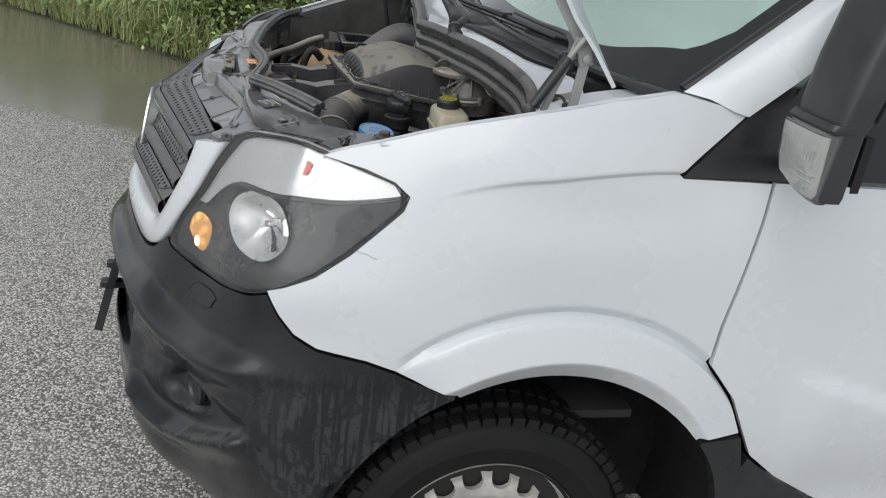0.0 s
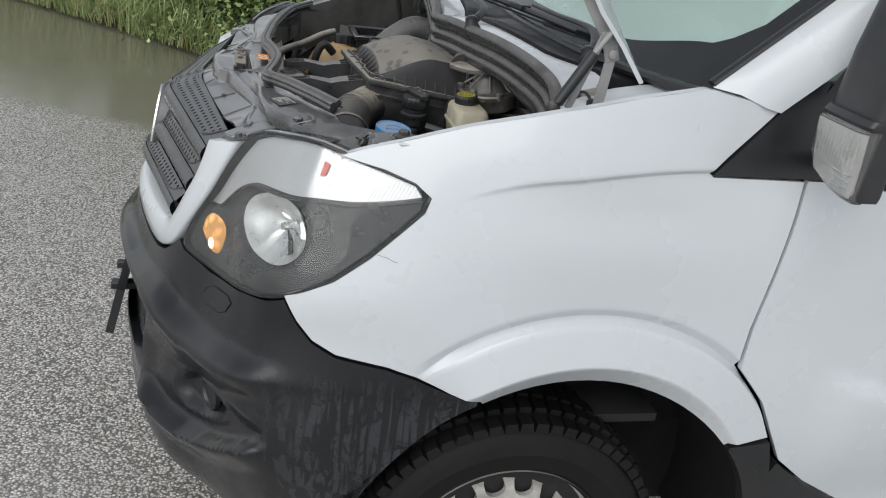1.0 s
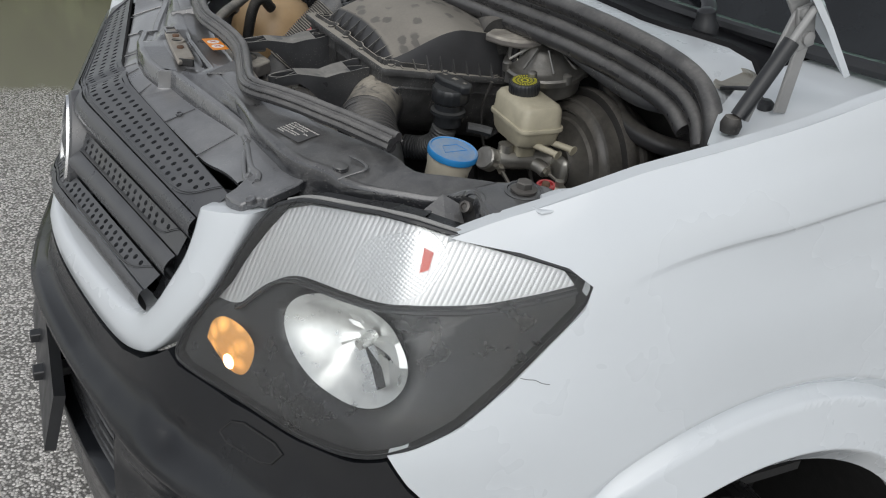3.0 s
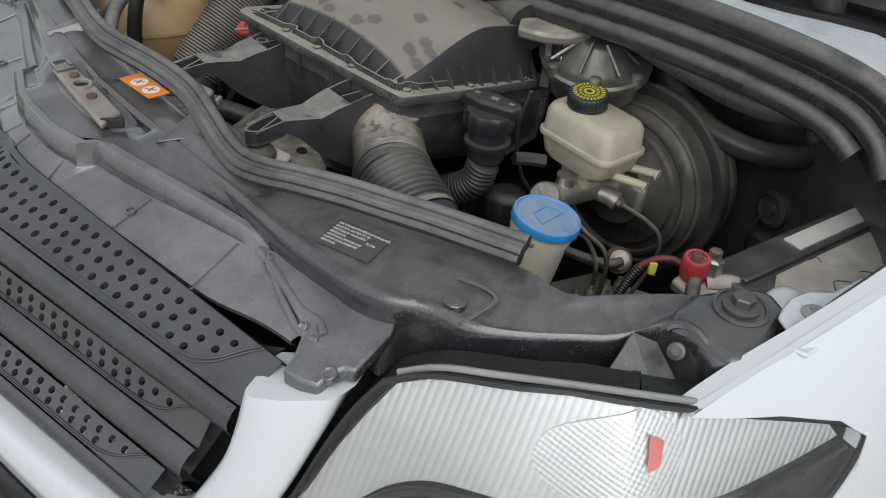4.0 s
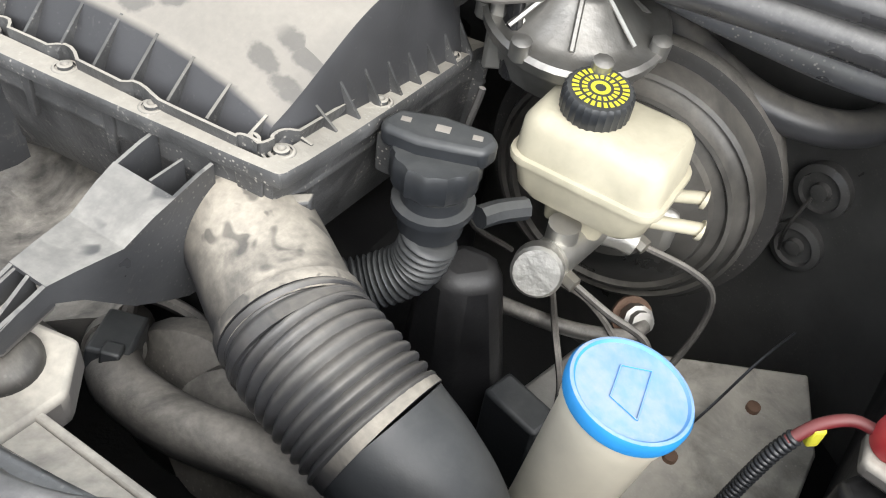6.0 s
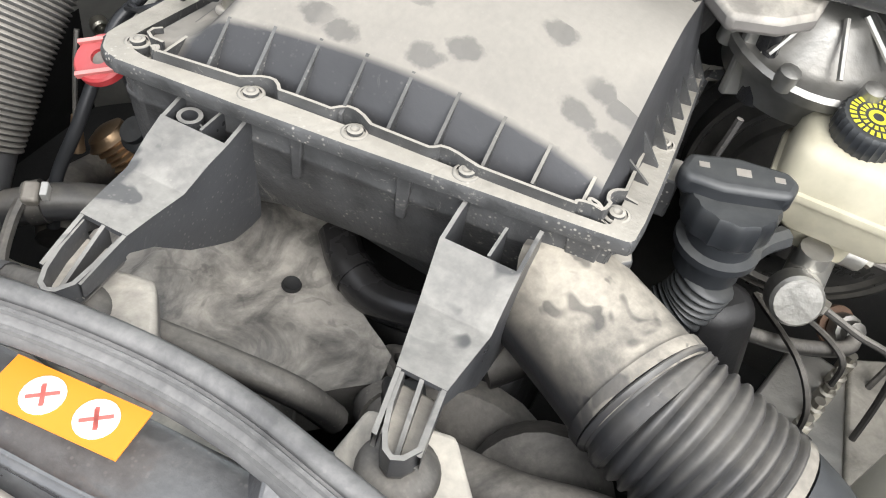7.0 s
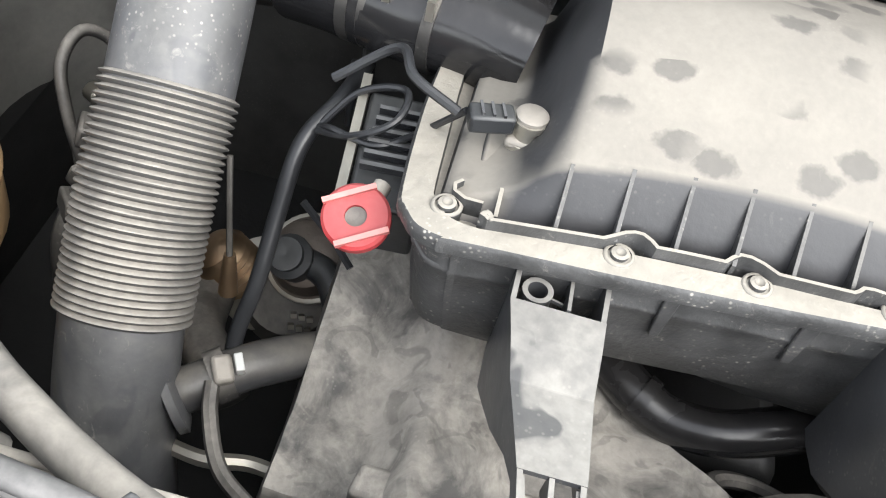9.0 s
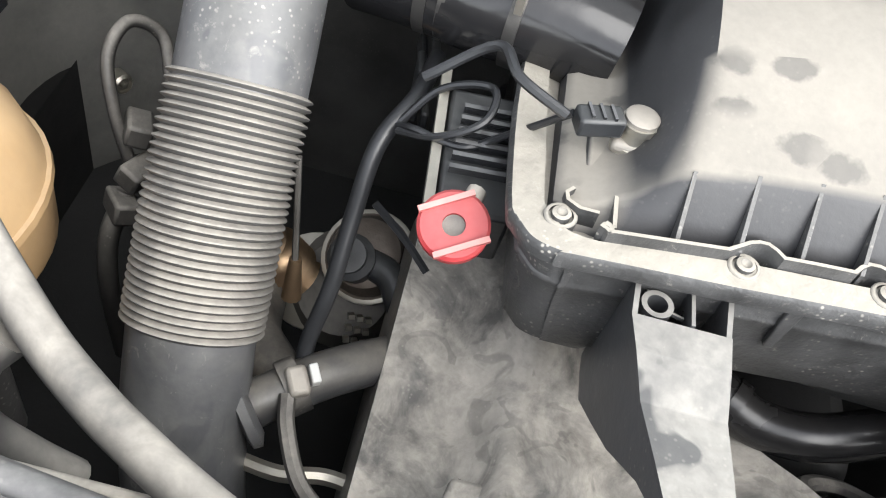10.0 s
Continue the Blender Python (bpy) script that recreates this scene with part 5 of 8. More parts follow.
    cap_ = [(0.752, -0.752), (0.764, -0.742), (0.800, -0.735), (0.838, -0.750), (0.862, -0.764), (0.868, -0.780), (0.856, -0.806), (0.800, -0.822), (0.764, -0.828), (0.752, -0.815)]
    Geo().prism([(x, s * y) for x, y in cap_], 1.10, 1.1955, None, [(0.81 + (x - 0.81) * 0.93, s * (-0.78 + (y + 0.78) * 0.93)) for x, y in cap_]).part("end_block", BAY, slam, "moulded end block", bevel=0.008, segs=3)
    Geo().lathe([(0.024, -0.004), (0.0245, 0.0015), (0.021, 0.0025), (0.020, 0.001), (0.017, 0.001)], (0.818, s * -0.777, 1.1965), (-0.05, -0.05 * s, 1), 28).part("bolt_seat", BAY, slam, "round sunk bolt seat")
    Geo().lathe([(0.0165, 0.0), (0.0165, 0.0025), (0.0125, 0.004)], (0.818, s * -0.777, 1.198), (0, 0, 1), 24).part("washer", DARKSTEEL, slam, "flanged washer")
    Geo().lathe([(0.0105, 0.0), (0.0105, 0.0075), (0.009, 0.009), (0.001, 0.0092)], (0.818, s * -0.777, 1.2015), (0, 0, 1), 6).part("bolt", DARKSTEEL, slam, "dark hexagon bolt", smooth=20)
    # gusset with its arched rim and screw in front of the block
    arch_ = [(0.742, -0.750, 1.150), (0.752, -0.752, 1.185), (0.760, -0.762, 1.194), (0.762, -0.778, 1.193), (0.758, -0.793, 1.183), (0.748, -0.800, 1.150), (0.738, -0.803, 1.120)]
    Geo().tube([(x, s * y, z) for x, y, z in arch_], 0.0045, 8, 5).part("arch_rim", BAY, slam, "arched rim round the screw")
    # flat plate coloured dark in place of the recess's shade
    Geo().add([(0.746, s * -0.752, 1.186), (0.756, s * -0.772, 1.19), (0.75, s * -0.795, 1.18), (0.74, s * -0.80, 1.12), (0.735, s * -0.75, 1.12)], [(0, 1, 2, 3, 4)]).part("arch_face", WASTE, slam, "dark plate for the shade of the recess", thick=0.004)
    Geo().add([(0.668, s * -0.752, 1.152), (0.728, s * -0.738, 1.184), (0.744, s * -0.752, 1.176), (0.742, s * -0.79, 1.148), (0.715, s * -0.79, 1.142)], [(0, 1, 2, 3, 4)]).part("gusset", BAY, slam, "sloping gusset plate", thick=0.004)
    Geo().lathe([(0.0075, -0.006), (0.0075, 0.001), (0.0045, 0.002), (0.0045, -0.001), (0.001, -0.001)], (0.741, s * -0.773, 1.183), (-0.75, -0.35 * s, 0.5), 18).part("screw", DARKSTEEL, slam, "steel screw with a hollow head")
    # worn raised edges of a pad on the top
    pad = [(0.626, -0.636, 1.1685), (0.646, -0.637, 1.1745), (0.665, -0.637, 1.180), (0.664, -0.618, 1.1815), (0.656, -0.597, 1.1805)]
    Geo().tube([(x, s * y, z - 0.001) for x, y, z in pad], 0.0026, 8, 5, flat=0.5).part("pad_edge", BAY, slam)
    Geo().lathe([(0.0105, -0.006), (0.0105, 0.0015), (0.0095, 0.0025), (0.001, 0.0025)], (0.637, s * -0.616, 1.1735), (0, 0, 1), 14).part("push_plug", BAY, slam)

latch = thing("bonnet_latch", (0.535, -0.105, 1.15), "grey steel bonnet latch plate with a round hole", "latch")
Geo().prism([(0.506, 0.002), (0.529, 0.018), (0.533, -0.06), (0.532, -0.150), (0.501, -0.168), (0.503, -0.06)], 1.1535, 1.1625).part("plate", LATCH, latch, "worn grey-brown plate", bevel=0.003)
Geo().lathe([(0.0125, 0.0), (0.0125, 0.004), (0.0095, 0.004), (0.0095, -0.002), (0.001, -0.002)], (0.518, -0.066, 1.1625), (0, 0, 1), 20).part("hole_ring", LATCH, latch, "latch hole with a raised rim")
# the plate is not pierced: a dark disc carries the shade of the hole
Geo().lathe([(0.0085, 0.0), (0.0085, 0.001)], (0.518, -0.066, 1.1622), (0, 0, 1), 20).part("hole", WASTE, latch, "dark disc for the shade in the latch hole")
Geo().lathe([(0.006, 0.0), (0.006, 0.003), (0.004, 0.004)], (0.517, -0.100, 1.1625), (0, 0, 1), 14).part("rivet", RUST, latch, "rusty rivet")
Geo().lathe([(0.006, 0.0), (0.006, 0.003), (0.004, 0.004)], (0.520, -0.036, 1.1625), (0, 0, 1), 14).part("rivet", RUST, latch)
g = Geo()
for c_, s_ in (((0.508, -0.003), (0.004, 0.024)), ((0.527, 0.004), (0.004, 0.024)), ((0.518, 0.012), (0.022, 0.004)), ((0.517, -0.016), (0.022, 0.004))):
    g.box((*c_, 1.164), (*s_, 0.005))
g.part("window_frame", SHELF, latch, "small moulded window", bevel=0.001)
Geo().box((0.516, -0.163, 1.1575), (0.026, 0.006, 0.012), (0, 0, -28)).part("stop", WASTE, latch, "black rubber stop", bevel=0.002)

for ob in latch.children:
    ob.location += Vector((0.009, 0.027, 0.0))

sticker = thing("warning_sticker", (0.584, -0.08, 1.17), "orange warning sticker with two white round signs", "sticker")
SM = Matrix.Translation((0.581, -0.098, 1.1745)) @ pose(0, 0, 0, 0, -3, -86)
Geo().prism([(-0.037, -0.0135), (0.037, -0.0135), (0.037, 0.0135), (-0.037, 0.0135)], 0, 0.001, SM).part("paper", ORANGE, sticker, "orange paper")
for k in (-0.012, 0.017):
    disc = [(k + 0.0105 * math.cos(a), 0.0105 * math.sin(a)) for a in np.linspace(0, 2 * math.pi, 20, endpoint=False)]
    Geo().prism(disc, 0.001, 0.0014, SM).part("round_sign", STICKER, sticker, "white round sign")
    g = Geo()
    for a, w in ((0.6, 0.015), (2.1, 0.012), (0.6 + 1.57, 0.010)):
        g.prism([(k + x * math.cos(a) - y * math.sin(a), x * math.sin(a) + y * math.cos(a)) for x, y in ((-w / 2, -0.001), (w / 2, -0.001), (w / 2, 0.001), (-w / 2, 0.001))], 0.0014, 0.0017, SM)
    g.part("plain_bar", INK, sticker)

acl = thing("refrigerant_label", (0.607, -0.487, 1.175), "small grey printed air conditioner label", "label")
AM = Matrix.Translation((0.6135, -0.4935, 1.1745)) @ pose(0, 0, 0, 6, -2, -71) @ Matrix.Scale(1.12, 4)
Geo().prism([(-0.027, -0.017), (0.027, -0.017), (0.027, 0.017), (-0.027, 0.017)], -0.0004, 0.0002, AM).part("paper", surface("label_clear_grey", (0.075, 0.075, 0.075), 0.4, vary=0.1), acl, "dark clear foil")


def writing(words, m, size, parent, material):
    c = bpy.data.curves.new("writing", "FONT")
    c.body, c.size, c.extrude = words, size, 0.0001
    c.materials.append(material)
    ob = new("writing", c)
    ob.parent = parent
    ob.matrix_basis = Matrix.Translation(-Vector(parent.location)) @ m
    return ob


for k, (words, size) in enumerate((("AIR CONDITIONER/KLIMAANLAGE", 0.0034), ("CAUTION, SYSTEM TO BE", 0.0031), ("SERVICED BY QUALIFIED", 0.0031), ("PERSONNEL", 0.0031), ("ACHTUNG, SERVICE NUR", 0.0031), ("DURCH QUALIFIZIERTES", 0.0031), ("PERSONAL", 0.0031))):
    writing(words, AM @ Matrix.Translation((-0.025, 0.0122 - 0.0042 * k, 0.0004)), size, acl, STICKER)
writing("R134a", AM @ Matrix.Translation((0.012, 0.0005, 0.0004)), 0.0036, acl, STICKER)

# seal strip on the lock panel
seal = thing("bonnet_seal", (0.62, -0.2, 1.18), "loose black rubber bonnet seal, twisted and dusty", "seal")
SP = [(0.74, 0.62, 1.20), (0.67, 0.50, 1.195), (0.620, 0.30, 1.19), (0.601, 0.16, 1.188), (0.592, 0.09, 1.187), (0.590, 0.03, 1.187), (0.597, -0.02, 1.188), (0.606, -0.07, 1.188), (0.611, -0.125, 1.188), (0.609, -0.175, 1.188), (0.599, -0.235, 1.186), (0.588, -0.292, 1.187), (0.584, -0.335, 1.190), (0.592, -0.370, 1.194), (0.608, -0.400, 1.197), (0.634, -0.450, 1.200), (0.654, -0.495, 1.202), (0.672, -0.535, 1.204), (0.690, -0.580, 1.206), (0.708, -0.622, 1.207)]
Geo().tube(SP, 0.0125, 14, 8, flat=0.42).part("strip", SEAL, seal, "flat rubber strip")
Geo().tube([(x + 0.006, y + 0.002, z + 0.004) for x, y, z in SP], 0.0062, 12, 8).part("bulb", SEAL, seal, "hollow rubber bulb")
for dx, dz in ((-0.011, 0.0015), (-0.004, 0.005), (0.013, -0.004)):
    Geo().tube([(x + dx, y + dx * 0.2, z + dz) for x, y, z in SP], 0.0019, 6, 8).part("lip", SEAL, seal)
Geo().tube([(x - 0.004, y, z - 0.009) for x, y, z in SP], 0.009, 10, 8, flat=0.9).part("foot", SEAL, seal, "ribbed seal foot")

# ---- air filter box ----
box = thing("air_filter_box", (0.93, -0.11, 1.0), "large black air filter box under a coat of beige dust", "air filter box")


def rim_z(x, y):
    return 1.182 - 0.025 * (y + 0.287) - 0.15 * (x - 0.81)


RIMP = [(0.822, 0.070), (0.810, 0.061), (0.8045, 0.044), (0.8045, 0.02), (0.806, -0.26), (0.812, -0.279), (0.83, -0.288), (1.055, -0.276), (1.07, -0.265), (1.075, 0.05), (1.06, 0.075), (0.95, 0.08), (0.84, 0.075)]


RIM_MID = (sum(p[0] for p in RIMP) / len(RIMP), sum(p[1] for p in RIMP) / len(RIMP))


def ring_point(x, y, grow, dz):
    d = Vector((x - RIM_MID[0], y - RIM_MID[1]))
    d = d * (1 + grow / d.length)
    return Vector((RIM_MID[0] + d.x, RIM_MID[1] + d.y, rim_z(x, y) + dz))


def ring(poly, grow, dz):
    return [ring_point(x, y, grow, dz) for x, y in poly]


fine_rim = [(p.x, p.y) for p in spline([(x, y, 0) for x, y in RIMP] + [(*RIMP[0], 0)], 4)[:-1]]
g = Geo()
g.grid([ring(fine_rim, -0.05, -0.125), ring(fine_rim, -0.012, -0.088), ring(fine_rim, -0.007, -0.05), ring(fine_rim, -0.006, -0.034), ring(fine_rim, -0.005, -0.033), ring(fine_rim, -0.005, -0.030), ring(fine_rim, -0.006, -0.029), ring(fine_rim, -0.004, -0.008), ring(fine_rim, 0.006, -0.008), ring(fine_rim, 0.007, -0.004), ring(fine_rim, 0.0068, 0.001), ring(fine_rim, 0.005, 0.003), ring(fine_rim, -0.0125, 0.003), ring(fine_rim, -0.0135, -0.005), ring(fine_rim, -0.026, -0.006)], True)
g.part("lower_case", BOXSIDE, box, "black lower case with a dusty rim", smooth=45)


SCREWS = ((0.81, -0.039), (0.809, -0.112), (0.809, -0.186), (0.826, -0.279), (0.925, -0.283), (1.03, -0.276), (0.822, 0.054))


def rail_line(dz):
    """The wavering line of the upright rail: it steps inwards round every screw."""
    dense = [(p.x, p.y) for p in spline([(x, y, 0) for x, y in fine_rim] + [(*fine_rim[0], 0)], 14)[:-1]]
    out = []
    for x, y in dense:
        a, b = min(SCREWS, key=lambda q_: math.hypot(x - q_[0], y - q_[1]))
        along = abs(y - b) if x < 0.82 else abs(x - a)
        arc_ = math.sqrt(max(0.0, 0.0145 ** 2 - along ** 2))
        out.append(ring_point(x, y, -0.0125 - max(0.0, arc_ - 0.006), dz))
    return out


def front_part(line_):
    """The rail runs along the front and the near side only."""
    first_ = next(k for k, p in enumerate(line_) if p.y < 0.034)
    return line_[first_:next(k for k, p in enumerate(line_) if p.x > 1.05)]


Geo().grid([front_part(rail_line(h_)) for h_ in (-0.008, 0.0105)]).part("rim_rail", BOXSIDE, box, "thin upright rail inside the rim", thick=0.0022)
hook = [(0.8275, 0.036), (0.8285, 0.046), (0.834, 0.053), (0.841, 0.054), (0.846, 0.050)]
Geo().grid([[Vector((x, y, rim_z(x, y) + h_)) for x, y in hook] for h_ in (-0.006, 0.0095)]).part("rim_rail", BOXSIDE, box, thick=0.002)

def lid_top(x, y):
    up = smooth01((x - 0.80) / 0.17) * (0.06 + 0.94 * smooth01((0.026 - y) / 0.030))
    swell = 0.010 * math.sin(max(0, min(1, (x - 0.85) / 0.2)) * math.pi) * math.sin(max(0, min(1, (y + 0.26) / 0.3)) * math.pi)
    front = 0.022 * math.sin(math.pi * min(1, max(0, (y + 0.263) / 0.36))) ** 0.6 * smooth01((0.05 - y) / 0.05)
    return rim_z(x, y) + 0.004 + front * (1 - 0.6 * smooth01((x - 0.85) / 0.1)) + 0.072 * up + swell


def lid_z(x, y):
    edge = 0.834 + 0.014 * math.sin(math.pi * min(1, max(0, (y + 0.263) / 0.33))) ** 0.8
    if x < edge:
        t = max(0, (x - 0.8235) / (edge - 0.8235))
        return rim_z(x, y) - 0.006 + (lid_top(edge, y) - rim_z(edge, y) + 0.006) * (0.25 * t + 0.75 * t ** 0.8)
    return rim_z(x, y) + (lid_top(x, y) - rim_z(x, y)) * smooth01((1.066 - x) / 0.03)


g = Geo()
rows = []
XS, YS = np.r_[np.linspace(0.8245, 0.856, 12), np.linspace(0.862, 1.066, 42)], np.linspace(-0.262, 0.052, 40)
for x in XS:
    row = []
    for j, y in enumerate(YS):
        row.append(Vector((x, y, lid_z(x, y))))
    row = [Vector((x, -0.276, rim_z(x, -0.276) - 0.004)), Vector((x, -0.268, lid_z(x, -0.262) - 0.4 * (lid_z(x, -0.262) - rim_z(x, -0.27)) - 0.002)), Vector((x, -0.264, lid_z(x, -0.262) - 0.004))] + row + [Vector((x, 0.058, lid_z(x, 0.052) - 0.004)), Vector((x, 0.06, rim_z(x, 0.06) - 0.006))]
    rows.append(row)
first = [Vector((0.8225, p.y, rim_z(0.8225, p.y) - 0.008)) for p in rows[0]]
last = [Vector((1.07, p.y, rim_z(1.07, p.y) - 0.006)) for p in rows[-1]]
g.grid([first, *rows, last])
g.part("lid", AIRBOX, box, "domed lid caked with beige dust and finger smudges", smooth=40)
for k in range(10):
    y = 0.028 - k * 0.0315
    inner = 0.836 + 0.014 * math.sin(math.pi * min(1, max(0, (y + 0.263) / 0.33))) ** 0.8
    side_ = [(0.8195, rim_z(0.82, y) - 0.006), (0.8195, rim_z(0.82, y) + 0.009), (inner, max(lid_z(inner, y) + 0.0005, rim_z(inner, y) + 0.004)), (inner, rim_z(inner, y) - 0.006)]
    Geo().add([(x, y - 0.0011, z) for x, z in side_] + [(x, y + 0.0011, z) for x, z in side_],
              [(0, 1, 2, 3), (7, 6, 5, 4), (0, 4, 5, 1), (1, 5, 6, 2), (2, 6, 7, 3), (3, 7, 4, 0)]).part("gusset", BOXSIDE, box)
for k in range(9):
    x = 0.845 + k * 0.025
    Geo().add([(x - 0.001, -0.284, rim_z(x, -0.284) - 0.004), (x - 0.001, -0.284, rim_z(x, -0.284) + 0.004), (x - 0.001, -0.266, rim_z(x, -0.27) + 0.03 * smooth01((x - 0.82) / 0.1) + 0.004), (x - 0.001, -0.262, rim_z(x, -0.27) - 0.004),
               (x + 0.001, -0.284, rim_z(x, -0.284) - 0.004), (x + 0.001, -0.284, rim_z(x, -0.284) + 0.004), (x + 0.001, -0.266, rim_z(x, -0.27) + 0.03 * smooth01((x - 0.82) / 0.1) + 0.004), (x + 0.001, -0.262, rim_z(x, -0.27) - 0.004)],
              [(0, 1, 2, 3), (7, 6, 5, 4), (0, 4, 5, 1), (1, 5, 6, 2), (2, 6, 7, 3), (3, 7, 4, 0)]).part("gusset", BOXSIDE, box)
for x, y in SCREWS:
    Geo().lathe([(0.0088, -0.006), (0.0088, 0.0035), (0.0078, 0.0042), (0.0066, 0.0042), (0.0066, 0.002), (0.0050, 0.002), (0.0050, 0.0058), (0.003, 0.0064), (0.001, 0.005)], (x + (0.004 if y > -0.25 and x < 0.9 else 0), y + (0.003 if y < -0.25 else 0), rim_z(x, y) + 0.0002), (0, 0, 1), 18).part("screw_boss", BOXSIDE, box, "screw boss with a dusty screw")
for y, w_ in ((-0.150, 0.0035), (-0.075, 0.003), (-0.266, 0.007)):
    Geo().prism([(0.807, y - w_), (0.819, y - w_), (0.819, y + w_), (0.807, y + w_)], rim_z(0.81, y) - 0.048, rim_z(0.81, y) - 0.008, None, [(0.8065, y - w_ * 1.6), (0.819, y - w_ * 1.6), (0.819, y + w_ * 1.6), (0.8065, y + w_ * 1.6)]).part("side_rib", BOXSIDE, box, "upright rib of the case", bevel=0.001)
# clip ledges at the corner and the latch block on the side
Geo().prism([(0.808, -0.276), (0.828, -0.296), (0.838, -0.292), (0.818, -0.270)], 1.128, 1.150).part("corner_block", BOXSIDE, box, "hollow corner block", bevel=0.002)
Geo().box((0.925, -0.293, 1.135), (0.026, 0.014, 0.034)).part("latch_block", BOXSIDE, box, "moulded latch block", bevel=0.002)
# the box stands a little askew in the bay
for ob in box.children:
    for v in ob.data.vertices:
        v.co.x -= 0.07 * (v.co.y + 0.01)


def leg(top, mid, low, tip, lift):
    """A moulded bracket from the case to its rubber foot. top, mid, low: the sides in y at the case, the step and the deck's end; tip: x and y of the nose."""
    xs_, zs_ = (0.805, 0.779, 0.760, 0.735, 0.705, 0.686), (1.170, 1.1645, 1.1625, 1.157, 1.162, 1.1645)
    def edge(k, x):
        return float(np.interp(x, (tip[0], 0.686, 0.735, 0.779, 0.81), (tip[1] + (0.012 if k == 0 else -0.012), low[k], mid[k], top[k], top[k])))
    def level(x):
        return float(np.interp(x, (tip[0], 0.66, *xs_[::-1]), (1.160, 1.163, *zs_[::-1]))) + lift
    for k in (0, 1):
        rows = []
        for x in (0.812, 0.80, 0.779, 0.76, 0.735, 0.705, 0.686, 0.665, 0.648):
            y, z = edge(k, x), level(x)
            deep = 0.012 + 0.085 * smooth01((x - 0.675) / 0.13)
            rows.append([Vector((x, y - 0.0014, z + 0.0002)), Vector((x, y + 0.0014, z + 0.0002)), Vector((x, y + 0.0014, z - deep)), Vector((x, y - 0.0014, z - deep))])
        Geo().grid(rows, True).part("bracket_wall", LEG, box, smooth=30)
    deck = [[Vector((x, edge(0, x) + 0.0016, level(x) + 0.0006)), Vector((x, edge(1, x) - 0.0016, level(x) + 0.0006))] for x in (0.779, 0.760, 0.7355, 0.7345, 0.705, 0.686)]
    Geo().grid(deck).part("bracket_deck", LEG, box, "smooth grey bracket deck, rubbed shiny", thick=0.003, smooth=2)
    ym = (top[0] + top[1]) / 2
    Geo().prism([(0.779, ym - 0.006), (0.806, ym - 0.006), (0.806, ym - 0.004), (0.779, ym - 0.004)], 1.12 + lift, 1.167 + lift).part("bracket_web", LEG, box)
    Geo().prism([(0.781, edge(1, 0.78)), (0.800, edge(1, 0.8)), (0.800, ym - 0.006), (0.781, ym - 0.006)], 1.13 + lift, 1.134 + lift).part("pocket_floor", LEG, box)
    # hollow nose: floor, rounded wall, middle rib
    nose_ = [(0.690, low[0]), (0.668, (low[0] + tip[1] + 0.012) / 2), (0.652, tip[1] + 0.011), (0.643, tip[1] + 0.006), (0.640, tip[1]), (0.643, tip[1] - 0.006), (0.652, tip[1] - 0.011), (0.668, (low[1] + tip[1] - 0.012) / 2), (0.690, low[1])]
    nose_ = [(x + tip[0] - 0.640, y) for x, y in nose_]
    Geo().prism(nose_, 1.143 + lift, 1.149 + lift).part("bracket_nose", CARRIER, box, "dusty hollow tongue of the bracket", bevel=0.002)
    Geo().grid([[Vector((x, y, z_)) for x, y in nose_] for z_ in (1.146 + lift, 1.163 + lift)]).part("nose_wall", LEG, box, "raised edge of the tongue", thick=0.0028)
    Geo().add([(0.688, (low[0] + low[1]) / 2 - 0.0013, 1.146 + lift), (tip[0] + 0.008, tip[1] - 0.0013, 1.146 + lift), (tip[0] + 0.008, tip[1] - 0.0013, 1.153 + lift), (0.688, (low[0] + low[1]) / 2 - 0.0013, 1.165 + lift),
               (0.688, (low[0] + low[1]) / 2 + 0.0013, 1.146 + lift), (tip[0] + 0.008, tip[1] + 0.0013, 1.146 + lift), (tip[0] + 0.008, tip[1] + 0.0013, 1.153 + lift), (0.688, (low[0] + low[1]) / 2 + 0.0013, 1.165 + lift)],
              [(0, 1, 2, 3), (7, 6, 5, 4), (0, 4, 5, 1), (1, 5, 6, 2), (2, 6, 7, 3), (3, 7, 4, 0)]).part("nose_rib", LEG, box)
    Geo().lathe([(0.021, -0.016), (0.0225, -0.012), (0.0225, -0.006), (0.020, -0.001), (0.014, 0.002), (0.010, 0.003)], (tip[0] + 0.014, tip[1], 1.136 + lift), (0, 0, 1), 28).part("rubber_foot", HOSE, box, "dusty rubber foot")


leg((-0.192, -0.241), (-0.202, -0.2436), (-0.214, -0.240), (0.639, -0.235), 0.0)
leg((0.008, -0.040), (-0.001, -0.040), (-0.0105, -0.040), (0.634, -0.030), -0.006)
Geo().lathe([(0.0085, -0.012), (0.0085, 0.003), (0.0055, 0.003), (0.0055, -0.012)], (0.790, -0.004, 1.154), (0, 0, 1), 20).part("bracket_eye", LEG, box, "round bracket eye")
for a_ in (0.4, 2.5, 4.6):
    Geo().tube([(0.790 + 0.008 * math.cos(a_), -0.004 + 0.008 * math.sin(a_), 1.153), (0.790 + 0.015 * math.cos(a_), -0.004 + 0.015 * math.sin(a_), 1.152)], 0.0013, 6, 1).part("eye_spoke", LEG, box)

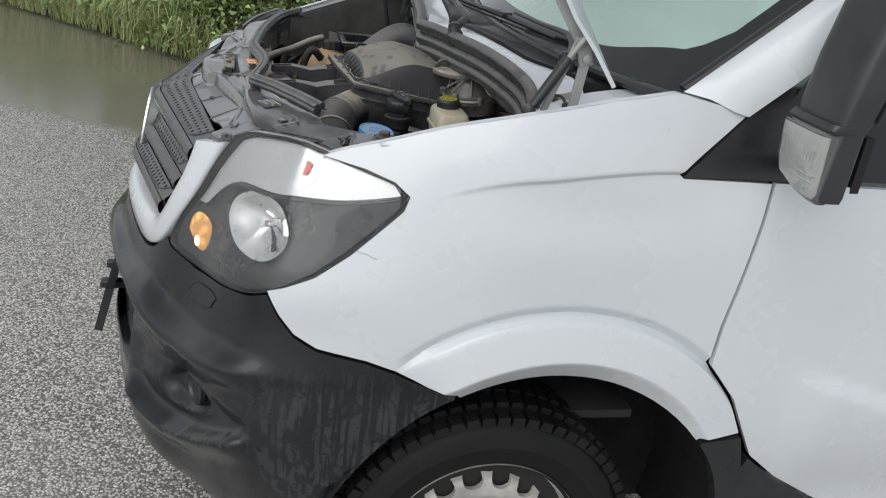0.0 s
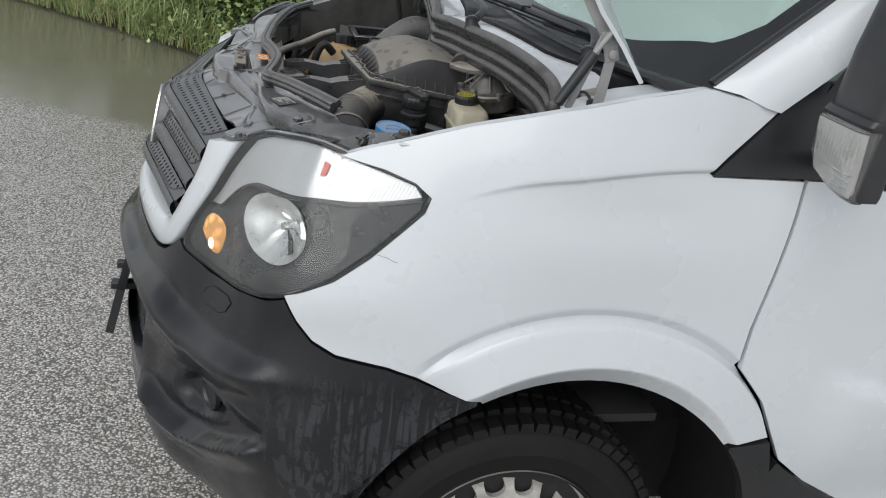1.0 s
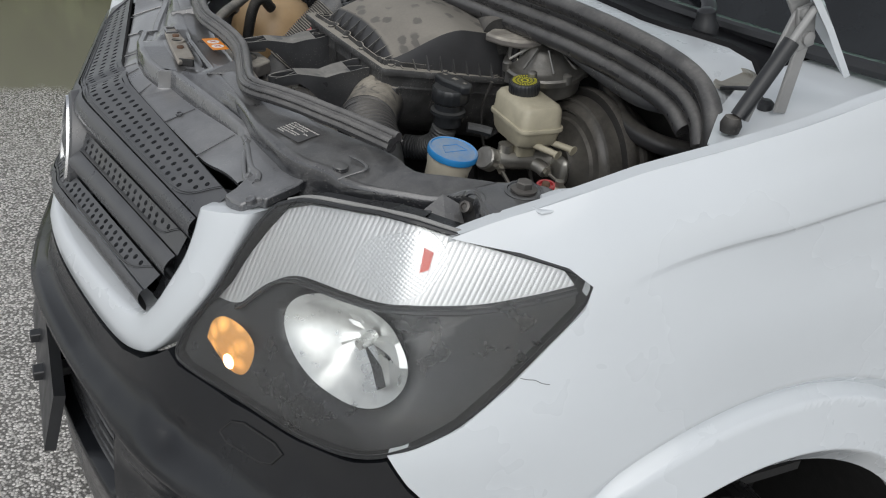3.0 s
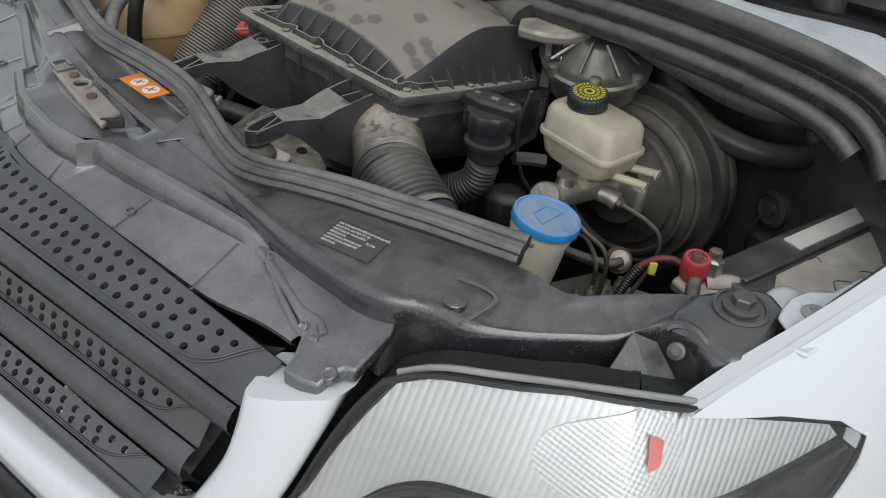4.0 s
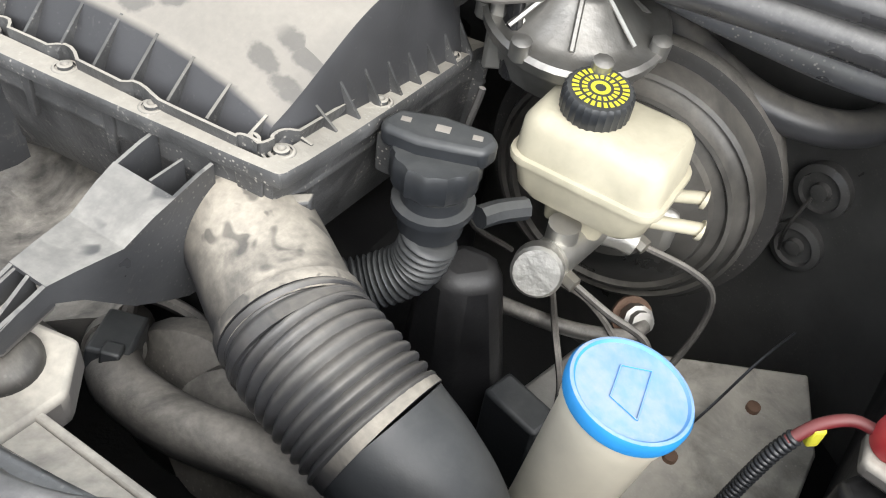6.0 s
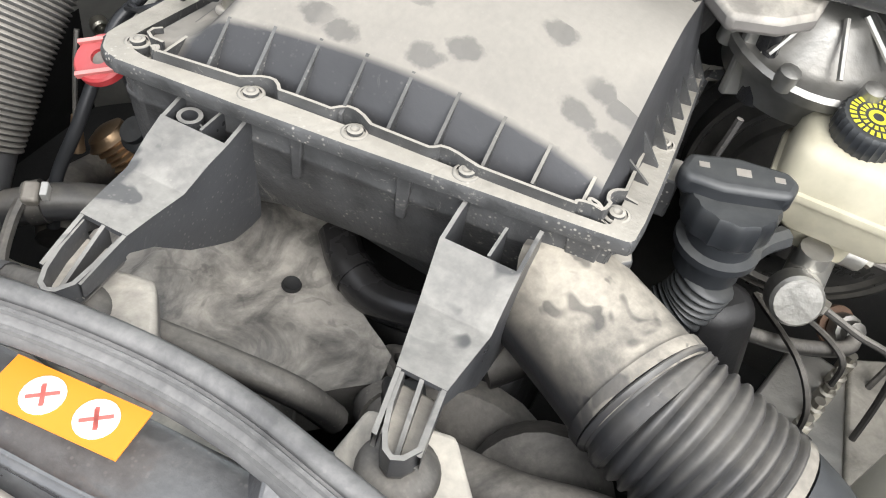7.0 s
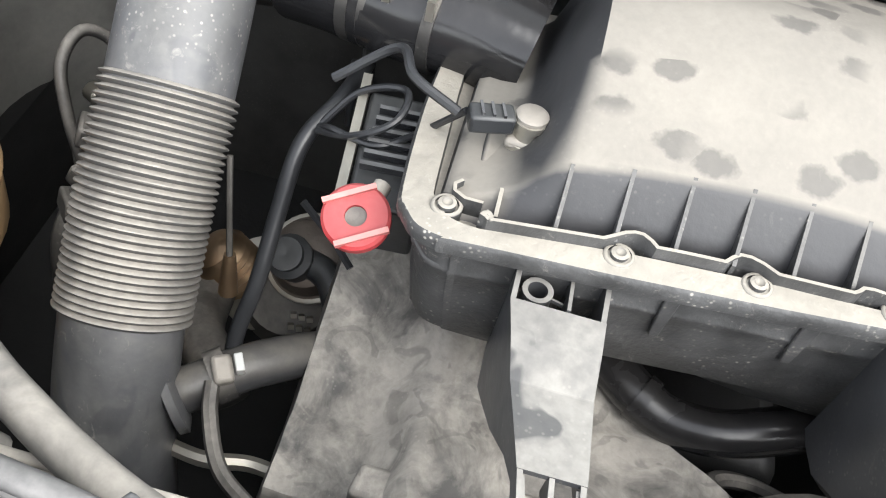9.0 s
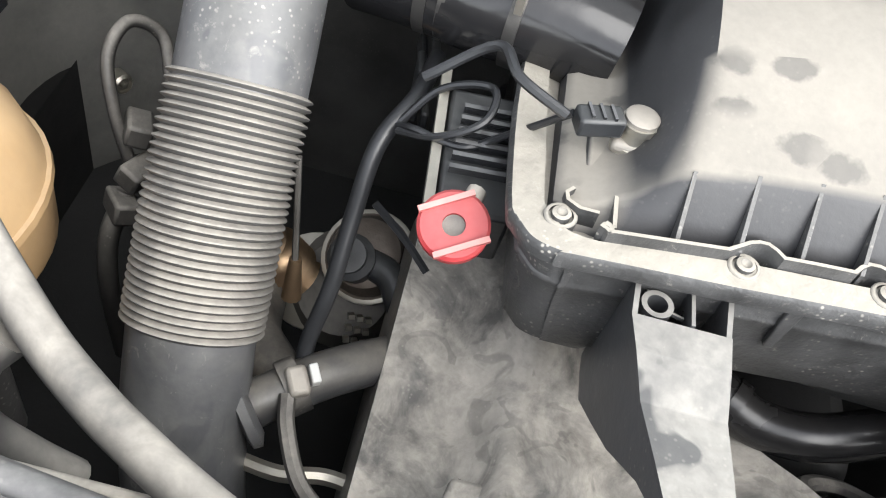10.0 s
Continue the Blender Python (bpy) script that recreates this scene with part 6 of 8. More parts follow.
# air flow sensor on the box
sen = thing("air_sensor", (0.876, 0.03, 1.185), "small sensor with white top and grey plug on the filter box", "sensor")
Geo().prism([(0.856, 0.044), (0.854, 0.012), (0.866, 0.004), (0.905, 0.004), (0.910, 0.044)], 1.15, 1.172).part("pad", AIRBOX, sen, "dusty raised pad", bevel=0.003)
Geo().lathe([(0.011, -0.012), (0.011, 0.0), (0.009, 0.001), (0.0085, 0.010), (0.0105, 0.011), (0.0105, 0.015), (0.006, 0.016)], (0.877, 0.022, 1.180), (0, 0, 1), 20).part("body", STEEL, sen, "brass coloured body")
Geo().lathe([(0.0095, 0.0), (0.0095, 0.0035), (0.007, 0.005)], (0.877, 0.022, 1.194), (0, 0, 1), 20).part("top", LATCH, sen, "off-white round top")
Geo().box((0.871, 0.044, 1.192), (0.014, 0.026, 0.012), (0, 0, 18)).part("plug", CAP, sen, "grey plug", bevel=0.002)
for k in range(3):
    Geo().box((0.8725 - 0.0012 * k, 0.038 + 0.006 * k, 1.1985), (0.011, 0.0016, 0.002), (0, 0, 18)).part("plug_rib", BAY, sen)
Geo().prism([(0.866, 0.010), (0.888, 0.010), (0.890, 0.030), (0.868, 0.034)], 1.176, 1.184).part("foot_plate", LATCH, sen, "grey foot plate", bevel=0.003)
Geo().tube([(0.864, 0.062, 1.196), (0.872, 0.09, 1.205), (0.90, 0.105, 1.20), (0.895, 0.14, 1.17)], 0.003, 8, 6).part("lead", TRIM, sen, "black lead")

# ---- intake duct to the front ----
duct = thing("intake_duct", (0.76, -0.36, 1.0), "black corrugated intake duct with dust on its collar", "intake duct")
rows = []
AX = [Vector(p) for p in ((0.835, -0.235, 1.112), (0.815, -0.272, 1.112), (0.796, -0.304, 1.112), (0.777, -0.338, 1.109))]
for k, p in enumerate(AX):
    d_ = (AX[min(k + 1, 3)] - AX[max(k - 1, 0)]).normalized()
    sd_ = d_.cross(Vector((0, 0, 1))).normalized()
    up_ = sd_.cross(d_)
    row = []
    for a in np.linspace(0, 2 * math.pi, 40, endpoint=False):
        q_ = p + 0.046 * (math.cos(a) * sd_ + math.sin(a) * up_)
        if k == 0:
            q_ += d_ * (0.030 - 0.024 * abs(math.cos(2 * a + 0.5)) if math.sin(a) > -0.2 else 0.0)
        row.append(q_)
    rows.append(row)
Geo().grid(rows, True).part("collar", COLLAR, duct, "beige-dusted duct collar with a notched mouth", thick=0.003)
Geo().tube([(0.783, -0.327, 1.110), (0.779, -0.334, 1.1095)], 0.0485, 36, 2).part("clamp_ring", COLLAR, duct)
Geo().tube([(0.776, -0.340, 1.109), (0.7735, -0.346, 1.108)], 0.0480, 36, 2).part("clamp_ring", DUCT, duct)
Geo().ribbed([(0.781, -0.331, 1.1095), (0.7745, -0.345, 1.108), (0.767, -0.374, 1.104), (0.760, -0.412, 1.093)], 0.0486, 0.0036, 0.0078, 40).part("bellows", DUCT, duct, "corrugated rubber bellows")
Geo().tube([(0.761, -0.408, 1.0945), (0.760, -0.416, 1.092)], 0.0475, 36, 2).part("cuff", COLLAR, duct, "dusty cuff of the elbow")
Geo().tube([(0.760, -0.413, 1.093), (0.756, -0.440, 1.080), (0.754, -0.466, 1.050), (0.752, -0.485, 0.98), (0.752, -0.49, 0.88)], lambda t: 0.0465 - 0.004 * t, 36, 8).part("elbow", CAP, duct, "smooth black elbow")

# ---- oil filler ----
oil = thing("oil_filler", (0.93, -0.33, 1.05), "black ribbed oil filler cap on a corrugated neck", "oil filler cap")
Geo().lathe([(0.026, 0.0), (0.0295, 0.002), (0.031, 0.006), (0.031, 0.022), (0.029, 0.026), (0.001, 0.026)], (0.938, -0.327, 1.127), (0, 0, 1), 48, 14, 0.0014).part("cap", CAP, oil, "black oil filler cap with ribbed grip")
Geo().prism([(0.921, -0.292), (0.928, -0.286), (0.946, -0.288), (0.960, -0.318), (0.966, -0.352), (0.958, -0.362), (0.942, -0.360), (0.934, -0.342), (0.924, -0.318)], 1.148, 1.1655).part("grip", CAP, oil, "winged grip of the cap", bevel=0.005, segs=3)
for x_, y_, a_ in ((0.9375, -0.300, 0.007), (0.945, -0.325, 0.010), (0.952, -0.348, 0.007)):
    Geo().box((x_, y_, 1.1657), (a_ * 0.7, a_, 0.0006), (0, 0, 20)).part("plain_bar", LATCH, oil)
Geo().lathe([(0.024, -0.03), (0.024, -0.012), (0.030, -0.010), (0.030, -0.004), (0.024, -0.002), (0.024, 0.008)], (0.935, -0.330, 1.118), (0, 0, 1), 28).part("neck", CAP, oil, "black collar of the neck")
Geo().ribbed([(0.928, -0.336, 1.085), (0.922, -0.328, 1.055), (0.905, -0.305, 1.035), (0.88, -0.28, 1.03)], 0.022, 0.004, 0.006, 20).part("corrugated_neck", CAP, oil, "corrugated black neck")
Geo().tube([(0.883, -0.283, 1.03), (0.85, -0.25, 1.03), (0.82, -0.22, 1.02)], 0.018, 14, 4).part("pipe", HOSE, oil)
Geo().prism([(0.93, -0.31), (0.99, -0.33), (1.0, -0.39), (0.96, -0.42), (0.92, -0.37)], 0.86, 1.045, None, [(0.935, -0.32), (0.98, -0.335), (0.985, -0.37), (0.96, -0.385), (0.93, -0.36)]).part("chain_cover", BLACK, oil, "oily black cover below the cap", bevel=0.012)

for ob in oil.children:
    ob.location += Vector((-0.014, -0.010, 0.010))

# ---- brake servo, master cylinder, reservoir ----
servo = thing("brake_servo", (1.14, -0.43, 0.9), "large round black brake servo with dust on its shoulder", "brake servo")
Geo().lathe([(r_, h_) for r_, h_ in ((0.03, 0.056), (0.05, 0.053), (0.056, 0.045), (0.084, 0.037), (0.087, 0.031), (0.096, 0.028), (0.099, 0.033), (0.103, 0.032), (0.106, 0.024), (0.113, 0.019), (0.115, 0.024), (0.119, 0.022), (0.121, 0.010), (0.123, -0.003), (0.131, -0.005), (0.134, -0.010), (0.134, -0.018), (0.126, -0.023), (0.124, -0.04), (0.130, -0.043), (0.130, -0.052), (0.122, -0.056), (0.119, -0.07), (0.10, -0.10), (0.05, -0.12))], (1.150, -0.411, 1.030), (-1, -0.08, 0.06), 56).part("shell", BOOST, servo, "black steel servo shell")
Geo().lathe([(r_, h_) for r_, h_ in ((0.130, -0.002), (0.136, -0.003), (0.1372, -0.008), (0.1372, -0.019), (0.1355, -0.024), (0.130, -0.025))], (1.150, -0.411, 1.030), (-1, -0.08, 0.06), 56).part("clamp_band", HOSE, servo, "dusty clamped rim of the servo")
mc = thing("master_cylinder", (1.02, -0.42, 1.03), "cast aluminium brake master cylinder with steel pipes", "master cylinder")
Geo().tube([(1.085, -0.425, 1.052), (0.985, -0.414, 1.058)], 0.017, 20, 2).part("barrel", ALU, mc, "cast aluminium barrel", )
Geo().lathe([(0.012, -0.012), (0.0205, -0.01), (0.0205, 0.008), (0.018, 0.011), (0.001, 0.011)], (0.968, -0.412, 1.060), (-1, -0.3, 0.55), 24).part("end_plug", ALU, mc, "round aluminium end plug")
Geo().tube([(1.045, -0.42, 1.052), (1.055, -0.44, 1.050), (1.060, -0.456, 1.046)], 0.0125, 14, 3).part("boss", ALU, mc)
Geo().tube([(1.0, -0.413, 1.055), (1.0, -0.413, 1.085)], 0.013, 14, 2).part("port", ALU, mc)
Geo().box((1.085, -0.43, 1.05), (0.016, 0.10, 0.045)).part("flange", ALU, mc, "bolted flange", bevel=0.008)
for a, b in ((0.985, -0.428), (1.060, -0.455)):
    Geo().lathe([(0.007, 0), (0.007, 0.012), (0.004, 0.013)], (a, b, 1.05), (-0.2, -1, -0.2), 6).part("pipe_nut", STEEL, mc)
Geo().tube([(0.985, -0.438, 1.046), (0.985, -0.47, 1.035), (0.99, -0.505, 1.02), (0.985, -0.515, 0.98), (0.965, -0.515, 0.9), (0.955, -0.51, 0.86)], 0.0032, 8, 8).part("brake_pipe", HOSE, mc, "thin dark brake pipe")
Geo().tube([(1.060, -0.466, 1.046), (1.066, -0.505, 1.040), (1.068, -0.528, 1.026), (1.060, -0.532, 0.99), (1.035, -0.520, 0.93), (1.02, -0.51, 0.88)], 0.0032, 8, 8).part("brake_pipe", HOSE, mc, "thin dark brake pipe")

res = thing("brake_fluid_reservoir", (1.03, -0.415, 1.09), "yellowed translucent brake fluid reservoir with black cap", "reservoir")


def pot(c, rows_):
    g = Geo()
    rows = []
    for sx, sy, z, ox, oy in rows_:
        sx, sy = sx * 1.06, sy * 1.08
        r = min(sx, sy) * 0.2
        loop = []
        for qx, qy, a0 in ((1, 1, 0), (-1, 1, 90), (-1, -1, 180), (1, -1, 270)):
            for k in range(5):
                a = radians(a0 + 22.5 * k)
                loop.append(Vector((c[0] + ox + qx * (sx / 2 - r) + r * math.cos(a), c[1] + oy + qy * (sy / 2 - r) + r * math.sin(a), c[2] + z)))
        rows.append(loop)
    k = len(g.v)
    g.grid(rows, True)
    w = len(rows[0])
    e = k + (len(rows) - 1) * w
    g.f += [tuple(range(k + w - 1, k - 1, -1)), tuple(range(e, e + w))]
    return g


pot((1.03, -0.417, 1.13), [(0.03, 0.045, -0.062, 0, 0.005), (0.035, 0.05, -0.038, 0, 0.004), (0.062, 0.082, -0.034, 0, 0.0), (0.068, 0.098, -0.026, 0, 0), (0.073, 0.108, -0.004, 0, 0), (0.079, 0.114, -0.003, 0, 0), (0.080, 0.115, 0.0, 0, 0), (0.079, 0.114, 0.003, 0, 0), (0.073, 0.108, 0.004, 0, 0), (0.070, 0.105, 0.03, 0, 0), (0.062, 0.097, 0.038, 0, 0), (0.05, 0.08, 0.041, 0, 0.004)]).part("pot", RESERVOIR, res, "yellowed plastic pot with a moulded seam", smooth=45)
Geo().lathe([(0.02, 0.0), (0.024, 0.001), (0.025, 0.003), (0.025, 0.018), (0.023, 0.021), (0.001, 0.0215)], (1.027, -0.402, 1.1705), (-0.1, -0.05, 1), 60, 30, 0.001).part("cap", CAP, res, "black ribbed cap with yellow print")
for r0, r1, n, d in ((0.0155, 0.0205, 26, 0.62), (0.0095, 0.0135, 18, 0.62), (0.004, 0.0072, 1, 1.0)):
    g = Geo()
    M = Matrix.Translation((1.0248, -0.4031, 1.1922)) @ turn_to((-0.1, -0.05, 1))
    for k in range(n):
        a0, a1 = 2 * math.pi * k / n, 2 * math.pi * (k + d) / n
        steps = 24 if n == 1 else 2
        for q in range(steps):
            b0, b1 = a0 + (a1 - a0) * q / steps, a0 + (a1 - a0) * (q + 1) / steps
            g.add([(r0 * math.cos(b0), r0 * math.sin(b0), 0), (r1 * math.cos(b0), r1 * math.sin(b0), 0), (r1 * math.cos(b1), r1 * math.sin(b1), 0), (r0 * math.cos(b1), r0 * math.sin(b1), 0)], [(0, 1, 2, 3)], M)
    g.part("plain_bar", YELLOW, res, "yellow printed ring", kind="stuff")
for a, b in ((1.044, -0.496), (1.080, -0.486)):
    Geo().tube([(a - 0.022, -0.462, 1.103), (a, b, 1.099), (a + 0.003, b - 0.006, 1.098)], lambda t: 0.0055 if t < 0.8 else 0.0085, 12, 6).part("nipple", RESERVOIR, res, "pale hose nipple")
Geo().tube([(0.985, -0.385, 1.095), (0.965, -0.372, 1.098), (0.948, -0.365, 1.10)], 0.009, 8, 3).part("level_plug", CAP, res, "black level sensor plug")

# ---- washer filler ----
wash = thing("washer_filler", (0.84, -0.51, 0.93), "cream washer filler neck with a bright blue lid", "washer filler")
Geo().lathe([(0.026, -0.25), (0.029, -0.12), (0.033, -0.02), (0.035, -0.012), (0.0355, 0.0), (0.034, 0.002)], (0.843, -0.523, 1.130), (0.10, -0.12, 1), 36).part("neck", NECK, wash, "cream plastic neck")
Geo().lathe([(0.035, -0.004), (0.0385, -0.003), (0.039, 0.004), (0.0375, 0.007), (0.0355, 0.0075), (0.034, 0.006), (0.02, 0.0065), (0.001, 0.007)], (0.844, -0.524, 1.133), (0.10, -0.12, 1), 44).part("lid", BLUE, wash, "scuffed bright blue lid")
WM = Matrix.Translation((0.8445, -0.5245, 1.1402)) @ turn_to((0.10, -0.12, 1)) @ pose(0, 0, 0, 0, 0, 150)
g = Geo()
for a, b in (((-0.02, 0.008), (0.02, 0.008)), ((-0.02, 0.008), (-0.013, -0.010)), ((0.02, 0.008), (0.013, -0.010)), ((-0.013, -0.010), (0.013, -0.010))):
    g.tube([WM @ Vector((*a, 0)), WM @ Vector((*b, 0))], 0.0006, 6, 1)
g.part("moulded_sign", BLUE, wash)

# ---- battery corner ----
bat = thing("battery", (1.0, -0.70, 0.92), "black battery with a worn pale label", "battery")
BM = pose(1.075, -0.765, 0, 0, 0, -4)
Geo().prism([(-0.135, -0.085), (0.135, -0.085), (0.135, 0.085), (-0.135, 0.085)], 0.93, 1.108, BM).part("case", BLACK, bat, "black battery case", bevel=0.006)
Geo().prism([(-0.139, -0.088), (0.139, -0.088), (0.139, 0.089), (-0.139, 0.089)], 1.108, 1.122, BM).part("lid", BAY, bat, "dusty battery lid", bevel=0.004)
Geo().prism([(-0.02, 0.055), (0.12, 0.055), (0.12, 0.078), (-0.02, 0.078)], 1.122, 1.124, BM).part("side_label", STICKER, bat, "narrow worn pale label")
Geo().prism([(-0.125, -0.07), (0.125, -0.07), (0.125, 0.038), (-0.085, 0.038), (-0.125, 0.012)], 1.122, 1.1235, BM).part("label", surface("scuffed_battery_label", (0.60, 0.58, 0.52), 0.5, vary=0.2, scale=30, bump=0.05, dust=(0.34, 0.31, 0.26), dusty=0.7, dust_scale=26, speck=0.4, pale=(0.25, 0.22, 0.18)), bat, "worn white label with scribbles")
Geo().prism([(-0.13, 0.042), (0.13, 0.042), (0.13, 0.05), (-0.13, 0.05)], 1.122, 1.129, BM).part("lid_rib", BAY, bat, "raised rib of the lid", bevel=0.002)
Geo().prism([(-0.105, -0.05), (-0.06, -0.05), (-0.06, -0.02), (-0.105, -0.02)], 1.1235, 1.1242, BM).part("red_mark", INK, bat)
r = random.Random(9)
g = Geo()
for k in range(9):
    x, y = 1.00 + r.random() * 0.11, -0.80 + r.random() * 0.07
    g.tube([(x, y, 1.124), (x + r.uniform(-.02, .02), y + r.uniform(-.015, .015), 1.124), (x + r.uniform(-.03, .03), y + r.uniform(-.02, .02), 1.124)], 0.0005, 5, 4)
g.part("plain_bar", TRIM, bat)
term = thing("battery_terminal", (0.907, -0.669, 1.09), "red battery terminal with bolts on a dirty bracket", "battery terminal")
Geo().lathe([(0.0135, -0.022), (0.0145, -0.018), (0.0145, 0.003), (0.013, 0.005), (0.010, 0.005), (0.0095, 0.001), (0.0065, 0.001)], (0.923, -0.667, 1.136), (-0.1, -0.05, 1), 28).part("cup", RED, term, "red plastic cup")
Geo().lathe([(0.0062, -0.01), (0.0062, 0.010), (0.005, 0.012), (0.001, 0.012)], (0.923, -0.667, 1.132), (-0.1, -0.05, 1), 8).part("stud", RUST, term, "rusty stud")
Geo().lathe([(0.0115, 0), (0.0115, 0.016), (0.009, 0.018), (0.007, 0.018), (0.007, 0.027), (0.003, 0.028)], (0.938, -0.677, 1.122), (0, 0, 1), 6).part("nut", STEEL, term, "bright nut", smooth=20)
Geo().prism([(0.905, -0.655), (0.932, -0.652), (0.962, -0.678), (0.972, -0.708), (0.952, -0.722), (0.925, -0.705), (0.900, -0.685)], 1.098, 1.112).part("bracket", CARRIER, term, "dirty grey terminal clamp", bevel=0.004)
Geo().tube([(0.930, -0.680, 1.113), (0.948, -0.697, 1.116), (0.958, -0.712, 1.113)], 0.011, 12, 4, flat=0.7).part("clamp_arm", CARRIER, term, "dusty clamp arm")
Geo().lathe([(0.0075, 0), (0.0075, 0.008), (0.004, 0.010)], (0.955, -0.722, 1.106), (-0.3, -0.8, 0.4), 10).part("bolt", RUST, term, "rusty bolt")
Geo().tube([(0.925, -0.655, 1.120), (0.922, -0.640, 1.121), (0.912, -0.625, 1.115), (0.900, -0.614, 1.102)], 0.0040, 12, 6).part("red_cable", DARKRED, term, "dark red cable with a yellow tag")
Geo().ribbed([(0.903, -0.617, 1.106), (0.896, -0.610, 1.085), (0.885, -0.602, 1.04), (0.872, -0.594, 0.98), (0.865, -0.588, 0.93)], 0.0058, 0.0010, 0.0035, 14).part("sleeve", TRIM, term, "black corrugated cable sleeve")
Geo().box((0.9105, -0.6265, 1.106), (0.0060, 0.009, 0.017), (0, 0, 40)).part("tag", YELLOW, term, "yellow cable tag", bevel=0.002)
Geo().prism([(0.868, -0.678), (0.905, -0.650), (0.985, -0.705), (0.955, -0.765), (0.895, -0.765)], 0.98, 1.088).part("box", BLACK, term, "black moulded tray side", bevel=0.006)
Geo().tube([(0.918, -0.674, 1.118), (0.903, -0.684, 1.112), (0.888, -0.698, 1.098), (0.872, -0.716, 1.080)], 0.0075, 12, 6).part("lead", HOSE, term, "thick dusty battery lead")

ws = thing("wing_bracket", (0.87, -0.82, 1.2), "white painted sheet tab on the inner wing", "bracket")
Geo().prism([(0.822, -0.808), (0.836, -0.803), (0.852, -0.799), (0.874, -0.802), (0.893, -0.815), (0.935, -0.818), (0.935, -0.85), (0.80, -0.85), (0.795, -0.834), (0.812, -0.826)], 1.203, 1.2075).part("plate", PAINT, ws, "white painted wing tab with a screw", bevel=0.002)
Geo().lathe([(0.011, 0), (0.011, 0.002), (0.008, 0.005), (0.005, 0.0055), (0.004, 0.003), (0.001, 0.003)], (0.850, -0.824, 1.2075), (0, 0, 1), 20).part("screw", GREYMETAL, ws, "pale round screw head")
wc = thing("lead_cover", (0.90, -0.77, 1.1), "white plastic cover over a battery lead", "cover")
Geo().tube([(0.885, -0.772, 1.150), (0.905, -0.772, 1.164), (0.928, -0.776, 1.156), (0.955, -0.785, 1.13)], lambda t: 0.015 - 0.003 * t, 20, 6, flat=0.7).part("shell", PAINT, wc, "white rounded shell")

# ---- hydraulic block ----
hyd = thing("hydraulic_block", (1.0, -0.47, 0.86), "grey alloy brake hydraulic block with pipe unions", "hydraulic block")
Geo().box((0.985, -0.485, 0.89), (0.13, 0.10, 0.08), (0, 0, -14)).part("block", ALU, hyd, "dirty alloy block", bevel=0.004)
for k in range(6):
    Geo().lathe([(0.008, 0), (0.008, 0.012), (0.005, 0.013), (0.005, 0.02)], (0.94 + 0.022 * k, -0.468 - 0.006 * k, 0.93), (0, 0, 1), 8).part("union", STEEL, hyd)
    if k % 3 == 0:
        Geo().tube([(0.94 + 0.022 * k, -0.468 - 0.006 * k, 0.945), (0.945 + 0.022 * k, -0.462 - 0.006 * k, 0.98), (0.97 + 0.022 * k, -0.44, 1.0 - 0.006 * k), (1.05, -0.40, 0.97)], 0.003, 6, 5).part("pipe", HOSE, hyd)
Geo().box((0.915, -0.445, 0.93), (0.03, 0.055, 0.09), (0, 0, -14)).part("plug", CAP, hyd, "black multi-pin plug", bevel=0.004)
Geo().lathe([(0.014, 0), (0.014, 0.012), (0.010, 0.013), (0.010, 0.022), (0.004, 0.023)], (1.064, -0.478, 0.962), (-0.6, -0.5, 0.6), 10).part("union", CAST, hyd, "brass union")
Geo().lathe([(0.019, 0), (0.019, 0.004)], (1.068, -0.474, 0.958), (-0.6, -0.5, 0.6), 16).part("washer", RUST, hyd, "rusty washer")
Geo().tube([(1.052, -0.490, 0.972), (1.03, -0.482, 0.972), (1.005, -0.44, 0.975), (0.985, -0.39, 0.985), (0.985, -0.35, 0.98)], 0.007, 10, 6).part("hose", HOSE, hyd, "black rubber hose")

tray = thing("wing_tray", (1.0, -0.58, 0.93), "dirty grey steel tray below the battery", "tray")
Geo().prism([(0.90, -0.52), (1.06, -0.50), (1.13, -0.63), (1.05, -0.66), (0.93, -0.66)], 0.925, 0.935).part("plate", TRAYDIRT, tray, "dirty steel plate", bevel=0.003)
for x_, y_ in ((0.97, -0.56), (1.06, -0.60)):
    Geo().lathe([(0.006, 0), (0.006, 0.005), (0.003, 0.006)], (x_, y_, 0.935), (0, 0, 1), 12).part("bolt", RUST, tray)
Geo().tube([(1.10, -0.60, 1.0), (1.06, -0.585, 0.99), (1.03, -0.57, 0.95), (1.0, -0.56, 0.94)], 0.0013, 6, 6).part("wire", TRIM, tray)

# ---- walls of the bay ----
g = Geo()
plan = spline([(0.86, -0.83, 0), (1.02, -0.82, 0), (1.14, -0.76, 0), (1.265, -0.60, 0), (1.31, -0.42, 0), (1.32, -0.15, 0), (1.32, 0.15, 0), (1.31, 0.42, 0), (1.22, 0.545, 0), (1.1, 0.58, 0), (0.95, 0.64, 0), (0.86, 0.74, 0)], 6)
g.grid([[Vector((p.x + dx, p.y, z)) for p in plan if p.y < 0.43] for z, dx in ((0.55, -0.02), (0.8, -0.01), (1.0, 0.0), (1.1, 0.0), (1.17, 0.0), (1.215, 0.0))])
g.part("bay_wall", BAYWALL, van, "black painted bay wall", smooth=50, thick=0.004)
Geo().grid([[Vector((p.x + dx, p.y, z)) for p in plan if p.y > 0.40] for z, dx in ((0.55, -0.02), (0.8, -0.01), (1.0, 0.0), (1.08, 0.0), (1.12, 0.0))]).part("far_wing_wall", WINGGREY, van, "dusty grey inner wing", smooth=50, thick=0.004)
